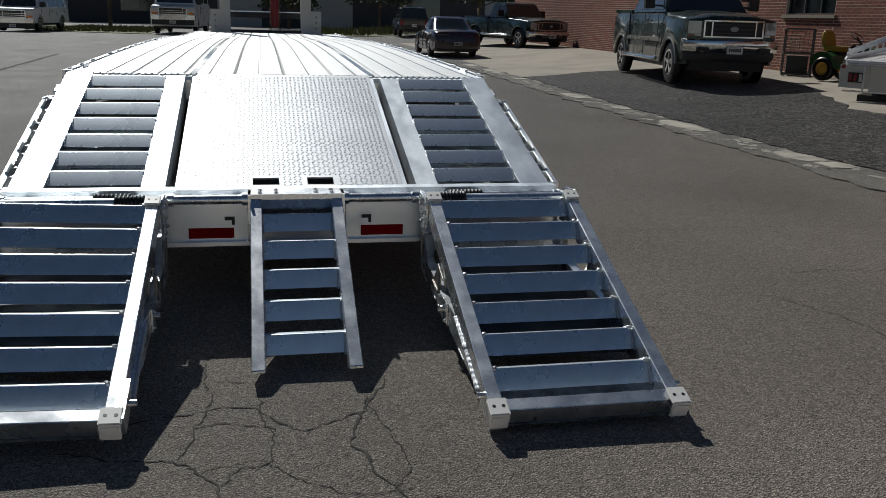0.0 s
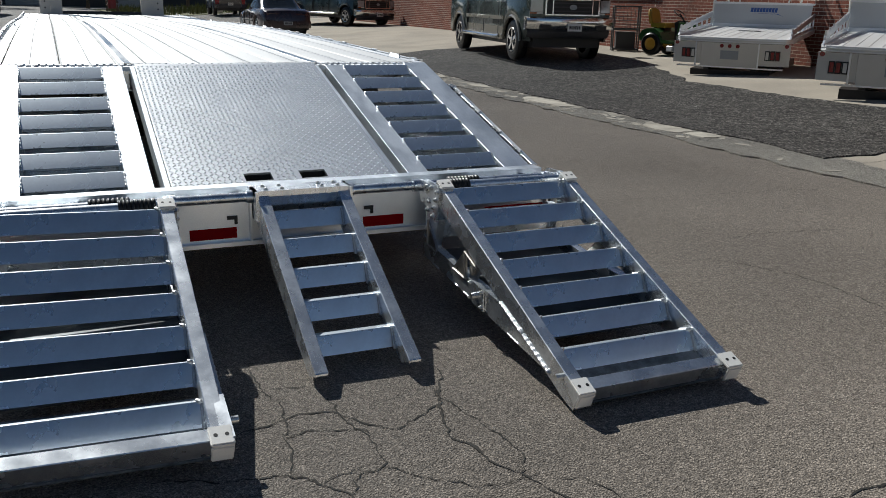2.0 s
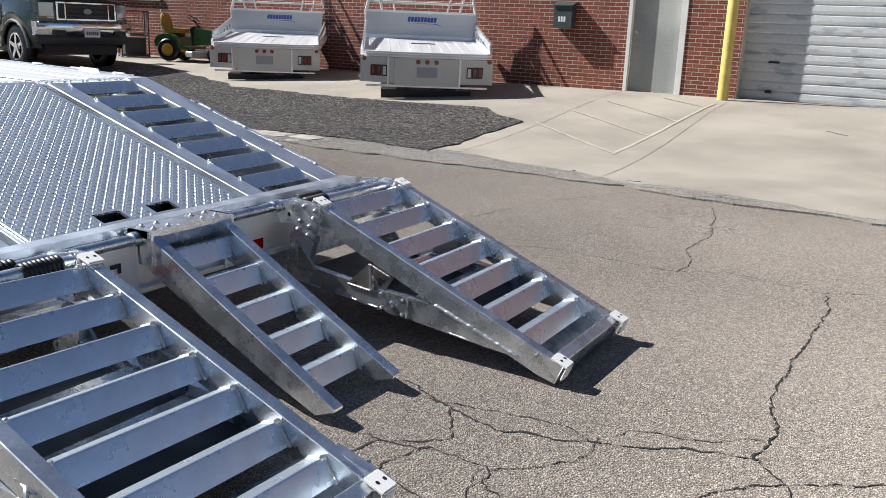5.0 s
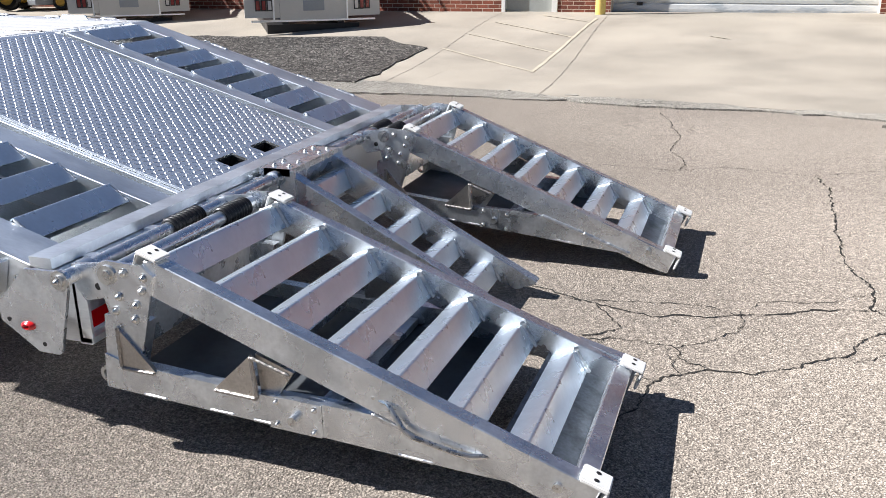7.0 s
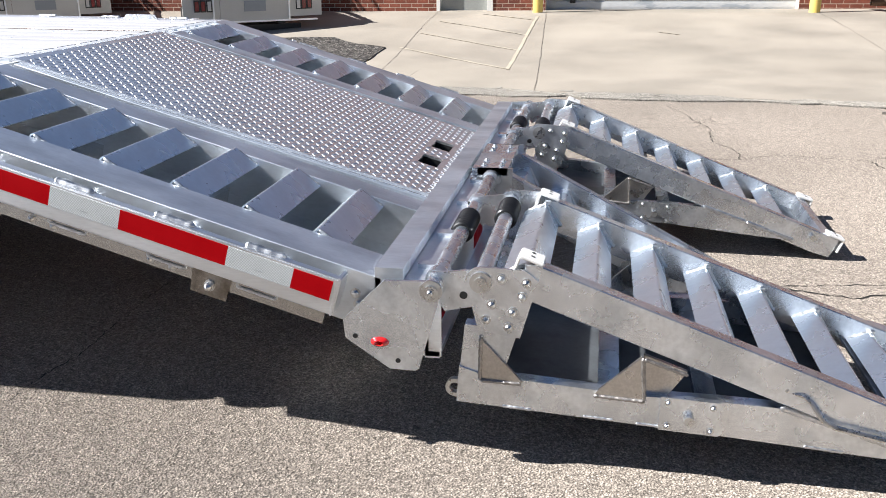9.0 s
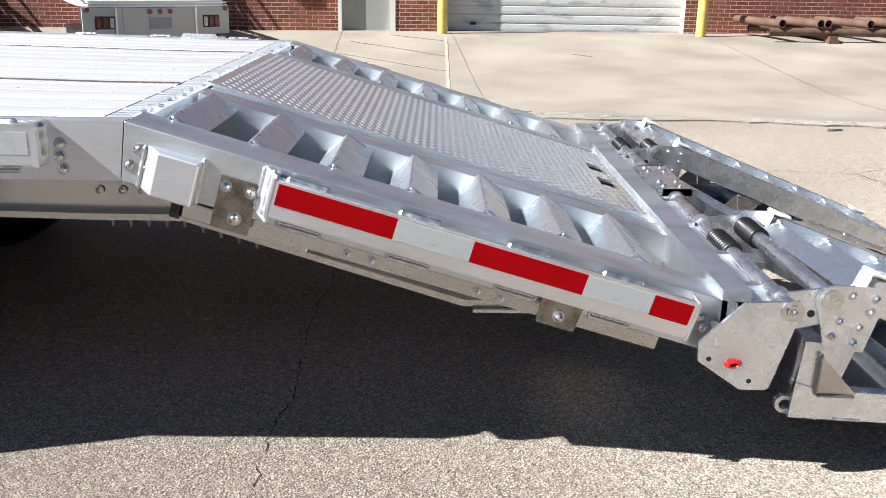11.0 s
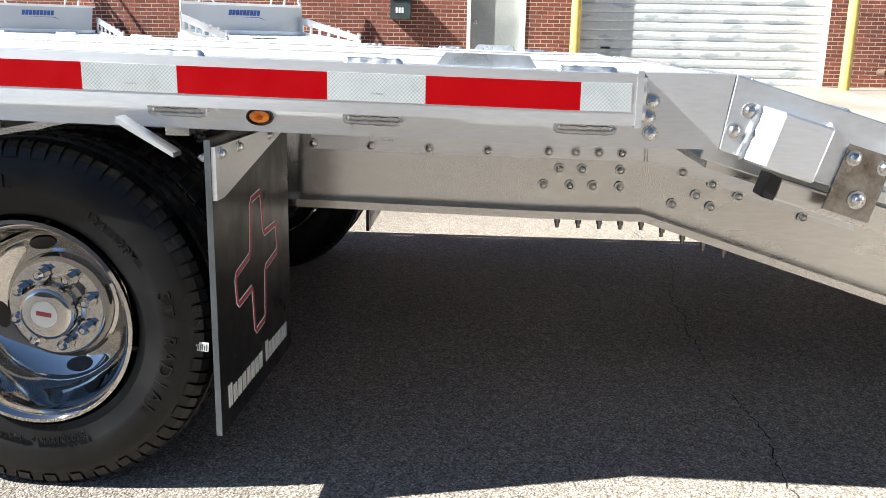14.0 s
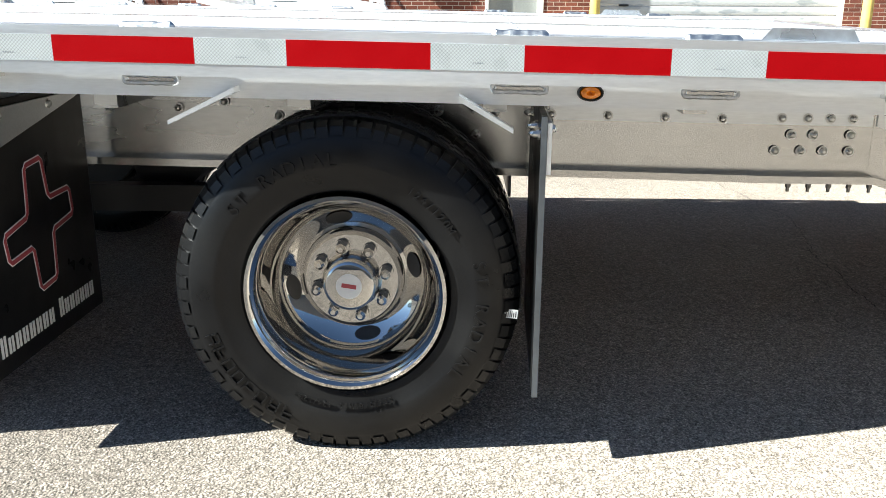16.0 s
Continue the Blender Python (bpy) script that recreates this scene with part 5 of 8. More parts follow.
def mud_flap(sx, y0):
    bm = B()
    prism(bm, [(-FLAP, 0.0), (FLAP, 0.0), (FLAP, 0.62), (-FLAP, 0.62)], -0.006, 0.006, "y")
    m = pose(sx * (1.48 - FLAP), y0 + 0.012, 0.235, 0, 0, -1.0 if sx < 0 else 1.0)
    f = part("mud_flap", bm, RUBBER, trailer, "black rubber mud flap with a red and white outlined emblem")
    f.matrix_basis = m
    # thin strips along both side edges, lighter than the flap
    for x in (-FLAP, FLAP):
        b2 = B()
        box(b2, x - 0.0015, x + 0.0015, -0.0062, 0.0062, 0.002, 0.618)
        part("flap_edge", b2, PANM, f, "thin strip along the flap's edge, lighter than the rubber")
    # emblem outline: a slanted, rounded double-armed cross
    ar = [(-0.034, 0.525), (0.030, 0.535), (0.042, 0.408), (0.128, 0.412), (0.134, 0.325), (0.046, 0.305), (0.040, 0.155), (-0.026, 0.145), (-0.036, 0.282), (-0.122, 0.268), (-0.130, 0.352), (-0.042, 0.378)]
    ar = [(x * 1.45, 0.145 + (z - 0.145) * 0.82) for x, z in ar]

    def outline(w, y, mat, name):
        b2 = B()
        loop = []
        for i, p in enumerate(ar):
            q0, q1 = ar[i - 1], ar[(i + 1) % len(ar)]
            for q in (q0, q1):
                d = math.hypot(q[0] - p[0], q[1] - p[1])
                loop.append((p[0] + (q[0] - p[0]) / d * 0.010, p[1] + (q[1] - p[1]) / d * 0.010))
        k = len(loop)
        rings = []
        for sg, yy in ((1, -0.006), (1, y), (-1, y), (-1, -0.006)):
            row = []
            for i in range(k):
                a, b = loop[i - 1], loop[(i + 1) % k]
                d = math.hypot(b[0] - a[0], b[1] - a[1])
                row.append(b2.verts.new((loop[i][0] + sg * w * (b[1] - a[1]) / d, yy, loop[i][1] - sg * w * (b[0] - a[0]) / d)))
            rings.append(row)
        for a, b in zip(rings, rings[1:]):
            for i in range(k):
                b2.faces.new((a[i], a[(i + 1) % k], b[(i + 1) % k], b[i]))
        bmesh.ops.recalc_face_normals(b2, faces=b2.faces)
        part(name, b2, mat, f)
    outline(0.0085, -0.0068, LOGOWHITE, "emblem_edge")
    outline(0.0052, -0.0080, LOGORED, "emblem")
    b2 = B()
    lettering(b2, 8, -0.275, 0.02, 0.045, 0.095, -0.009)
    lettering(b2, 7, 0.045, 0.275, 0.045, 0.095, -0.009)
    tagged(part("lettering", b2, LOGOWHITE, f, "row of pale lettering"), kind="stuff")
    bm = B()
    top = 0.84 - 0.235
    prism(bm, [(-FLAP, 0.50), (-FLAP, top), (FLAP, top), (0.26, 0.59), (-FLAP + 0.05, 0.50)], -0.016, -0.007, "y")
    part("flap_bracket", bm, MILL, f, "bent aluminium flap bracket")
    bm = B()
    for x in (-0.29, -0.16, 0.1):
        bolt(bm, (x, -0.016, 0.59), (0, -1, 0), 0.009)
        bolt(bm, (x, 0.007, 0.58), (0, 1, 0), 0.009, 0.016)
    part("bolt", bm, BOLT, f)
    if sx > 0:
        f.matrix_basis = m
    return f


for sx in (-1, 1):
    mud_flap(sx, 2.800)
    mud_flap(sx, 4.02)
    # curved wing stays ahead of and behind the wheel
    bm = B()
    for y0, y1 in ((3.58, 3.44), (2.99, 2.88)):
        pts = [(y1, 0.885), (y0, 0.815), (y0, 0.806), (y1, 0.874)] if y0 > 3.2 else [(y0, 0.88), (y1, 0.815), (y1, 0.806), (y0, 0.868)]
        prism(bm, pts, sx * 1.495, sx * 1.445)
    part("wheel_stay", bm, MILL, trailer, "short bent wheel stay plate", bevel=0.001)


def wheel(m, name="trailer_wheel"):
    """Tyre with tread blocks and a deep chrome dish, the axle along x; the dish opens to -x."""
    W, R = 0.126, 0.392
    bm = B()
    prof = [(W - 0.02, 0.232), (W, 0.255), (W + 0.006, 0.30), (W, 0.345), (W - 0.012, 0.364), (W - 0.03, R - 0.013), (0.058, R - 0.002), (0.055, R - 0.010), (0.048, R - 0.010), (0.045, R), (0.012, R + 0.001), (0.009, R - 0.009),
            (-0.009, R - 0.009), (-0.012, R + 0.001), (-0.045, R), (-0.048, R - 0.010), (-0.055, R - 0.010), (-0.058, R - 0.002), (-W + 0.03, R - 0.013), (-W + 0.012, 0.364), (-W, 0.345),
            (-W - 0.006, 0.30), (-W - 0.004, 0.285), (-W - 0.001, 0.28), (-W, 0.255), (-W + 0.008, 0.236), (-W + 0.02, 0.230)]
    spin(bm, prof, 72, "x")
    ty = part("tyre", bm, RUBBER, trailer, "new black radial tyre with raised sidewall lettering", smooth=True)
    ty.matrix_basis = m
    bm = B()
    for k in range(76):
        mm = pose(0, 0, 0, 360 * k / 76, 0, 0)
        h = 0.0115 if k % 2 else 0.0130
        for q in (-1, 1):
            prism(bm, [(q * (W - 0.050), R - 0.012), (q * (W - 0.050), R - 0.002), (q * (W - 0.028), R - 0.006), (q * (W - 0.012), R - 0.018), (q * (W - 0.003), R - 0.044 if k % 2 else R - 0.036), (q * (W - 0.018), R - 0.030)], -h, h, "y", mm)
    for k in range(64):
        mm = pose(0, 0, 0, 360 * (k + 0.5) / 64, 0, 0)
        box(bm, -0.043, -0.014, -0.014, 0.014, R - 0.006, R + 0.003, mm)
        box(bm, 0.014, 0.043, -0.014, 0.014, R - 0.006, R + 0.003, mm)
    tagged(part("tread_block", bm, RUBBER, ty), kind="stuff")
    bm = B()
    rimp = [(-W + 0.004, 0.222), (-W - 0.006, 0.226), (-W - 0.008, 0.218), (-W + 0.002, 0.210), (-W + 0.02, 0.203), (-W + 0.05, 0.198), (-0.03, 0.188), (0.005, 0.180), (0.028, 0.164),
            (0.045, 0.130), (0.042, 0.122), (0.014, 0.117), (0.006, 0.108), (0.006, 0.070), (0.0, 0.064), (-0.008, 0.062)]
    spin(bm, rimp, 64, "x")
    rim = part("rim", bm, CHROME, ty, "deep-dish polished chrome wheel", smooth=True)
    bm = B()
    for k in range(4):
        a = radians(70 + 90 * k)
        c, q = math.cos(a), math.sin(a)
        n_ = Vector((-0.894, -0.447 * c, -0.447 * q))
        t_ = Vector((0, -q, c))
        u_ = n_.cross(t_)
        o_ = Vector((0.0365, 0.147 * c, 0.147 * q)) + n_ * 0.003
        ring = [bm.verts.new(o_ + t_ * 0.032 * math.cos(w) + u_ * 0.017 * math.sin(w)) for w in [math.pi * v / 10 for v in range(20)]]
        bm.faces.new(ring)
    part("hand_hole", bm, BLACK, rim)
    bm = B()
    spin(bm, [(-0.008, 0.063), (-0.045, 0.061), (-0.052, 0.056), (-0.055, 0.048), (-0.056, 0.001)], 40, "x")
    cap = part("hub_cap", bm, CHROME, rim, "domed chrome hub cap", smooth=True)
    bm = B()
    spin(bm, [(-0.0565, 0.030), (-0.0575, 0.029), (-0.0575, 0.001)], 32, "x")
    part("cap_badge", bm, STICKER, rim, "round pale hub badge")
    bm = B()
    box(bm, -0.0584, -0.0575, -0.017, 0.017, -0.004, 0.006)
    part("badge_mark", bm, LOGORED, rim)
    for k in range(8):
        a = radians(22.5 + 45 * k)
        bm = B()
        p = Vector((0.004, 0.0835 * math.cos(a), 0.0835 * math.sin(a)))
        rod(bm, p, p + Vector((-0.008, 0, 0)), 0.017, 16)
        rod(bm, p + Vector((-0.008, 0, 0)), p + Vector((-0.030, 0, 0)), 0.0135, 6)
        rod(bm, p + Vector((-0.030, 0, 0)), p + Vector((-0.037, 0, 0)), 0.012, 12, 0.006)
        part("lug_nut", bm, CHROME, rim)
    # raised sidewall lettering
    bm = B()
    rnd = random.Random(5)

    def arc_word(a0, a1, n, r0, r1):
        for k in range(n):
            aa = a0 + (a1 - a0) * (k + 0.5) / n
            w = abs(a1 - a0) / n * 0.36 * (r0 + r1) / 2 * math.pi / 180
            mm = pose(0, 0, 0, aa, 0, 0)
            x = -W - 0.0075
            box(bm, x, x + 0.006, -w, -w + 0.004, r0, r1, mm)
            if k % 3:
                box(bm, x, x + 0.006, w - 0.004, w, r0, r1, mm)
            for zz in rnd.sample((r0, (r0 + r1) / 2, r1 - 0.004), 2):
                box(bm, x, x + 0.006, -w, w, zz, zz + 0.004, mm)
    arc_word(195, 245, 8, 0.305, 0.338)
    tagged(part("raised_lettering", bm, RUBBER, ty), kind="stuff")
    bm = B()
    for text, a, gap_, size, r in (("ST RADIAL", 68, 6.3, 0.042, 0.292), ("ST RADIAL", -59, 5.9, 0.042, 0.292), ("ST235/80R16", 150, 2.5, 0.019, 0.262), ("124/120M", 181, 2.4, 0.019, 0.262), ("124/120M", 24, 3.5, 0.026, 0.272)):
        for k, ch in enumerate(text):
            if ch == " ":
                continue
            cu = bpy.data.curves.new("letter", "FONT")
            cu.body, cu.size, cu.extrude, cu.align_x = ch, size, 0.0022, "CENTER"
            tmp = bpy.data.objects.new("letter", cu)
            me = bpy.data.meshes.new_from_object(tmp)
            bpy.data.objects.remove(tmp)
            aa = a + gap_ * k
            me.transform(Matrix.Translation((-W - 0.0068, 0, 0)) @ pose(0, 0, 0, aa, 0, 0) @ pose(0, 0, r, 90, 0, -90))
            bm.from_mesh(me)
    tagged(part("raised_lettering", bm, RUBBER, ty), kind="stuff")
    bm = B()
    box(bm, -0.1185, -0.1165, -0.010, 0.010, 0.350, 0.386, pose(0, 0, 0, 88, 0, 0))
    tag = part("paper_tag", bm, STICKER, ty, "white paper barcode tag")
    for k, v in enumerate((0.353, 0.357, 0.3605, 0.364, 0.3685, 0.372, 0.3765, 0.381)):
        bm = B()
        box(bm, -0.1189, -0.1184, -0.008, 0.006 if k % 3 else 0.003, v, v + 0.0016, pose(0, 0, 0, 88, 0, 0))
        part("tag_mark", bm, INK, ty)
    return ty


WHEEL_Z = 0.389 + lift(-1.1, 3.24)
src = wheel(pose(-1.285, 3.24, WHEEL_Z, 8, 0, 0))


def again(ob, m):
    """A part with its sub-parts, once more at m."""
    made = {}
    for o in (ob, *ob.children_recursive):
        made[o] = o.copy()
        scene.collection.objects.link(made[o])
        made[o].parent = made.get(o.parent, o.parent)
    made[ob].matrix_basis = m
    return made[ob]


for y in (3.24, 4.62):
    for x, r in ((-1.285, 0), (-0.985, 180), (0.985, 0), (1.285, 180)):
        if (x, y) != (-1.285, 3.24):
            again(src, pose(x, y, 0.389 + lift(x * NARROW, y), 35 if y > 4 else 8, 0, r))
bm = B()
for y in (3.24, 4.62):
    rod(bm, (-1.25, y, 0.45), (1.25, y, 0.43), 0.06, 16)
    for s in (-1, 1):
        rod(bm, (s * 0.86, y, 0.437), (s * 0.80, y, 0.437), 0.17, 24)
        box(bm, s * 0.66, s * 0.74, y - 0.22, y + 0.25, 0.46, 0.52)
part("axle", bm, BLACK, trailer, "black steel axle with brake drums")
# dark belly with air tank and frame rails between the wheels
bm = B()
rod(bm, (-0.5, 3.9, 0.62), (0.5, 3.9, 0.62), 0.12, 20)
box(bm, -0.62, -0.56, 3.15, 5.2, 0.46, 0.54)
box(bm, 0.56, 0.62, 3.15, 5.2, 0.46, 0.54)
part("suspension_beam", bm, BLACK, trailer)



def bow_frame():
    """The empty frame is bowed upwards along its length, as unloaded trailer beds are."""
    def rise(y):
        return 0.045 * math.sin(math.pi * min(max((y - 2.1) / 8.0, 0), 1))
    loose = ("tyre", "mud_flap", "axle", "suspension_beam", "loading_ramp", "middle_ramp")
    done = set()
    for ob in trailer.children_recursive:
        up = ob
        while up.parent is not trailer:
            up = up.parent
        if ob.type != "MESH" or up.name.split(".")[0] in loose or ob.data in done or max(v.co.y for v in ob.data.vertices) < 2.1:
            continue
        if ob.matrix_basis.to_3x3() != Matrix.Identity(3):
            continue
        done.add(ob.data)
        bm = B()
        bm.from_mesh(ob.data)
        ys = [v.co.y for v in bm.verts]
        if max(ys) - min(ys) > 1.5:
            for k in range(17):
                bmesh.ops.bisect_plane(bm, geom=bm.verts[:] + bm.edges[:] + bm.faces[:], plane_co=(0, 2.1 + 0.5 * k, 0), plane_no=(0, 1, 0))
        for v in bm.verts:
            v.co.z += rise(v.co.y)
        bm.to_mesh(ob.data)


bow_frame()

# gooseneck uprights and the jack at the front of the deck
for x0, x1, q0, q1 in ((-0.981, -0.772, -1.17, -0.983), (0.687, 0.896, 0.898, 1.11)):
    bm = B()
    box(bm, x0, x1, DECK_END - 0.05, DECK_END + 0.12, DECK_Z, DECK_Z + 2.4)
    post = part("neck_upright", bm, CREAM, trailer, "pale upright post at the front of the deck", bevel=0.01)
    bm = B()
    box(bm, q0, q1, DECK_END - 0.05, DECK_END + 0.02, DECK_Z, DECK_Z + 0.40)
    part("stake_plate", bm, CREAM, post, bevel=0.008)
    bm = B()
    for k in range(3):
        rod(bm, ((q0 + q1) / 2, DECK_END - 0.05, DECK_Z + 0.1 + 0.1 * k), ((q0 + q1) / 2, DECK_END - 0.055, DECK_Z + 0.1 + 0.1 * k), 0.015, 10)
    part("hole", bm, BLACK, post)
bm = B()
box(bm, -0.772, 0.687, DECK_END + 0.3, DECK_END + 0.42, DECK_Z + 0.26, DECK_Z + 0.36)
part("neck_bar", bm, BLACK, trailer, bevel=0.01)
bm = B()
box(bm, -0.772, 0.687, DECK_END + 0.28, DECK_END + 0.40, DECK_Z + 0.362, DECK_Z + 0.38)
part("neck_flange", bm, MILL, trailer)
bm = B()
box(bm, -0.98, 0.896, DECK_END + 0.0, DECK_END + 0.10, DECK_Z - 0.02, DECK_Z + 0.05)
part("neck_sill", bm, SHEDWALL, trailer)
bm = B()
rod(bm, (0.145, DECK_END + 0.1, DECK_Z + 0.1), (0.145, DECK_END + 0.1, DECK_Z + 0.75), 0.085, 14)
part("jack", bm, JACKRED, trailer, "red painted jack", smooth=True)
for x in (0.05, 0.24):
    bm = B()
    for k in range(9):
        z = DECK_Z + 0.08 + 0.065 * k
        spin(bm, [(-0.012, 0.018), (0, 0.028), (0.012, 0.018), (0, 0.010), (-0.012, 0.018)], 8, "x" if k % 2 else "y", pose(x, DECK_END + 0.02, z))
    tagged(part("safety_chain", bm, RUST, trailer, "hanging rusty safety chain"), kind="stuff")

# ---- the building ----
WX = 12.43
BASE = lift(WX, 1.0) - 0.02
OPEN = {"roller": (-3.22, 0.93, 3.3), "door": (1.85, 2.85, 2.13)}
WALL_Y0, WALL_Y1, WALL_H = -16.0, 40.0, 6.2
wins = ((14.3, 16.2), (22.8, 24.6))
bm = B()
spans = [(WALL_Y0, OPEN["roller"][0], BASE - 0.3, WALL_H), (OPEN["roller"][0], OPEN["roller"][1], BASE + OPEN["roller"][2], WALL_H), (OPEN["roller"][1], OPEN["door"][0], BASE - 0.3, WALL_H),
         (OPEN["door"][0], OPEN["door"][1], BASE + OPEN["door"][2], WALL_H), (OPEN["door"][1], wins[0][0], BASE - 0.3, WALL_H)]
for a, b in wins:
    spans += [(a, b, BASE - 0.3, BASE + 1.35), (a, b, BASE + 2.5, WALL_H)]
spans += [(wins[0][1], wins[1][0], BASE - 0.3, WALL_H), (wins[1][1], WALL_Y1, BASE - 0.3, WALL_H)]
for y0, y1, z0, z1 in spans:
    box(bm, WX + 0.006, WX + 0.42, y0, y1, z0, z1)
box(bm, WX + 0.25, WX + 9.0, WALL_Y1 - 0.3, WALL_Y1, BASE - 0.3, WALL_H)
box(bm, WX + 0.25, WX + 9.0, WALL_Y0, WALL_Y0 + 0.3, BASE - 0.3, WALL_H)
wall = tagged(part("wall_east", bm, MORTAR), "long red brick workshop wall with pale mortar joints", "wall", kind="structure")
bm = B()
box(bm, WX - 0.03, WX + 9.0, WALL_Y0 - 0.03, WALL_Y1 + 0.03, WALL_H, WALL_H + 0.12)
tagged(part("roof", bm, SHEDWALL), "flat dark parapet roof of the brick workshop", "roof", kind="structure")

bm = B()
box(bm, WX + 0.10, WX + 0.14, OPEN["door"][0] + 0.05, OPEN["door"][1] - 0.05, BASE - 0.02, BASE + 2.08)
d1 = tagged(part("door_1", bm, DOORGREY, bevel=0.004), "closed grey-green painted steel service door", "door", kind="structure")
bm = B()
for y0, y1 in ((OPEN["door"][0], OPEN["door"][0] + 0.10), (OPEN["door"][1] - 0.06, OPEN["door"][1])):
    box(bm, WX - 0.012, WX + 0.16, y0, y1, BASE - 0.02, BASE + 2.13)
box(bm, WX - 0.012, WX + 0.16, OPEN["door"][0] + 0.10, OPEN["door"][1] - 0.06, BASE + 2.08, BASE + 2.13)
part("door_frame", bm, DOORTRIM, d1, "pale painted door frame", bevel=0.004)
bm = B()
bolt(bm, (WX + 0.10, OPEN["door"][1] - 0.14, BASE + 1.02), (-1, 0, 0), 0.03, 0.05)
part("door_knob", bm, BOLT, d1)
bm = B()
box(bm, WX + 0.0, WX + 0.2, OPEN["door"][0], OPEN["door"][1], BASE - 0.06, BASE - 0.021)
part("threshold", bm, CRACKM, d1)
# roller door made of slats
d2 = tagged(new("door_2"), "large white roller door with scuffed grey blotches", "door", kind="structure")
y0, y1 = OPEN["roller"][0], OPEN["roller"][1]
for k in range(22):
    bm = B()
    prism(bm, [(0.0, 0.0), (-0.008, 0.006), (-0.012, 0.05), (-0.008, 0.125), (0.0, 0.135), (0.004, 0.15), (0.02, 0.15), (0.02, 0.0)], y0, y1, "y", pose(WX + 0.27, 0, BASE + 0.03 + 0.152 * k))
    part("slat", bm, ROLLER, d2)
bm = B()
box(bm, WX + 0.24, WX + 0.31, y0, y1, BASE - 0.04, BASE + 0.028)
part("bottom_seal", bm, BLACK, d2)
bm = B()
box(bm, WX + 0.235, WX + 0.26, 0.36, 0.53, BASE + 0.62, BASE + 0.65)
box(bm, WX + 0.235, WX + 0.26, 0.43, 0.53, BASE + 0.14, BASE + 0.19)
part("door_pull", bm, BLACK, d2)
for i, (a, b) in enumerate(wins):
    w = tagged(new("window_%d" % (i + 1)), "dark steel-framed shop window in the brick wall", "window", kind="structure")
    bm = B()
    box(bm, WX + 0.12, WX + 0.13, a, b, BASE + 1.35, BASE + 2.5)
    part("pane", bm, GLASS, w)
    bm = B()
    for k in range(4):
        y = a + (b - a) * k / 3
        box(bm, WX + 0.08, WX + 0.15, y - 0.02, y + 0.02, BASE + 1.35, BASE + 2.5)
    for z in (1.36, 1.9, 2.48):
        box(bm, WX + 0.085, WX + 0.145, a, b, BASE + z - 0.02, BASE + z + 0.02)
    part("window_frame", bm, SHEDWALL, w)
    bm = B()
    box(bm, WX - 0.05, WX + 0.2, a - 0.08, b + 0.08, BASE + 1.27, BASE + 1.345)
    part("window_sill", bm, CONCRETE, w)


def bollard(y, x=11.97, r=0.085):
    z = lift(x, y)
    bm = B()
    spin(bm, [(-0.05, 0.001), (-0.05, r), (1.62, r), (1.67, r * 0.85), (1.70, r * 0.4), (1.705, 0.001)], 24, "z")
    ob = part("bollard", bm, YELLOW, smooth=True)
    ob.location = (x, y, z + 0.01)
    return tagged(ob, "yellow-painted steel pipe bollard beside the roller door", "bollard", "bollards at the roller door")


bollard(1.03)
bollard(-3.33, 11.75)
# letter box
bm = B()
prism(bm, [(-0.20, 0.0), (-0.20, 0.36), (-0.02, 0.42), (0.0, 0.42), (0.0, 0.0)], -0.17, 0.17, "y")
mb = tagged(part("mailbox", bm, MAILBOXM, bevel=0.008), "dark green metal wall mailbox on the bricks", "mailbox")
mb.location = (WX + 0.001, 3.98, BASE + 1.04)
bm = B()
prism(bm, [(-0.23, 0.37), (-0.23, 0.38), (-0.02, 0.45), (0.0, 0.45), (0.0, 0.43)], -0.19, 0.19, "y")
part("lid", bm, MAILBOXM, mb)
bm = B()
for k in range(3):
    box(bm, -0.204, -0.200, 0.045 - k * 0.05, 0.08 - k * 0.05, 0.10, 0.19)
part("number_plate", bm, STICKER, mb, "three pale number tiles")
bm = B()
box(bm, -0.206, -0.200, -0.13, 0.13, 0.30, 0.315)
part("slot", bm, BLACK, mb)


def pipe_pile():
    rnd = random.Random(4)

    def pipe(p, q, r, label):
        p, q = Vector(p), Vector(q)
        d = (q - p).length
        bm = B()
        spin(bm, [(0, r * 0.82), (0, r), (d, r), (d, r * 0.82), (0, r * 0.82)], 14, "z")
        o = tagged(part("pipe", bm, RUST, smooth=True), label, "pipe", "rusty pipes by the wall")
        o.matrix_world = Matrix.Translation(p) @ (q - p).to_track_quat("Z", "Y").to_matrix().to_4x4()
    zb = lift(11.3, -6)
    for x in (11.0, 11.95):
        pipe((x, -4.2, zb + 0.155), (x, -12.7, zb + 0.155), 0.06, "long rusty steel pipe lying on low stands")
    for k, y in enumerate((-4.35, -4.95, -5.10, -5.75, -6.45, -6.60, -7.3, -8.1)):
        pipe((10.92, y + rnd.uniform(-0.05, 0.05), zb + 0.28 + 0.002 * k), (12.25, y + 0.28, zb + 0.285 + 0.002 * k), 0.065, "short rusty steel pipe lying across the pile")
    for y in (-5.2, -8.4, -11.5):
        bm = B()
        box(bm, 10.85, 12.1, y - 0.06, y + 0.06, 0.045, 0.095)
        for x in (10.92, 12.0):
            box(bm, x - 0.09, x + 0.09, y - 0.08, y + 0.08, -0.06, 0.045)
        o = tagged(part("pipe_stand", bm, RUST, bevel=0.004), "low rusty steel stand under the pipes", "stand")
        o.location.z = zb


pipe_pile()

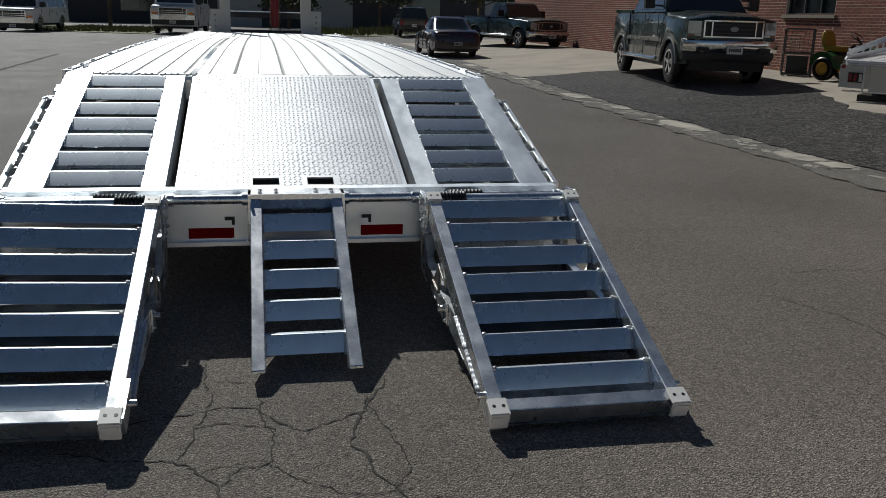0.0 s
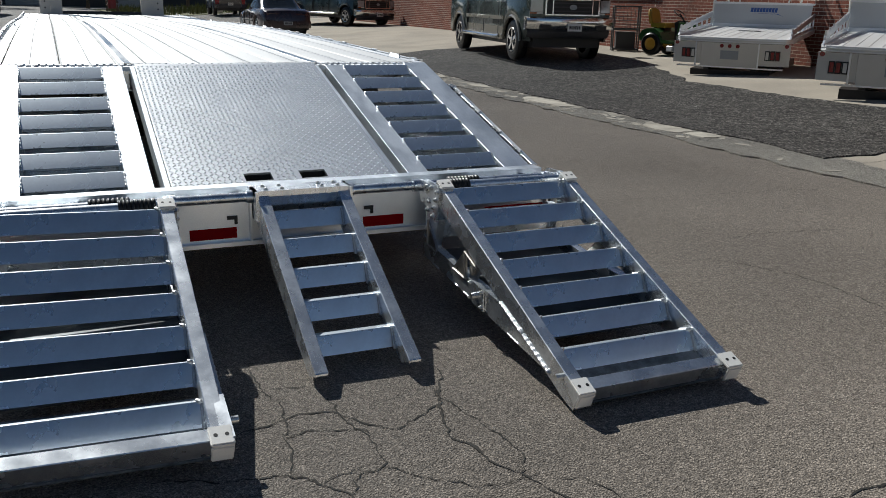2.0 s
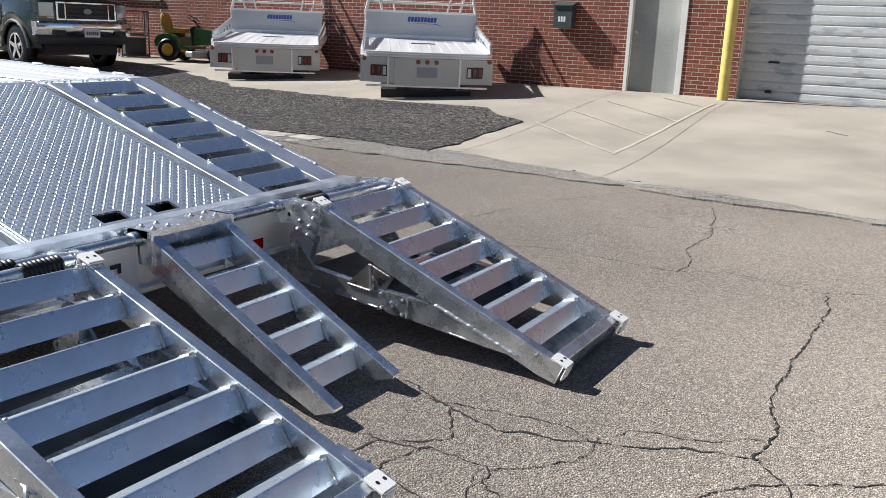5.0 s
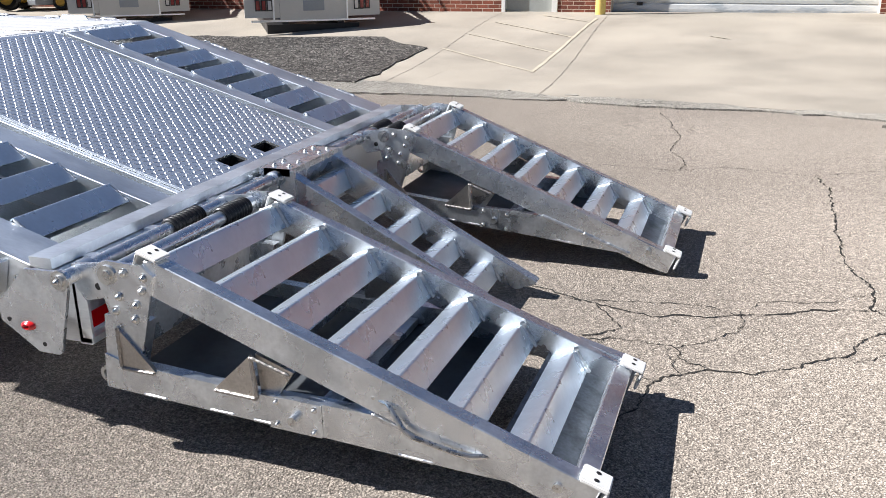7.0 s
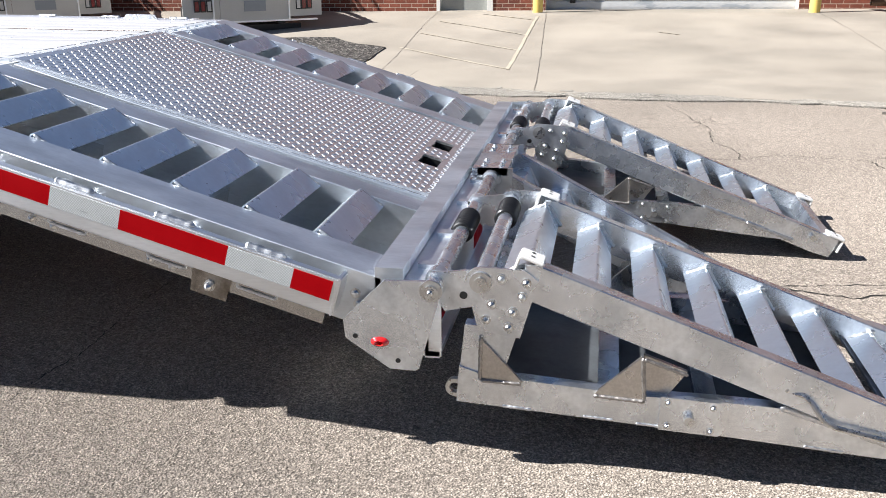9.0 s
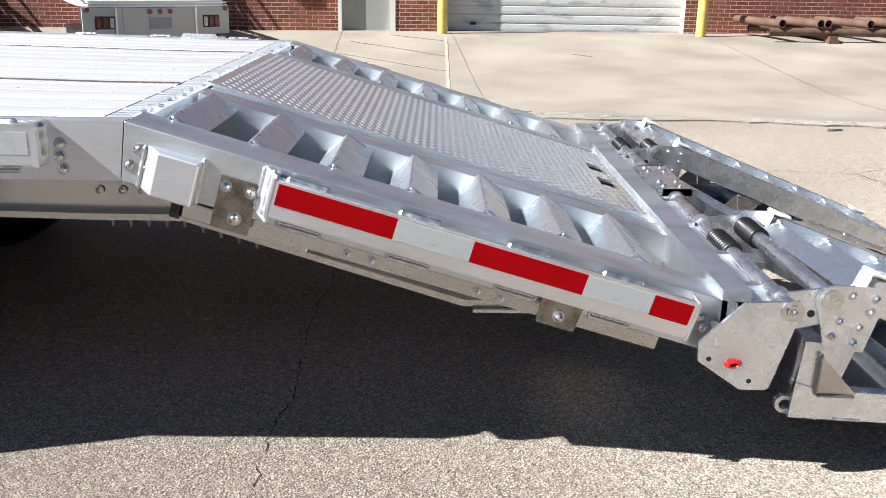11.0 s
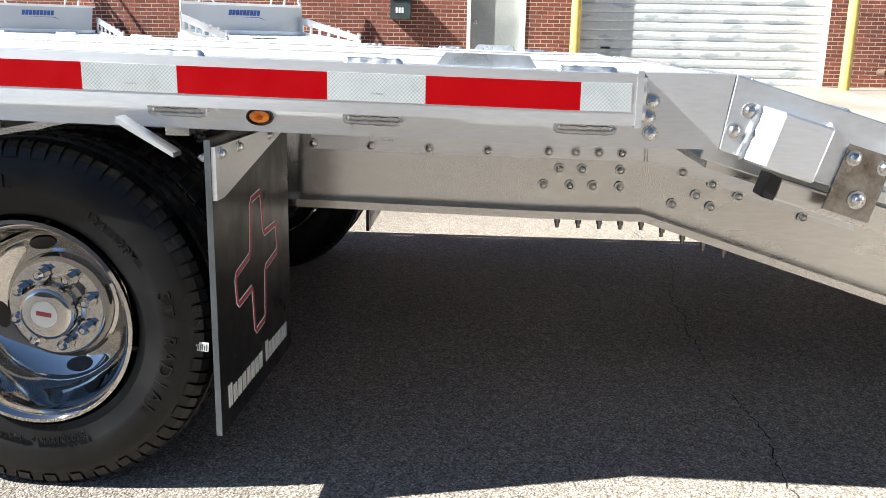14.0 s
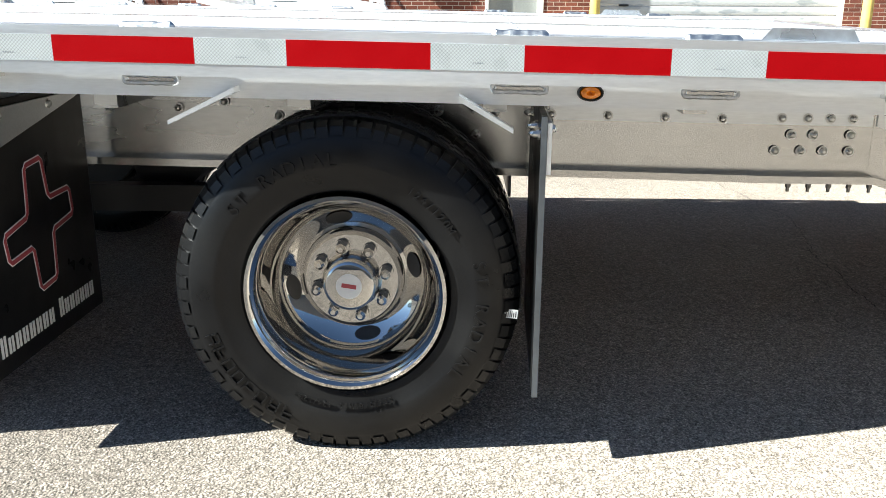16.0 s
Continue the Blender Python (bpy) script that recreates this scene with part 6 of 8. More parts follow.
# added wall, never in view: cuts western sky light, darkens reflections in the metal
bm = B()
box(bm, -18.4, -18.0, -26, 16, -0.4, 7.0)
tagged(part("wall_west", bm, GREYWALL), "plain grey wall added out of view to cut sky light from the west", "wall", kind="structure")

# ---- vehicles ----


def arch(cy, r, z0, n=8):
    """Outline points of a wheel arch in the sill, from rear to front."""
    out = []
    for k in range(n + 1):
        a = math.pi * k / n
        out.append((cy + r * math.cos(a), max(z0, 0.38 + r * math.sin(a))))
    return out


def car_wheel(r, w, spokes, parent, x, y, side, rimcol):
    bm = B()
    spin(bm, [(-w / 2, r * 0.62), (-w / 2 - 0.01, r * 0.8), (-w / 2 + 0.02, r * 0.97), (-w * 0.3, r), (w * 0.3, r), (w / 2 - 0.02, r * 0.97), (w / 2, r * 0.8), (w / 2, r * 0.62)], 32, "x")
    t = part("wheel", bm, RUBBER, parent, smooth=True)
    t.location = (x, y, r)
    t.rotation_euler = (0, 0, 0 if side < 0 else math.pi)
    bm = B()
    spin(bm, [(-w / 2 + 0.005, r * 0.63), (-w / 2 - 0.008, r * 0.60), (-w / 2 + 0.03, r * 0.54), (-w / 2 + 0.07, r * 0.5), (-w / 2 + 0.09, 0.001)], 28, "x")
    part("rim", bm, BLACK, t, smooth=True)
    bm = B()
    for k in range(spokes):
        box(bm, -w / 2 - 0.004, -w / 2 + 0.03, -0.035, 0.035, 0.03, r * 0.58, pose(0, 0, 0, 360 * k / spokes, 0, 0))
    spin(bm, [(-w / 2 - 0.01, 0.001), (-w / 2 - 0.012, 0.07), (-w / 2 + 0.03, 0.09)], 16, "x")
    spin(bm, [(-w / 2 - 0.006, r * 0.56), (-w / 2 - 0.009, r * 0.62), (-w / 2, r * 0.63)], 28, "x")
    part("rim_face", bm, rimcol, t)


DULLAMBER = material("dull_amber_lens", (0.30, 0.075, 0.02), 0.2, 0, 0.1, 60, 200, 0.1, coat=0.5)
HEADLENS = material("headlight_lens", (0.36, 0.37, 0.38), 0.08, 0.4, 0.2, 20, 90, 0.1, coat=0.9)


def pickup_front(ob, paint, f, W, hood, cowl, belt):
    """Crowned hood, curved nose with grille and lamps, and a rolled chrome bumper."""
    hw = W / 2

    def nose(x):
        return f + 0.13 * abs(x / hw) ** 3

    def grid(name, rows, mat, label=""):
        bm = B()
        vs = [[bm.verts.new(p) for p in row] for row in rows]
        for a, b in zip(vs, vs[1:]):
            for k in range(len(a) - 1):
                bm.faces.new((a[k], a[k + 1], b[k + 1], b[k]))
        return part(name, bm, mat, ob, label, smooth=True)

    def plate(name, x0, x1, z0, z1, proud, mat, owner, label="", deep=0.05):
        bm = B()
        xs = [x0 + (x1 - x0) * k / 8 for k in range(9)]
        prism(bm, [(x, nose(x) - proud) for x in xs] + [(x, nose(x) + deep) for x in reversed(xs)], z0, z1, "z")
        return part(name, bm, mat, owner, label)
    us = [-1 + k / 8 for k in range(17)]
    rows = []
    for dy, z, drop in ((0.03, hood - 0.17, 0.04), (0.0, hood - 0.13, 0.05), (0.02, hood - 0.085, 0.06), (0.10, hood - 0.05, 0.075), (0.4, hood - 0.02, 0.10), (0.8, hood + 0.01, 0.11), (cowl - f + 0.06, belt + 0.02, 0.07)):
        row = []
        for u in us:
            x = u * hw * 0.93
            y = f + dy + (0.13 * abs(u) ** 3 if dy < 0.9 else 0.0)
            bulge = 0.022 if abs(u) < 0.55 else 0.0
            row.append((x, y, z - drop * abs(u) ** 3.5 + bulge))
        row = [(row[0][0], row[0][1], hood - 0.35)] + row + [(row[-1][0], row[-1][1], hood - 0.35)]
        rows.append(row)
    grid("hood", rows, paint)
    plate("nose_panel", -hw * 0.93, hw * 0.93, hood - 0.52, hood - 0.155, -0.005, paint, ob)
    g = plate("grille", -W * 0.30, W * 0.30, hood - 0.46, hood - 0.16, 0.012, BLACK, ob)
    for z0, z1 in ((hood - 0.470, hood - 0.444), (hood - 0.168, hood - 0.142)):
        plate("grille_rim", -W * 0.315, W * 0.315, z0, z1, 0.04, BRIGHT, g, "chrome grille surround")
    for sx in (-1, 1):
        plate("grille_rim", sx * W * 0.298, sx * W * 0.315, hood - 0.44, hood - 0.175, 0.04, BRIGHT, g, "chrome grille surround")
        plate("grille_rim", sx * W * 0.222, sx * W * 0.235, hood - 0.44, hood - 0.175, 0.034, BRIGHT, g, "chrome grille surround")
    for z in (hood - 0.385, hood - 0.305, hood - 0.225):
        plate("grille_bar", -W * 0.222, W * 0.222, z - 0.012, z + 0.012, 0.026, SHEDWALL, g)
    bm = B()
    rod(bm, (0, f - 0.03, hood - 0.305), (0, f - 0.045, hood - 0.305), 0.05, 20)
    for v in bm.verts:
        v.co.x *= 1.6
    part("emblem", bm, GREYPLATE, g)
    for sx in (-1, 1):
        plate("headlight", sx * W * 0.335, sx * W * 0.462, hood - 0.405, hood - 0.165, 0.014, HEADLENS, ob)
        plate("turn_signal", sx * W * 0.40, sx * W * 0.462, hood - 0.445, hood - 0.415, 0.016, DULLAMBER, ob)
        plate("marker_strip", sx * W * 0.335, sx * W * 0.395, hood - 0.445, hood - 0.415, 0.015, CLEARLENS, ob)
    prof = [(-0.02, hood - 0.50), (0.09, hood - 0.505), (0.135, hood - 0.53), (0.145, hood - 0.57), (0.14, hood - 0.64), (0.125, hood - 0.70), (0.10, hood - 0.74), (0.0, hood - 0.76)]
    rows = []
    for q, z in prof:
        rows.append([(u * hw * 1.0, f + 0.22 * abs(u) ** 3 - q, z) for u in us])
    rows = [[(-hw * 0.985, f + 0.30, p[0][2])] + p + [(hw * 0.985, f + 0.30, p[0][2])] for p in rows]
    grid("front_bumper", rows, BRIGHT, "rolled chrome front bumper")
    rows = []
    for q, z in ((0.06, hood - 0.75), (0.085, hood - 0.79), (0.07, hood - 0.86), (0.0, hood - 0.92)):
        rows.append([(u * hw * 0.96, f + 0.02 + 0.20 * abs(u) ** 3 - q, z) for u in us])
    grid("air_dam", rows, SHEDWALL, "dark lower valance")
    for sx in (-1, 1):
        bm = B()
        box(bm, sx * W * 0.26, sx * W * 0.38, f - 0.127, f + 0.03, hood - 0.735, hood - 0.66)
        part("fog_pocket", bm, BLACK, ob, bevel=0.01)


def pickup_body(ob, paint, f, b, W, wf, wr, r, hood, belt, sill, cab):
    """Outer skin of a pickup: rounded fenders, doors and bed, lofted from front to rear, with cut wheel arches."""
    hw, ra = W / 2, r * 1.26
    key = [(f + 0.20, 0.90, hood - 0.13), (f + 0.36, 0.96, hood - 0.09), (f + 0.75, 0.985, hood - 0.055), (wf + 0.45, 0.985, hood - 0.03), (cab[0] - 0.05, 0.965, belt - 0.01), (cab[0] + 0.3, 0.965, belt),
           (cab[3] + 0.02, 0.965, belt), (cab[3] + 0.10, 0.985, belt + 0.02), (b - 0.12, 0.985, belt + 0.02), (b, 0.96, belt - 0.01)]

    def at(y, k):
        for p, q in zip(key, key[1:]):
            if p[0] <= y <= q[0]:
                return p[k] + (q[k] - p[k]) * (y - p[0]) / (q[0] - p[0])
        return key[-1][k]
    ys = {round(p[0], 3) for p in key}
    for wy in (wf, wr):
        ys |= {round(wy + ra * math.sin(radians(a)), 3) for a in range(-90, 91, 15)}
    ys = sorted(y for y in ys if f + 0.2 <= y <= b)
    bm = B()
    rows = []
    for y in ys:
        w, top = hw * at(y, 1), at(y, 2)
        low, flare = sill, 0.0
        for wy in (wf, wr):
            d = abs(y - wy)
            if d < ra - 0.002:
                low = max(low, r * 0.95 + math.sqrt(ra * ra - d * d))
            flare = max(flare, 0.045 * max(0.0, 1 - max(0.0, d - ra * 0.75) / 0.22))
        h = top - low
        half = [(w * 0.95 + flare, low), (w * 0.99 + flare, low + h * 0.12), (w + flare * 0.75, low + h * 0.32), (w + flare * 0.2, low + h * 0.55), (w * 0.992, low + h * 0.74),
                (w * 0.975, low + h * 0.90), (w * 0.94, low + h * 0.975), (w * 0.86, top)]
        rows.append([[bm.verts.new((sx * x, y, z)) for x, z in half] for sx in (-1, 1)])
    for p, q in zip(rows, rows[1:]):
        for k in range(2):
            for i in range(7):
                bm.faces.new((p[k][i], p[k][i + 1], q[k][i + 1], q[k][i]))
        bm.faces.new((p[0][7], p[1][7], q[1][7], q[0][7]))
    last = rows[-1]
    for i in range(7):
        bm.faces.new((last[0][i], last[0][i + 1], last[1][i + 1], last[1][i]))
    part("body", bm, paint, ob, smooth=True).data.set_sharp_from_angle(angle=radians(50))


def vehicle(name, label, cat, m, paint, L, W, wb, r, hood, belt, roof, cab, bed=None, lower=None, rear_view=False, chrome=True, van=False):
    """A road vehicle that faces -y. cab: front of the glass at the belt and at the roof, rear at the roof and at the belt."""
    ob = thing(name, label, cat, m)
    f, b = -L / 2, L / 2
    wf = f + (0.165 * L if not van else 0.17 * L)
    wr = wf + wb
    sill = 0.42 if roof > 1.6 else 0.26
    bot = [(b - 0.02, sill + 0.1), (b - 0.05, sill)] + [p for p in arch(wr, r * 1.24, sill)] + [p for p in arch(wf, r * 1.24, sill)] + [(f + 0.06, sill), (f, sill + 0.12)]
    front = bool(bed)
    if front:
        bot[-2:] = [(f + 0.34, sill), (f + 0.32, sill + 0.12)]
    top = [(f, hood - 0.20), (f + 0.10, hood - 0.05), (f + 0.35, hood), (cab[0], belt), (b if van or bed else cab[3], belt + 0.01)]
    if front:
        top = [(f + 0.28, hood - 0.36), (f + 0.26, hood - 0.20), (f + 0.45, hood - 0.15), (cab[0] - 0.1, belt - 0.07), (cab[0] + 0.15, belt), (b, belt)]
    if not (van or bed):
        top += [(cab[3] + 0.25, belt - 0.01), (b - 0.22, belt - 0.05), (b - 0.04, belt - 0.10)]
    top += [(b, belt - 0.08)]
    if front:
        pickup_body(ob, paint, f, b, W, wf, wr, r, hood, belt, sill, cab)
    bm = B()
    prism(bm, bot + top, -W / 2 * (0.9 if front else 1), W / 2 * (0.9 if front else 1))
    for v in bm.verts:
        if v.co.z > hood - 0.12:
            v.co.x *= 0.955
        elif v.co.z < sill + 0.05:
            v.co.x *= 0.97
    body = part("inner_body" if front else "body", bm, BLACK if front else paint, ob, bevel=0.035 if front else 0.06, seg=2 if front else 3, smooth=True)
    body.data.set_sharp_from_angle(angle=radians(30))
    if lower:
        for sx in (-1, 1):
            bm = B()
            box(bm, sx * W / 2 * 0.93, sx * W / 2 * 0.992, wf + r * 1.45, wr - r * 1.45, sill - 0.02, sill + 0.26)
            part("lower_panel", bm, lower, ob, bevel=0.03, seg=2, smooth=True)
            bm = B()
            box(bm, sx * W / 2 * 0.95, sx * W / 2 * 1.008, wf + r * 1.4, wr - r * 1.4, sill + 0.40, sill + 0.48)
            part("side_moulding", bm, lower, ob, bevel=0.012, seg=2, smooth=True)
    # greenhouse
    hw, tw = W / 2 * 0.93, W / 2 * 0.76
    a0, a1, a2, a3 = cab
    bm = B()
    pts = [(a0, belt - 0.01, hw), (a1, roof - 0.05, tw), (a1 + 0.12, roof, tw * 0.93), (a2 - 0.12, roof, tw * 0.93), (a2, roof - 0.05, tw), (a3, belt - 0.01, hw)]
    lo = [bm.verts.new((-w, y, z)) for y, z, w in pts]
    hi = [bm.verts.new((w, y, z)) for y, z, w in pts]
    bm.faces.new(lo)
    bm.faces.new(hi[::-1])
    for i in range(len(pts)):
        j = (i + 1) % len(pts)
        bm.faces.new((lo[i], hi[i], hi[j], lo[j]))
    part("cabin", bm, paint, ob, bevel=0.05, seg=3, smooth=True)

    def quad(nm, corners, mat=GLASS):
        bm = B()
        n = (Vector(corners[1]) - Vector(corners[0])).cross(Vector(corners[2]) - Vector(corners[0])).normalized() * 0.008
        lo = [bm.verts.new(Vector(c) - n * 0.5) for c in corners]
        hi = [bm.verts.new(Vector(c) + n) for c in corners]
        bm.faces.new(hi)
        bm.faces.new(lo[::-1])
        for i in range(4):
            bm.faces.new((lo[i], lo[(i + 1) % 4], hi[(i + 1) % 4], hi[i]))
        part(nm, bm, mat, ob)
    s0, s1 = 0.06, 0.90

    def mixp(p, q, t):
        return tuple(p[i] + (q[i] - p[i]) * t for i in range(3))
    A, C = (-hw, a0, belt), (hw, a0, belt)
    D, E_ = (-tw, a1, roof - 0.05), (tw, a1, roof - 0.05)
    quad("windscreen", [mixp(mixp(A, C, 0.05), mixp(D, E_, 0.05), s0), mixp(mixp(A, C, 0.95), mixp(D, E_, 0.95), s0), mixp(mixp(A, C, 0.95), mixp(D, E_, 0.95), s1), mixp(mixp(A, C, 0.05), mixp(D, E_, 0.05), s1)])
    F_, G = (hw, a3, belt), (-hw, a3, belt)
    H_, I = (tw, a2, roof - 0.05), (-tw, a2, roof - 0.05)
    quad("rear_window", [mixp(mixp(F_, G, 0.06), mixp(H_, I, 0.06), s0), mixp(mixp(F_, G, 0.94), mixp(H_, I, 0.94), s0), mixp(mixp(F_, G, 0.94), mixp(H_, I, 0.94), s1), mixp(mixp(F_, G, 0.06), mixp(H_, I, 0.06), s1)])
    nwin = 3 if van else 2
    for sx in (-1, 1):
        for k in range(nwin):
            t0, t1 = 0.05 + k * 0.93 / nwin, 0.05 + (k + 1) * 0.93 / nwin - 0.05
            lo0, lo1 = mixp((sx * hw, a0, belt), (sx * hw, a3, belt), t0), mixp((sx * hw, a0, belt), (sx * hw, a3, belt), t1)
            hi0, hi1 = mixp((sx * tw, a1, roof - 0.05), (sx * tw, a2, roof - 0.05), t0), mixp((sx * tw, a1, roof - 0.05), (sx * tw, a2, roof - 0.05), t1)
            q = [mixp(lo0, hi0, 0.08), mixp(lo1, hi1, 0.08), mixp(lo1, hi1, 0.88), mixp(lo0, hi0, 0.88)]
            quad("side_window", q if sx > 0 else q[::-1])
        # door seams and handles
        for y in ([a0 + 0.25, (a0 + a3) / 2, a3 - 0.05] if not van else [a0 + 0.3, a0 + 1.4]):
            bm = B()
            box(bm, sx * W / 2 * 0.99, sx * W / 2 * 1.003, y - 0.006, y + 0.006, sill + 0.1, belt - 0.06)
            part("door_seam", bm, BLACK, ob)
        for y in (a0 + (a3 - a0) * 0.42, a0 + (a3 - a0) * 0.86):
            bm = B()
            box(bm, sx * W / 2 * 0.99, sx * W / 2 * 1.02, y - 0.09, y + 0.09, belt - 0.20, belt - 0.165)
            part("door_handle", bm, BLACK, ob)
        bm = B()
        if bed and roof > 1.9:
            prism(bm, [(sx * (W / 2 + 0.08), belt + 0.06), (sx * (W / 2 + 0.29), belt + 0.05), (sx * (W / 2 + 0.30), belt + 0.32), (sx * (W / 2 + 0.24), belt + 0.37), (sx * (W / 2 + 0.10), belt + 0.35)], a0 + 0.30, a0 + 0.42, "y")
            for z in (belt + 0.12, belt + 0.27):
                box(bm, sx * W / 2 * 0.90, sx * (W / 2 + 0.09), a0 + 0.33, a0 + 0.37, z - 0.02, z + 0.02)
        else:
            box(bm, sx * W / 2 * 0.94, sx * (W / 2 + 0.2), a0 + 0.28, a0 + 0.36, belt + 0.02, belt + (0.28 if roof > 1.7 else 0.15))
        part("mirror", bm, BLACK, ob, bevel=0.02)
        car_wheel(r, 0.24 if roof > 1.6 else 0.20, 5, ob, sx * (W / 2 - 0.13), wf, sx, BRIGHT)
        car_wheel(r, 0.24 if roof > 1.6 else 0.20, 5, ob, sx * (W / 2 - 0.13), wr, sx, BRIGHT)
        # flared wheel lips
        for wy in (wf, wr):
            bm = B()
            tube(bm, [(sx * (W / 2 + 0.005), wy + r * 1.27 * math.cos(q), max(sill, 0.38 + r * 1.27 * math.sin(q))) for q in [math.pi * k / 10 for k in range(11)]], 0.035, 6)
            part("wheel_lip", bm, lower or paint, ob, smooth=True)
    # dark under-body
    bm = B()
    box(bm, -W / 2 + 0.22, W / 2 - 0.22, f + 0.25, b - 0.2, sill - 0.12, sill + 0.3)
    part("underbody", bm, BLACK, ob)
    # front: grille, lamps, bumper, plate
    zt = hood - 0.50
    for sx in (-1, 1):
        bm = B()
        box(bm, sx * W * 0.36, sx * W * 0.475, b - 0.05, b + 0.015, belt - 0.42, belt - 0.12)
        part("tail_light", bm, DARKRED, ob, bevel=0.01)
    if front:
        pickup_front(ob, paint, f, W, hood, cab[0], belt)
    else:
        bm = B()
        box(bm, -W * 0.30, W * 0.30, f - 0.03, f + 0.03, hood - 0.46, hood - 0.14)
        g = part("grille", bm, BLACK, ob)
        bm = B()
        for z0, z1 in ((hood - 0.485, hood - 0.445), (hood - 0.155, hood - 0.115)):
            box(bm, -W * 0.32, W * 0.32, f - 0.055, f + 0.01, z0, z1)
        for sx in (-1, 1):
            box(bm, sx * W * 0.32, sx * W * 0.295, f - 0.05, f + 0.01, hood - 0.45, hood - 0.15)
            box(bm, sx * W * 0.235, sx * W * 0.225, f - 0.045, f + 0.0, hood - 0.45, hood - 0.15)
        for z in (hood - 0.37, hood - 0.28):
            box(bm, -W * 0.30, W * 0.30, f - 0.042, f - 0.02, z - 0.012, z + 0.012)
        part("grille_bars", bm, BRIGHT if chrome else BLACK, g, "chrome grille surround")
        for sx in (-1, 1):
            bm = B()
            box(bm, sx * W * 0.335, sx * W * 0.47, f - 0.02, f + 0.12, hood - 0.36, hood - 0.15)
            part("headlight", bm, CLEARLENS, ob, bevel=0.015)
            bm = B()
            box(bm, sx * W * 0.335, sx * W * 0.47, f - 0.022, f + 0.12, hood - 0.46, hood - 0.37)
            part("turn_signal", bm, AMBER if roof > 1.8 else CLEARLENS, ob, bevel=0.01)
        bm = B()
        zt = hood - 0.50
        prism(bm, [(-W * 0.5, f + 0.18), (-W * 0.49, f - 0.06), (-W * 0.3, f - 0.13), (W * 0.3, f - 0.13), (W * 0.49, f - 0.06), (W * 0.5, f + 0.18)], zt - 0.24, zt, "z")
        part("front_bumper", bm, BRIGHT if chrome else paint, ob, "chrome front bumper" if chrome else "", bevel=0.02, seg=2)
        if chrome:
            bm = B()
            prism(bm, [(-W * 0.47, f + 0.15), (-W * 0.47, f - 0.03), (-W * 0.3, f - 0.09), (W * 0.3, f - 0.09), (W * 0.47, f - 0.03), (W * 0.47, f + 0.15)], zt - 0.50, zt - 0.24, "z")
            part("air_dam", bm, BLACK, ob, bevel=0.02)
    bm = B()
    prism(bm, [(-W * 0.48, b - 0.1), (-W * 0.47, b + 0.08), (W * 0.47, b + 0.08), (W * 0.48, b - 0.1)], sill + 0.06, sill + 0.24, "z")
    part("rear_bumper", bm, BRIGHT if chrome else paint, ob, bevel=0.02)
    for y, d in ((f - 0.17, -1), (b + 0.09, 1)):
        z = (hood - 0.70 if front else zt - 0.36) if d < 0 else belt - 0.40
        if d > 0 and not rear_view:
            continue
        bm = B()
        box(bm, -0.155, 0.155, y, y + 0.012, z - 0.075, z + 0.075)
        pl = part("licence_plate", bm, STICKER, ob)
        bm = B()
        for k in range(6):
            box(bm, -0.12 + k * 0.042, -0.09 + k * 0.042, y - 0.003 if d < 0 else y + 0.012, y if d < 0 else y + 0.015, z - 0.035, z + 0.03)
        part("plate_mark", bm, INK, pl)
    if bed:
        bm = B()
        box(bm, -W / 2 * 0.86, W / 2 * 0.86, a3 + 0.12, b - 0.08, belt + 0.012, belt + 0.016)
        part("bed_floor", bm, BLACK, ob)
        for sx in (-1, 1):
            bm = B()
            box(bm, sx * W / 2 * 0.88, sx * W / 2 * 0.955, a3 + 0.05, b, belt - 0.02, belt + 0.05)
            part("bed_rail", bm, paint, ob, bevel=0.015)
            bm = B()
            box(bm, sx * W / 2 * 0.98, sx * W / 2 * 1.003, a3 + 0.03, a3 + 0.05, sill + 0.1, belt)
            part("bed_gap", bm, BLACK, ob)
            bm = B()
            tube(bm, [(sx * (W / 2 + 0.06), wf + 0.65, 0.48), (sx * (W / 2 + 0.10), wf + 0.75, 0.46), (sx * (W / 2 + 0.10), wr - 0.75, 0.46), (sx * (W / 2 + 0.06), wr - 0.65, 0.48)], 0.045, 10)
            part("step_bar", bm, BRIGHT, ob, "pale tubular step bar", smooth=True)
    return ob


def stand(x, y, heading):
    """A pose on the ground; heading in degrees turns a vehicle that faces -y."""
    return pose(x, y, lift(x, y) + 0.02, 0, 0, heading)


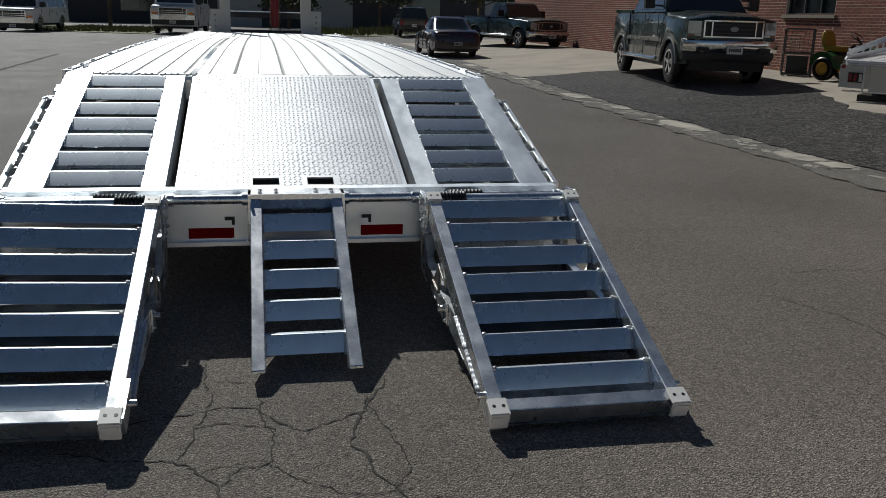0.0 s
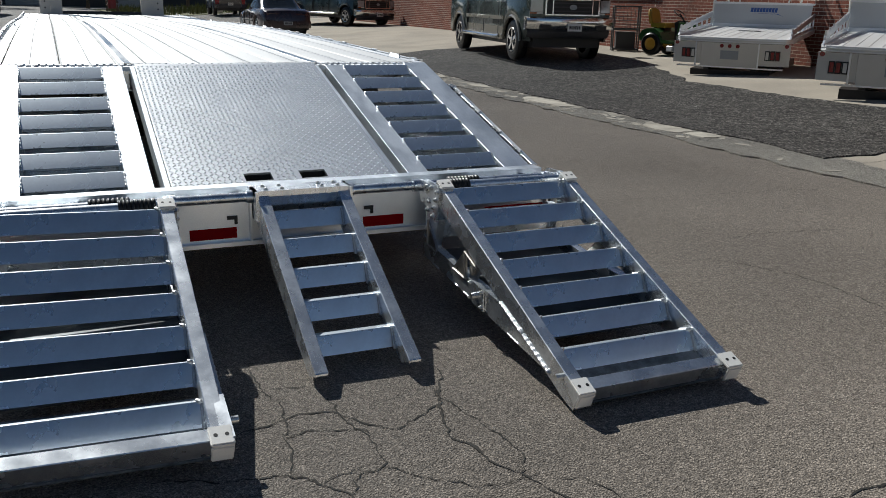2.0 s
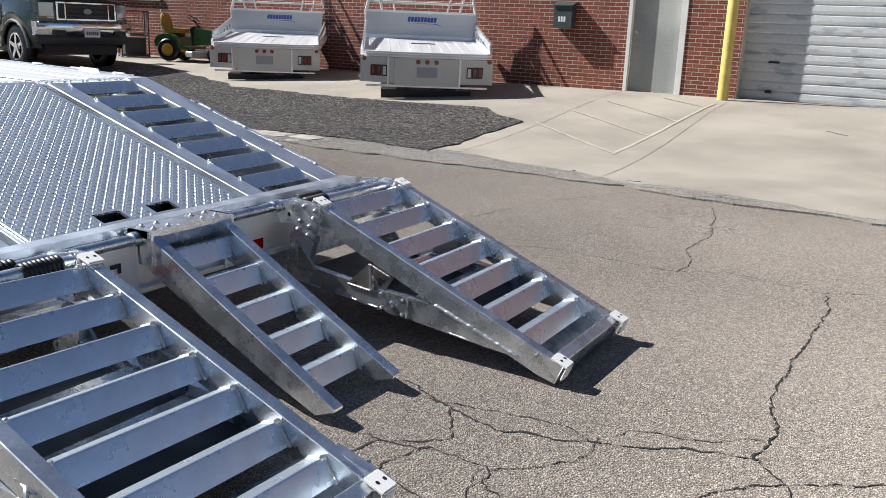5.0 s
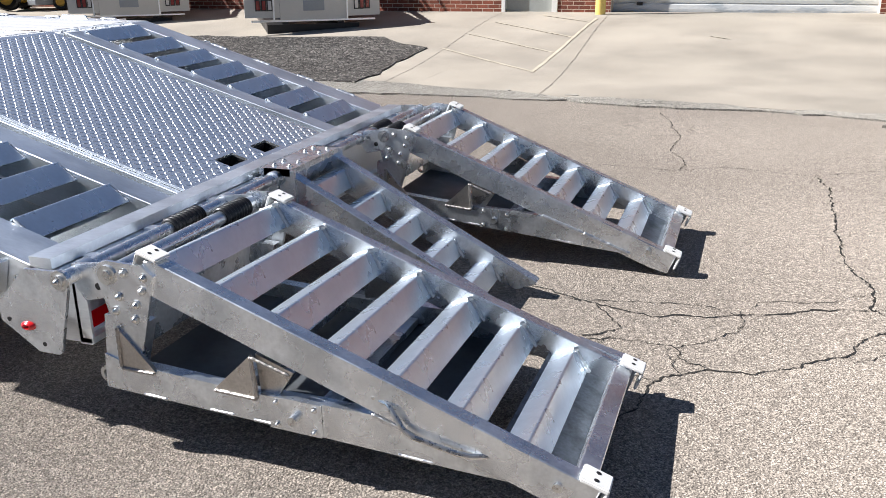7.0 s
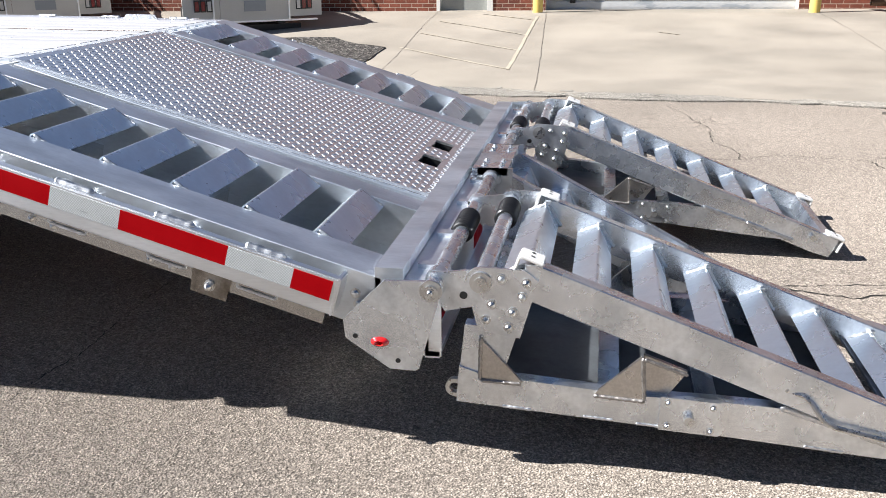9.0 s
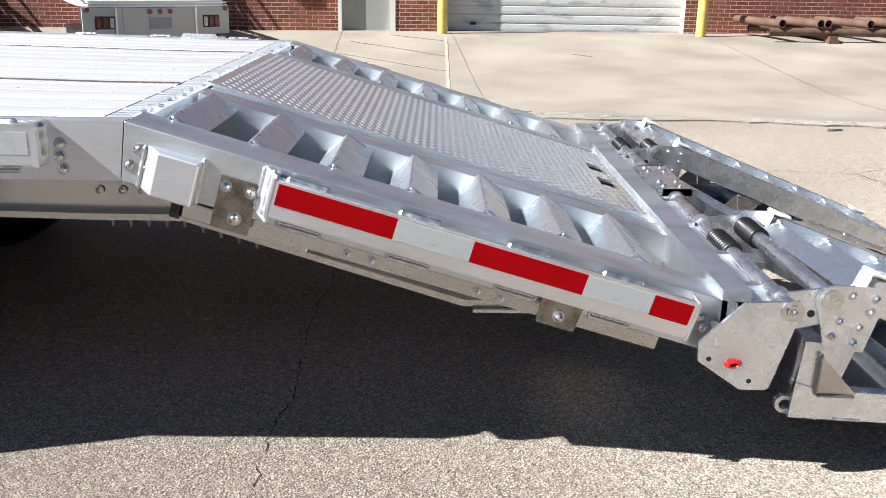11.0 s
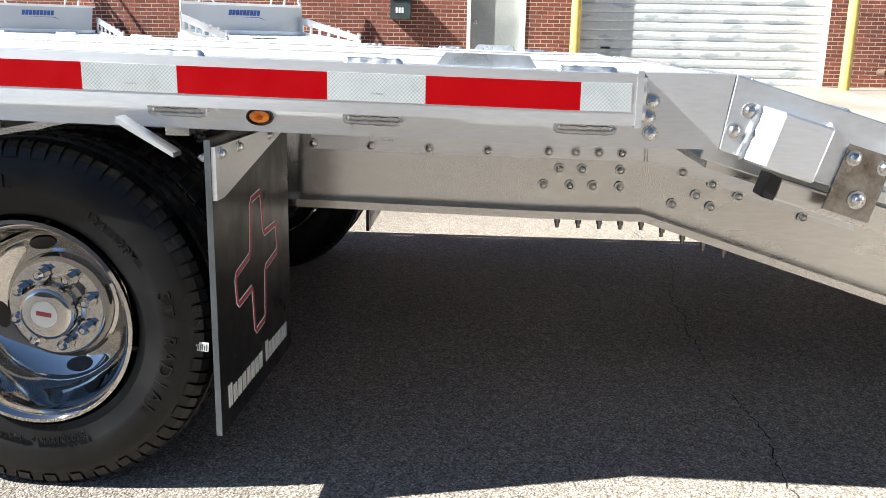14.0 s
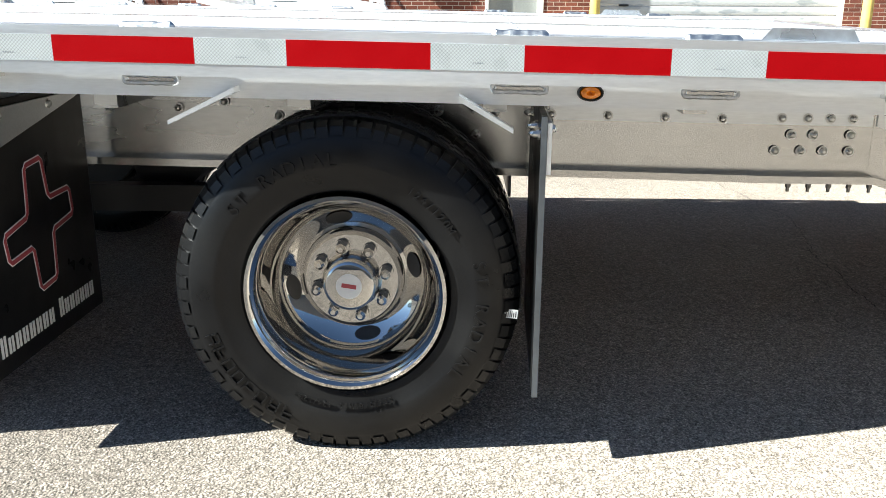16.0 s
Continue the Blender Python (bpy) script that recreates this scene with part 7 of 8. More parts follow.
vehicle("pickup_truck", "dark green and tan crew-cab pickup truck with a chrome bumper", "pickup", stand(9.35, 15.25, -8.7), GREENPAINT, 5.9, 1.90, 3.97, 0.42, 1.42, 1.44, 2.06,
        (-1.30, -0.70, 1.05, 1.30), bed=True, lower=TANPAINT)
vehicle("pickup_truck", "older dark teal single-cab pickup truck with a chrome bumper", "pickup", stand(10.6, 33.6, 18), TEAL, 5.3, 2.0, 3.4, 0.37, 1.16, 1.18, 1.78,
        (-0.85, -0.45, 0.45, 0.55), bed=True, lower=None)
def sedan(m):
    """A rounded four-door sedan that faces -y: lofted body and a tapering shell of a cabin."""
    ob = thing("sedan", "dark maroon four-door sedan seen from behind", "car", m)
    wf, wr, r = -1.45, 1.27, 0.32
    stations = [(-2.38, 0.64, 0.60, 0.34), (-2.30, 0.76, 0.68, 0.27), (-2.1, 0.84, 0.76, 0.24), (-0.75, 0.895, 0.90, 0.22), (0.2, 0.905, 0.93, 0.22), (0.75, 0.905, 0.94, 0.22),
                (1.9, 0.87, 0.95, 0.24), (2.15, 0.84, 0.935, 0.27), (2.30, 0.79, 0.88, 0.32), (2.37, 0.74, 0.74, 0.36)]

    def at(y, k):
        for a, b in zip(stations, stations[1:]):
            if a[0] <= y <= b[0]:
                return a[k] + (b[k] - a[k]) * (y - a[0]) / (b[0] - a[0])
    ys = [q[0] for q in stations]
    for wy in (wf, wr):
        ys += [wy + 0.385 * math.sin(radians(a)) for a in range(-90, 91, 18)]
    bm = B()
    rows = []
    for y in sorted(ys):
        hw, top, bot = at(y, 1), at(y, 2), at(y, 3)
        for wy in (wf, wr):
            if abs(y - wy) < 0.384:
                bot = max(bot, 0.31 + math.sqrt(0.385 ** 2 - (y - wy) ** 2))
        half = [(hw * 0.93, bot), (hw * 0.985, max(bot, 0.36) + 0.01), (hw, max(bot, 0.52) + 0.02), (hw * 0.985, top - 0.17 if top - 0.17 > bot + 0.05 else bot + 0.06), (hw * 0.93, top - 0.05), (hw * 0.80, top), (0, top + 0.018)]
        full = [(-x, z) for x, z in half] + [(x, z) for x, z in reversed(half[:-1])]
        rows.append([bm.verts.new((x, y, z)) for x, z in full])
    for a, b in zip(rows, rows[1:]):
        for k in range(len(a) - 1):
            bm.faces.new((a[k], a[k + 1], b[k + 1], b[k]))
    bm.faces.new(rows[0][::-1])
    bm.faces.new(rows[-1])
    part("body", bm, MAROON, ob, smooth=True).data.set_sharp_from_angle(angle=radians(38))
    # cabin: rings from belt to roof as (height, front, rear, half width)
    levels = [(0.88, -1.05, 1.78, 0.80), (1.0, -0.78, 1.52, 0.765), (1.15, -0.50, 1.22, 0.70), (1.29, -0.20, 0.97, 0.625), (1.36, 0.0, 0.82, 0.56), (1.395, 0.15, 0.66, 0.44)]
    n = 4.2

    def lev(z):
        for a, b in zip(levels, levels[1:]):
            if a[0] <= z <= b[0]:
                t = (z - a[0]) / (b[0] - a[0])
                return [a[i] + (b[i] - a[i]) * t for i in range(4)]

    def on(z, u, side, off=0.0):
        """A point of the shell; side 0: along the flank by u in y, 1: along front or rear by u in x."""
        _, fr, re, hw = lev(z)
        c, hl = (fr + re) / 2, (re - fr) / 2
        w = (1 - abs(u) ** n) ** (1 / n)
        if side in (-1, 1):
            return (side * (hw + off) * w, c + hl * u, z + off * 0.5)
        return (hw * u, c + (hl + off) * w * (1 if side == 2 else -1), z + off)

    def patch(name, us, zs, side, mat):
        bm = B()
        g = [[bm.verts.new(on(z, u, side, 0.008)) for u in us] for z in zs]
        for a, b in zip(g, g[1:]):
            for k in range(len(a) - 1):
                q = (a[k], a[k + 1], b[k + 1], b[k])
                bm.faces.new(q if side in (1, -2) else q[::-1])
        rim = bmesh.ops.solidify(bm, geom=bm.faces[:], thickness=0.006)
        part(name, bm, mat, ob, smooth=True)
    bm = B()
    rings = []
    angs = [2 * math.pi * k / 40 for k in range(40)]
    for z, fr, re, hw in levels:
        c, hl = (fr + re) / 2, (re - fr) / 2
        rings.append([bm.verts.new((hw * math.copysign(abs(math.cos(a)) ** (2 / n), math.cos(a)), c + hl * math.copysign(abs(math.sin(a)) ** (2 / n), math.sin(a)), z)) for a in angs])
    for a, b in zip(rings, rings[1:]):
        for k in range(40):
            j = (k + 1) % 40
            bm.faces.new((a[k], a[j], b[j], b[k]))
    bm.faces.new(rings[-1])
    part("cabin", bm, MAROON, ob, smooth=True)
    zs = [0.95, 1.03, 1.1, 1.17, 1.24, 1.30]
    wide = [-0.82 + 0.1025 * k * 2 for k in range(9)]
    patch("rear_window", wide, [0.93] + zs[1:] + [1.33], 2, GLASS)
    patch("windscreen", wide, zs, -2, GLASS)
    for sx in (-1, 1):
        patch("side_window", [-0.80 + 0.12 * k for k in range(7)], zs, sx, GLASS)
        patch("side_window", [0.0 + 0.125 * k for k in range(7)], zs, sx, GLASS)
        for y in (-0.72, 0.28):
            bm = B()
            box(bm, sx * 0.88, sx * 0.912, y - 0.005, y + 0.005, 0.34, 0.78)
            part("door_seam", bm, BLACK, ob)
        for y in (0.14, 0.92):
            bm = B()
            box(bm, sx * 0.88, sx * 0.925, y - 0.08, y + 0.08, 0.70, 0.73)
            part("door_handle", bm, BLACK, ob, bevel=0.008)
        bm = B()
        box(bm, sx * 0.80, sx * 1.0, -0.66, -0.58, 0.93, 1.04)
        part("mirror", bm, MAROON, ob, bevel=0.02)
        bm = B()
        box(bm, sx * 0.885, sx * 0.918, -1.0, 0.84, 0.50, 0.54)
        part("side_moulding", bm, BLACK, ob, bevel=0.006)
        for y in (wf, wr):
            car_wheel(r, 0.19, 6, ob, sx * 0.76, y, sx, GREYPLATE)
        bm = B()
        prism(bm, [(sx * 0.30, 2.362), (sx * 0.68, 2.352), (sx * 0.775, 2.26), (sx * 0.74, 2.20), (sx * 0.30, 2.30)], 0.66, 0.80, "z")
        part("tail_light", bm, DEEPRED, ob, bevel=0.01)
        bm = B()
        prism(bm, [(sx * 0.46, -2.35), (sx * 0.62, -2.33), (sx * 0.72, -2.24), (sx * 0.70, -2.15), (sx * 0.46, -2.25)], 0.56, 0.66, "z")
        part("headlight", bm, HEADLENS, ob, bevel=0.01)
    bm = B()
    prism(bm, [(-0.84, 2.05), (-0.81, 2.32), (-0.70, 2.42), (0.70, 2.42), (0.81, 2.32), (0.84, 2.05)], 0.32, 0.55, "z")
    part("rear_bumper", bm, MAROON, ob, bevel=0.04, seg=3, smooth=True)
    bm = B()
    prism(bm, [(-0.82, -2.05), (-0.78, -2.32), (-0.60, -2.43), (0.60, -2.43), (0.78, -2.32), (0.82, -2.05)], 0.28, 0.50, "z")
    part("front_bumper", bm, MAROON, ob, bevel=0.04, seg=3, smooth=True)
    bm = B()
    box(bm, -0.66, 0.66, -2.1, 2.1, 0.20, 0.60)
    part("underbody", bm, BLACK, ob)
    bm = B()
    box(bm, -0.155, 0.155, 2.42, 2.43, 0.42, 0.54)
    pl = part("licence_plate", bm, GREYPLATE, ob)
    bm = B()
    for k in range(6):
        box(bm, -0.12 + k * 0.042, -0.09 + k * 0.042, 2.43, 2.432, 0.45, 0.51)
    part("plate_mark", bm, INK, pl)


DEEPRED = material("smoked_red_lens", (0.045, 0.006, 0.008), 0.2, 0, 0.1, 60, 200, 0.1, coat=0.5)
sedan(stand(6.6, 28.9, 179))
vehicle("suv", "dark navy sport utility wagon parked at the kerb", "car", stand(9.1, 52.0, 177), NAVY, 4.6, 1.8, 2.7, 0.36, 1.05, 1.08, 1.75,
        (-1.0, -0.5, 2.0, 2.2), van=True, chrome=False, rear_view=True)
vehicle("van", "white full-size van with dark windows on the lot", "van", stand(-11.85, 46.8, -7), VANWHITE, 5.2, 2.0, 3.2, 0.37, 1.15, 1.18, 2.05,
        (-1.75, -1.2, 2.45, 2.55), van=True)
vehicle("box_truck", "white delivery truck parked on the far lot", "truck", stand(-4.45, 49.0, -4), VANWHITE, 6.5, 2.3, 4.0, 0.42, 1.5, 1.55, 3.0,
        (-2.4, -2.1, 3.1, 3.2), van=True, rear_view=True)

# ---- flatbed bodies ----


BEDALU = material("brushed_bed_aluminium", (0.56, 0.58, 0.60), 0.45, 0.7, 0.06, 3, 120, 0.04)


def flatbed(m):
    """A truck flatbed, tail towards -y, off its truck and resting on low skids."""
    ob = thing("flatbed_body", "pale aluminium truck flatbed with a headboard rack, stored on the ground", "truck bed", m, "stored truck flatbeds")
    W, L, Z = 2.2, 2.75, 0.86
    hw = W / 2
    bm = B()
    prism(bm, [(-hw, L), (hw, L), (hw, 0.30), (hw - 0.10, 0.06), (hw - 0.54, 0), (-hw + 0.54, 0), (-hw + 0.10, 0.06), (-hw, 0.30)], Z - 0.09, Z, "z")
    part("bed_deck", bm, DECKM, ob, "bright ribbed aluminium deck", bevel=0.006)
    bm = B()
    for k in range(12):
        x = -hw + 0.14 + k * (W - 0.28) / 11
        box(bm, x - 0.004, x + 0.004, 0.1, L - 0.05, Z, Z + 0.006)
    tagged(part("deck_rib", bm, DECKM, ob), kind="stuff")
    # tail skirt, in three facets
    for a, b in (((-hw + 0.56, -0.012), (hw - 0.56, -0.012)), ((-hw + 0.005, 0.05), (-hw + 0.555, -0.01)), ((hw - 0.555, -0.01), (hw - 0.005, 0.05))):
        bm = B()
        low = 0.32 if a[0] * b[0] < 0 else 0.36
        prism(bm, [a, b, (b[0], b[1] + 0.03), (a[0], a[1] + 0.03)], low, Z - 0.095, "z")
        part("tail_skirt", bm, CREAM, ob, "cream tail panel", bevel=0.004)
    for x in (-hw + 0.458, hw - 0.558):
        bm = B()
        box(bm, x - 0.012, x + 0.012, -0.03, 0.0, 0.32, Z - 0.09)
        part("skirt_post", bm, MILL, ob)
    bm = B()
    for z in (Z - 0.03, Z - 0.07):
        prism(bm, [(-hw + 0.04, 0.03), (-hw + 0.54, -0.02), (hw - 0.54, -0.02), (hw - 0.04, 0.03), (hw - 0.04, 0.05), (-hw + 0.04, 0.05)], z - 0.006, z + 0.006, "z")
    part("tail_moulding", bm, MILL, ob)
    bm = B()
    box(bm, -hw + 0.1, hw - 0.1, -0.02, 0.05, 0.295, 0.32)
    part("lower_rail", bm, MILL, ob)
    bm = B()
    box(bm, -0.17, 0.17, -0.022, -0.012, 0.46, 0.62)
    part("plate_holder", bm, GREYPLATE, ob, "empty grey licence plate holder")
    for x in (-0.15, 0, 0.15):
        bm = B()
        rod(bm, (x, -0.02, Z - 0.15), (x, -0.034, Z - 0.15), 0.036, 18)
        part("clearance_light", bm, DARKRED, ob)
    for x in (-hw + 0.07, hw - 0.07):
        bm = B()
        rod(bm, (x, 0.04, Z - 0.12), (x, 0.015, Z - 0.12), 0.036, 18)
        part("clearance_light", bm, DARKRED, ob)
    for sx in (-1, 1):
        for k, mat in enumerate((CLEARLENS, DARKRED, DARKRED)):
            x = sx * (hw - 0.40 + k * 0.092)
            y = -0.012 + (x * sx - (hw - 0.555)) * 0.13
            bm = B()
            box(bm, x - 0.043, x + 0.043, y - 0.014, y + 0.02, 0.465, 0.645)
            part("light_grommet", bm, BLACK, ob, bevel=0.012, seg=2, smooth=True)
            bm = B()
            box(bm, x - 0.027, x + 0.027, y - 0.022, y - 0.010, 0.485, 0.625)
            part("tail_light", bm, mat, ob, bevel=0.005, seg=2, smooth=True)
        # slotted side rails falling to the tail
        bm = B()
        x0, x1 = sx * (hw - 0.03), sx * (hw - 0.06)
        prism(bm, [(L - 0.15, Z + 0.31), (0.30, Z + 0.16), (0.22, Z + 0.10), (0.22, Z + 0.06), (L - 0.15, Z + 0.20)], x0, x1)
        prism(bm, [(L - 0.15, Z + 0.06), (0.22, Z + 0.06), (0.12, Z), (L - 0.15, Z)], x0, x1)
        for k in range(7):
            y = 0.25 + k * 0.38
            zz = Z + 0.06
            prism(bm, [(y, zz), (y + 0.06, zz), (y + 0.06, zz + 0.12 + y * 0.05), (y, zz + 0.12 + y * 0.05)], x0 - sx * 0.002, x1 + sx * 0.002)
        part("side_rail", bm, MILL, ob, "slotted aluminium side rail")
    # headboard with its rack
    bm = B()
    box(bm, -hw + 0.05, hw - 0.05, L - 0.10, L - 0.05, Z + 0.06, Z + 0.48)
    hb = part("headboard", bm, BEDALU, ob, "smooth pale headboard panel", bevel=0.006)
    bm = B()
    box(bm, -hw + 0.05, hw - 0.05, L - 0.14, L - 0.03, Z, Z + 0.06)
    box(bm, -hw + 0.05, hw - 0.05, L - 0.13, L - 0.04, Z + 0.47, Z + 0.51)
    part("headboard_rail", bm, MILL, ob)
    bm = B()
    rnd = random.Random(2)
    for k in range(9):
        x = -0.26 + k * 0.062
        sh = 0.014
        prism(bm, [(x, Z + 0.31), (x + 0.052, Z + 0.31), (x + 0.052 + sh, Z + 0.40), (x + sh, Z + 0.40)], L - 0.108, L - 0.10, "y")
    prism(bm, [(-0.26, Z + 0.285), (0.30, Z + 0.285), (0.42, Z + 0.23), (0.28, Z + 0.275)], L - 0.107, L - 0.10, "y")
    part("emblem", bm, LOGOBLUE, hb, "slanted blue emblem bars")
    bm = B()
    for sx in (-1, 1):
        tube(bm, [(sx * (hw - 0.05), L - 0.08, Z), (sx * (hw - 0.05), L - 0.08, Z + 0.48), (sx * (hw - 0.16), L - 0.08, Z + 0.95), (sx * (hw - 0.16), L - 0.08, Z + 1.35)], 0.032, 8)
        tube(bm, [(sx * (hw - 0.36), L - 0.08, Z + 0.50), (sx * (hw - 0.22), L - 0.08, Z + 1.0)], 0.022, 8)
        tube(bm, [(sx * 0.5, L - 0.08, Z + 0.50), (sx * 0.62, L - 0.08, Z + 1.0)], 0.018, 8)
    for z in (Z + 0.66, Z + 0.80, Z + 0.95, Z + 1.35):
        tube(bm, [(-hw + 0.12, L - 0.08, z), (hw - 0.12, L - 0.08, z)], 0.022, 8)
    part("rack", bm, DOORTRIM, ob, "white tubular window rack", smooth=True)
    bm = B()
    box(bm, -0.75, 0.75, 0.08, L - 0.1, 0.0, 0.24)
    part("skid", bm, BLACK, ob)
    bm = B()
    for x in (-0.45, 0.45):
        box(bm, x - 0.05, x + 0.05, 0.1, L, 0.24, Z - 0.09)
    part("long_sill", bm, SHEDWALL, ob)
    bm = B()
    box(bm, -0.22, 0.22, L * 0.55, L * 0.55 + 0.14, Z + 0.001, Z + 0.007)
    part("hatch", bm, BLACK, ob)
    return ob


BED_TILT = pose(0, 0, 0, 3.6, 0, 0)
fb = flatbed(pose(9.6, 5.1, 0.06, 0, 0, -55) @ BED_TILT @ Matrix.Scale(0.96, 4))
copy_thing(fb, pose(10.0, 8.85, 0.07, 0, 0, -55) @ BED_TILT @ Matrix.Scale(0.95, 4))

# ---- lawn tractor and wire cage ----
lt = thing("lawn_tractor", "green ride-on lawn tractor with a yellow seat and wheels", "tractor", pose(11.76, 12.57, lift(11.76, 12.57) + 0.01, 0, 0, -160) @ Matrix.Scale(0.88, 4))
bm = B()
prism(bm, [(0.15, 0.42), (0.2, 0.82), (0.95, 0.74), (1.06, 0.62), (1.04, 0.42)], -0.24, 0.24)
part("bonnet", bm, TRACTORGREEN, lt, bevel=0.07, seg=4, smooth=True)
bm = B()
prism(bm, [(-0.75, 0.34), (-0.78, 0.48), (-0.70, 0.60), (-0.55, 0.66), (-0.35, 0.66), (-0.20, 0.58), (-0.10, 0.40), (0.15, 0.36), (0.15, 0.30), (-0.12, 0.30), (-0.20, 0.45), (-0.35, 0.56), (-0.52, 0.55), (-0.66, 0.44), (-0.68, 0.34)], -0.46, 0.46)
part("fender_deck", bm, TRACTORGREEN, lt, bevel=0.02, seg=2)
bm = B()
box(bm, -0.24, 0.24, -0.60, -0.18, 0.68, 0.79)
seat = part("seat", bm, TRACTORYELLOW, lt, "worn yellow seat", bevel=0.045, seg=4, smooth=True)
bm = B()
prism(bm, [(-0.20, 0.0), (0.20, 0.0), (0.235, 0.10), (0.225, 0.30), (0.16, 0.42), (-0.16, 0.42), (-0.225, 0.30), (-0.235, 0.10)], -0.05, 0.05, "y", pose(0, -0.62, 0.74, 14, 0, 0))
part("backrest", bm, TRACTORYELLOW, lt, "worn yellow backrest", bevel=0.035, seg=3, smooth=True)
bm = B()
box(bm, -0.14, 0.14, -0.58, -0.25, 0.55, 0.68)
part("seat_base", bm, BLACK, lt, bevel=0.02)
bm = B()
prism(bm, [(0.10, 0.40), (0.06, 0.80), (0.16, 0.86), (0.24, 0.80), (0.24, 0.40)], -0.21, 0.21)
part("dashboard", bm, BLACK, lt, bevel=0.03, seg=2)
bm = B()
spin(bm, [(-0.012, 0.165), (0.0, 0.178), (0.012, 0.165), (0.0, 0.152), (-0.012, 0.165)], 20, "z", pose(0, 0.06, 1.02, -35, 0, 0))
rod(bm, (0, 0.06, 1.02), (0, 0.25, 0.78), 0.02)
part("steering_wheel", bm, BLACK, lt)
for x, y, r in ((-0.40, -0.42, 0.28), (0.40, -0.42, 0.28), (-0.36, 0.78, 0.19), (0.36, 0.78, 0.19)):
    bm = B()
    spin(bm, [(-0.09, r * 0.55), (-0.1, r * 0.85), (-0.06, r), (0.06, r), (0.1, r * 0.85), (0.09, r * 0.55)], 24, "x")
    t = part("wheel", bm, RUBBER, lt, smooth=True)
    t.location = (x, y, r)
    bm = B()
    spin(bm, [(-0.085, r * 0.57), (-0.05, r * 0.4), (-0.05, 0.001)], 20, "x")
    spin(bm, [(0.085, r * 0.57), (0.05, r * 0.4), (0.05, 0.001)], 20, "x")
    part("rim", bm, TRACTORYELLOW, t, "yellow rim")
bm = B()
prism(bm, [(-0.5, 0.0), (-0.62, 0.25), (-0.3, 0.55), (0.3, 0.55), (0.62, 0.25), (0.5, 0.0)], 0.12, 0.26, "z", pose(0, 0.05, 0))
part("mower_deck", bm, GREYPLATE, lt, bevel=0.02)
cage = thing("wire_cage", "dark steel wire cage cart standing by the brick wall", "cage", pose(11.75, 14.45, lift(11.75, 14.45) + 0.01, 0, 0, -30) @ Matrix.Diagonal((0.75, 0.9, 0.80, 1)))
bm = B()
for x in (-0.4, 0.4):
    for y in (-0.25, 0.25):
        box(bm, x - 0.02, x + 0.02, y - 0.02, y + 0.02, 0, 1.3)
for z in (0.05, 0.62, 1.28):
    for y in (-0.25, 0.25):
        box(bm, -0.4, 0.4, y - 0.015, y + 0.015, z - 0.02, z + 0.02)
    for x in (-0.4, 0.4):
        box(bm, x - 0.015, x + 0.015, -0.25, 0.25, z - 0.02, z + 0.02)
part("cage_frame", bm, WIRE, cage)
bm = B()
for k in range(7):
    x = -0.36 + k * 0.12
    box(bm, x - 0.006, x + 0.006, -0.252, -0.24, 0.62, 1.28)
for k in range(6):
    z = 0.66 + k * 0.11
    box(bm, -0.4, 0.4, -0.252, -0.24, z - 0.006, z + 0.006)
part("wire_panel", bm, WIRE, cage)
bm = B()
box(bm, -0.3, 0.3, -0.2, 0.2, 0.07, 0.55)
part("dark_bin", bm, SHEDWALL, cage)

# ---- far end of the street ----
verge = part("verge", blob([(-9.6, 46), (-5.9, 45), (-6.2, 62), (-16, 64), (-14, 52)], 0.03, 0.3, 0.6, 21), GRASSM)
tagged(verge, "strip of dry yellow-green grass beside the lot", "grass", kind="structure")
verge2 = part("verge", blob([(3.2, 56), (8, 55), (14, 57), (14, 70), (2.4, 70)], 0.03, 0.3, 0.6, 23), GRASSM)
tagged(verge2, "strip of dry weeds along the road end", "grass", kind="structure")


def tufts(n, x0, x1, y0, y1, h, seed, label):
    rnd = random.Random(seed)
    bm = B()
    for _ in range(n):
        x, y = rnd.uniform(x0, x1), rnd.uniform(y0, y1)
        z = lift(x, y) + 0.03
        hh = h * rnd.uniform(0.4, 1.2)
        a = rnd.uniform(0, 6.28)
        dx, dy = 0.05 * math.cos(a), 0.05 * math.sin(a)
        lx, ly = rnd.uniform(-0.12, 0.12), rnd.uniform(-0.12, 0.12)
        v = [bm.verts.new(p) for p in ((x - dx, y - dy, z), (x + dx, y + dy, z), (x + lx, y + ly, z + hh))]
        bm.faces.new(v)
    return tagged(part("weeds", bm, GRASSM), label, "weeds", kind="stuff")


tufts(1800, -12, -6.2, 47, 61, 0.2, 5, "tufts of dry grass on the verge")
tufts(1500, 3.2, 13.5, 56, 69, 0.5, 6, "tufts of tall dry weeds at the road end")


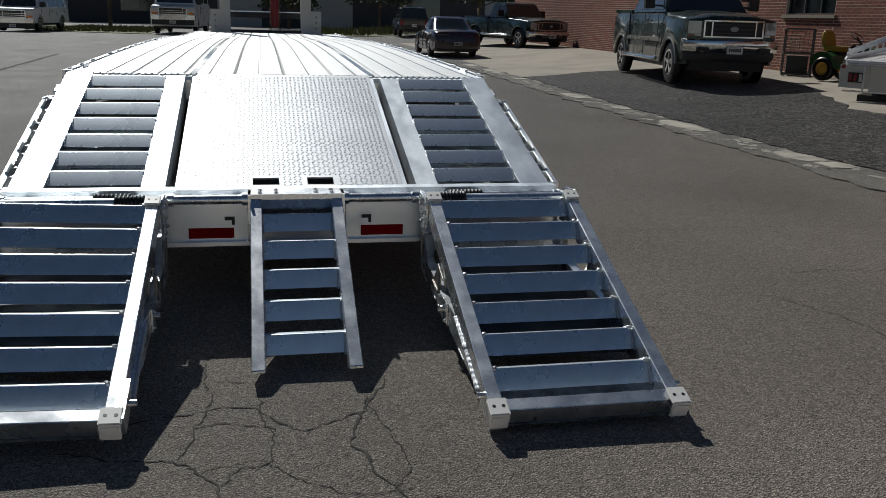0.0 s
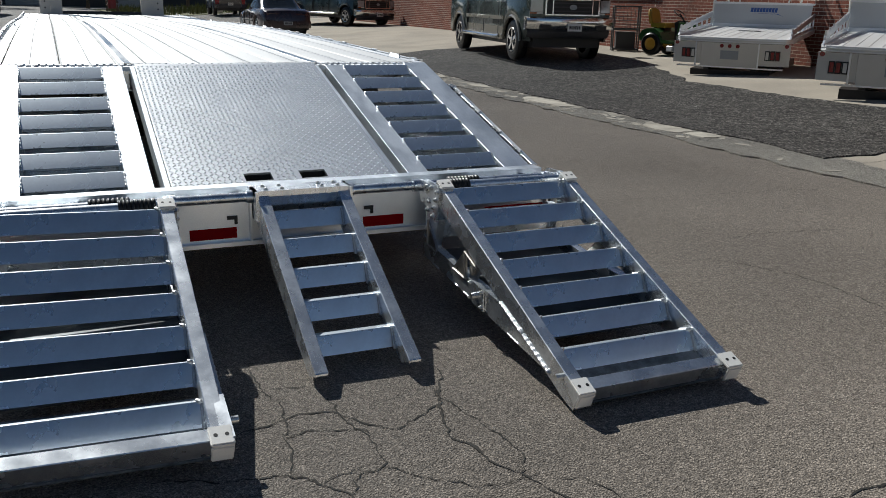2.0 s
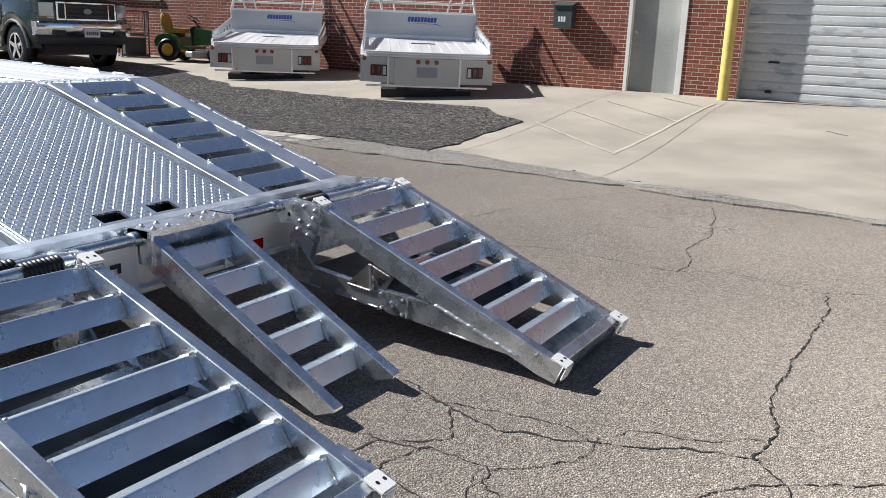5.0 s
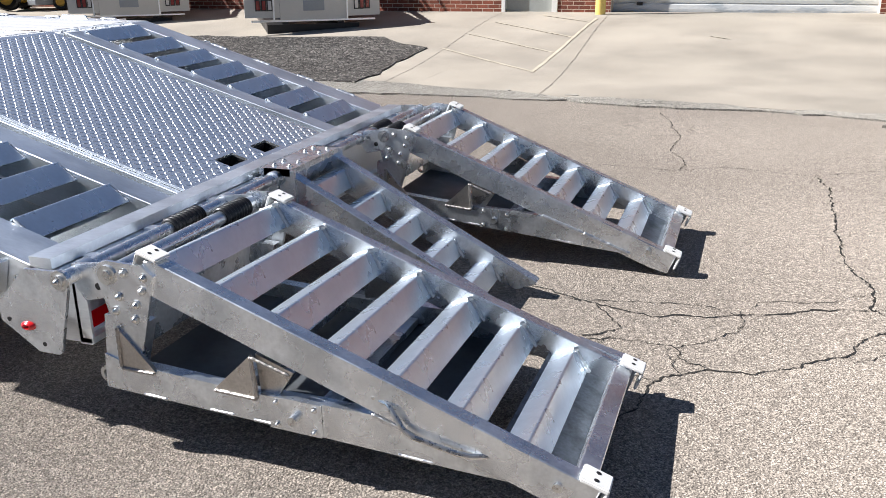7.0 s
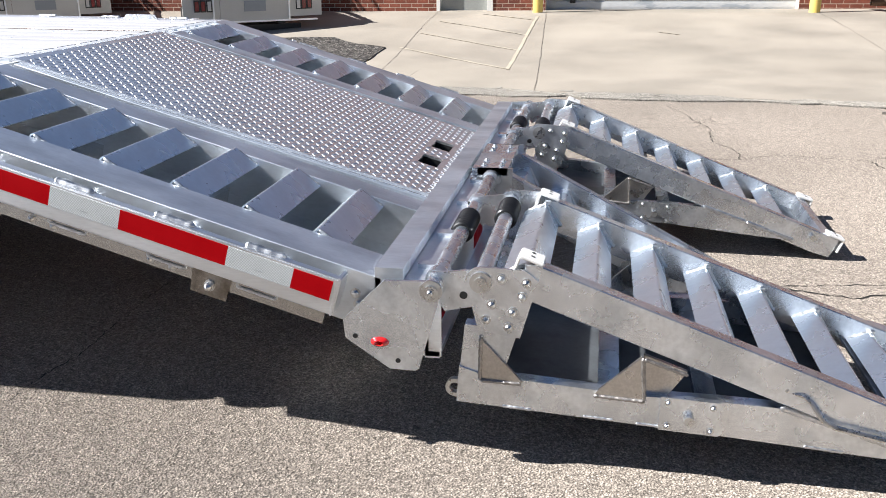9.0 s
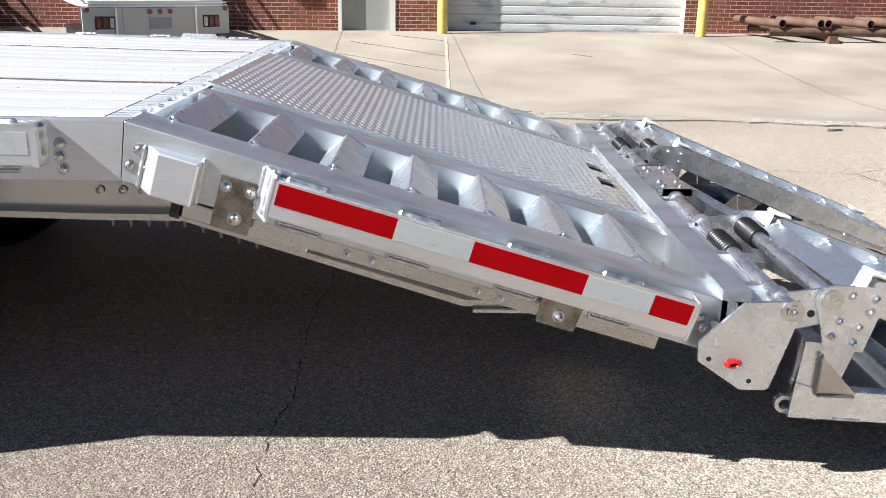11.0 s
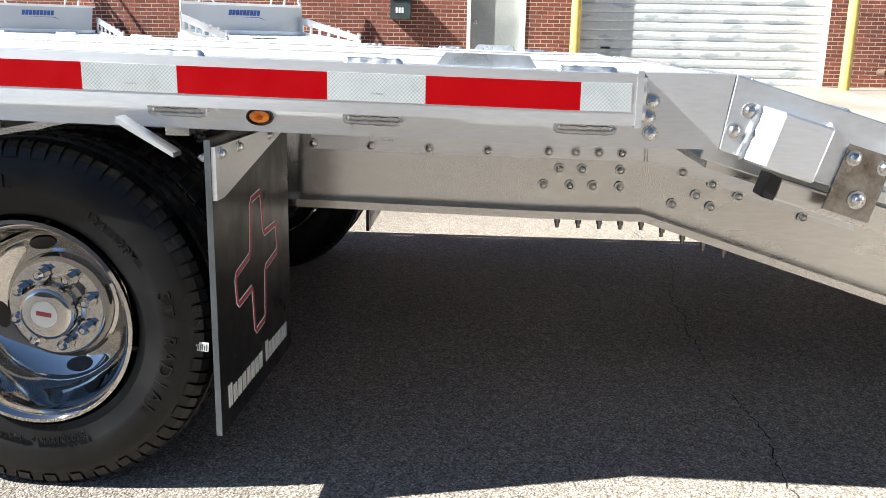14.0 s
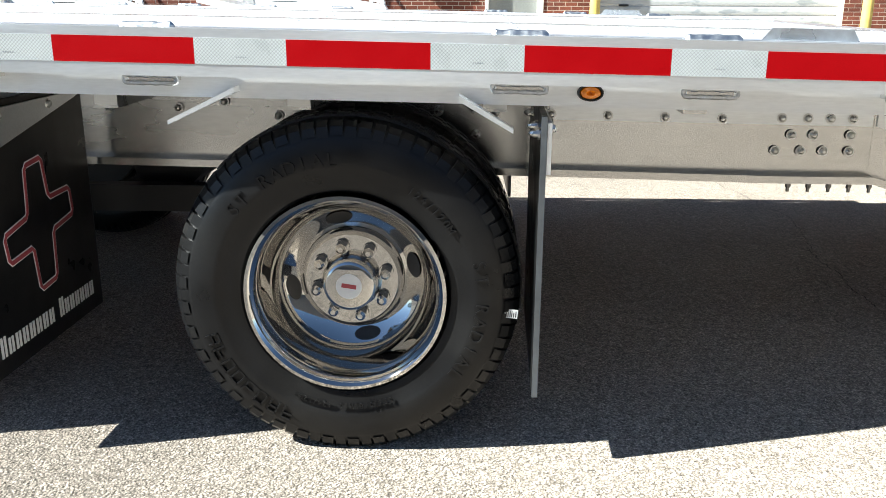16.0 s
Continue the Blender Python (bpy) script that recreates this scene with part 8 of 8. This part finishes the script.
def bush(x, y, h, w, seed):
    rnd = random.Random(seed)
    ob = thing("tree", "dark leafy tree at the end of the street", "tree", pose(x, y, lift(x, y)), "trees at the street's end")
    bm = B()
    tube(bm, [(0, 0, -0.1), (0.05, 0, h * 0.3), (-0.05, 0.1, h * 0.6), (0, 0, h * 0.85)], 0.16, 8)
    for k in range(6):
        a = k * 1.05
        tube(bm, [(0, 0, h * (0.3 + 0.07 * k)), (w * 0.3 * math.cos(a), w * 0.3 * math.sin(a), h * (0.45 + 0.07 * k)), (w * 0.42 * math.cos(a), w * 0.42 * math.sin(a), h * (0.55 + 0.07 * k))], 0.05, 6)
    part("trunk", bm, BARK, ob, smooth=True)
    bm = B()
    for _ in range(1500):
        a, e = rnd.uniform(0, 6.283), rnd.uniform(-0.7, 1)
        rr = rnd.uniform(0.45, 1.0) ** 0.5 * (0.8 + 0.3 * noise.noise((math.cos(a) * 2, math.sin(a) * 2, e * 3 + seed)))
        c = Vector((w * 0.5 * rr * math.cos(a) * math.sqrt(max(0.05, 1 - e * e * 0.7)), w * 0.5 * rr * math.sin(a) * math.sqrt(max(0.05, 1 - e * e * 0.7)), h * 0.58 + h * 0.42 * e * rr))
        s = rnd.uniform(0.10, 0.24)
        n = Vector((rnd.uniform(-1, 1), rnd.uniform(-1, 1), rnd.uniform(-0.4, 1))).normalized()
        u = n.orthogonal().normalized() * s
        w2 = n.cross(u).normalized() * s * 0.6
        v = [bm.verts.new(c + q) for q in (u, w2, -u, -w2)]
        bm.faces.new(v)
    part("crown", bm, LEAF, ob)


for k, (x, y, h, w) in enumerate(((-17, 62, 7, 8), (-11, 66, 6, 7), (-24, 58, 8, 9), (2.2, 74, 5, 6), (15.5, 60, 6, 7), (-6, 70, 7, 8), (-32, 56, 8, 9), (10, 74, 6, 7))):
    bush(x, y, h, w, k + 1)
shed = thing("shed_building", "long low dark metal building across the street's end", "building", pose(0, 82, 0))
bm = B()
box(bm, -45, 40, 0, 10, -0.5, 5.0)
part("wall", bm, SHEDWALL, shed)
bm = B()
prism(bm, [(-0.8, 5.0), (5, 6.6), (10.8, 5.0), (10.8, 5.1), (5, 6.75), (-0.8, 5.1)], -45.5, 40.5)
part("roof", bm, SHEDWALL, shed)
for k in range(9):
    bm = B()
    box(bm, -38 + k * 8.5, -34 + k * 8.5, -0.05, 0.02, 0.0 if k % 3 else 1.2, 3.0)
    part("door" if k % 3 else "window", bm, GLASS if not k % 3 else GREYPLATE, shed)

# ---- bricks ----
BL, BH = 0.2032, 0.0677


bm = B()
box(bm, 0, 0.02, 0.005, BL - 0.005, 0.005, BH - 0.006)
for v in bm.verts:
    v.co.x = -v.co.x + 0.0175
me = bpy.data.meshes.new("brick")
bm.to_mesh(me)
bm.free()
me.materials.append(BRICKM)
count = 0
vs, fs = [], []
rows = int(5.8 / BH)
for j in range(rows):
    z = BASE - 0.06 + j * BH
    y = WALL_Y0 + (BL / 2 if j % 2 else 0)
    rnd = random.Random(j)
    runs = sorted((a, b) for a, b, z0, z1 in spans if z0 <= z + BH / 2 <= z1)
    while y < WALL_Y1:
        off = rnd.uniform(-0.0015, 0.0015)
        for a, b in runs:
            ya, yb = max(y, a), min(y + BL, b)
            if yb - ya < 0.03:
                continue
            if yb - ya > BL - 0.001 and 2.86 < y < 5.3 and z < BASE + 1.35 and count < 300:
                o = new("brick", me)
                o.parent = wall
                o.location = (WX + 0.007 + off * 0.4, y, z)
                count += 1
                continue
            k = len(vs)
            x0 = WX + 0.0045 + off * 0.4
            for xx in (x0, WX + 0.012):
                vs += [(xx, ya + 0.005, z + 0.005), (xx, yb - 0.005, z + 0.005), (xx, yb - 0.005, z + BH - 0.006), (xx, ya + 0.005, z + BH - 0.006)]
            fs += [(k, k + 3, k + 2, k + 1), (k, k + 1, k + 5, k + 4), (k + 1, k + 2, k + 6, k + 5), (k + 2, k + 3, k + 7, k + 6), (k + 3, k, k + 4, k + 7)]
        y += BL
me2 = bpy.data.meshes.new("bricks")
me2.from_pydata(vs, [], fs)
BRICKI = BRICKM.copy()
BRICKI.name = "red_brick_rest"
nt = BRICKI.node_tree
geo = nt.nodes.new("ShaderNodeNewGeometry")
info = [n for n in nt.nodes if n.type == "OBJECT_INFO"][0]
for ln in list(info.outputs["Random"].links):
    nt.links.new(geo.outputs["Random Per Island"], ln.to_socket)
me2.materials.append(BRICKI)
rest = new("brick_courses", me2)
rest.parent = wall
tagged(rest, kind="stuff")
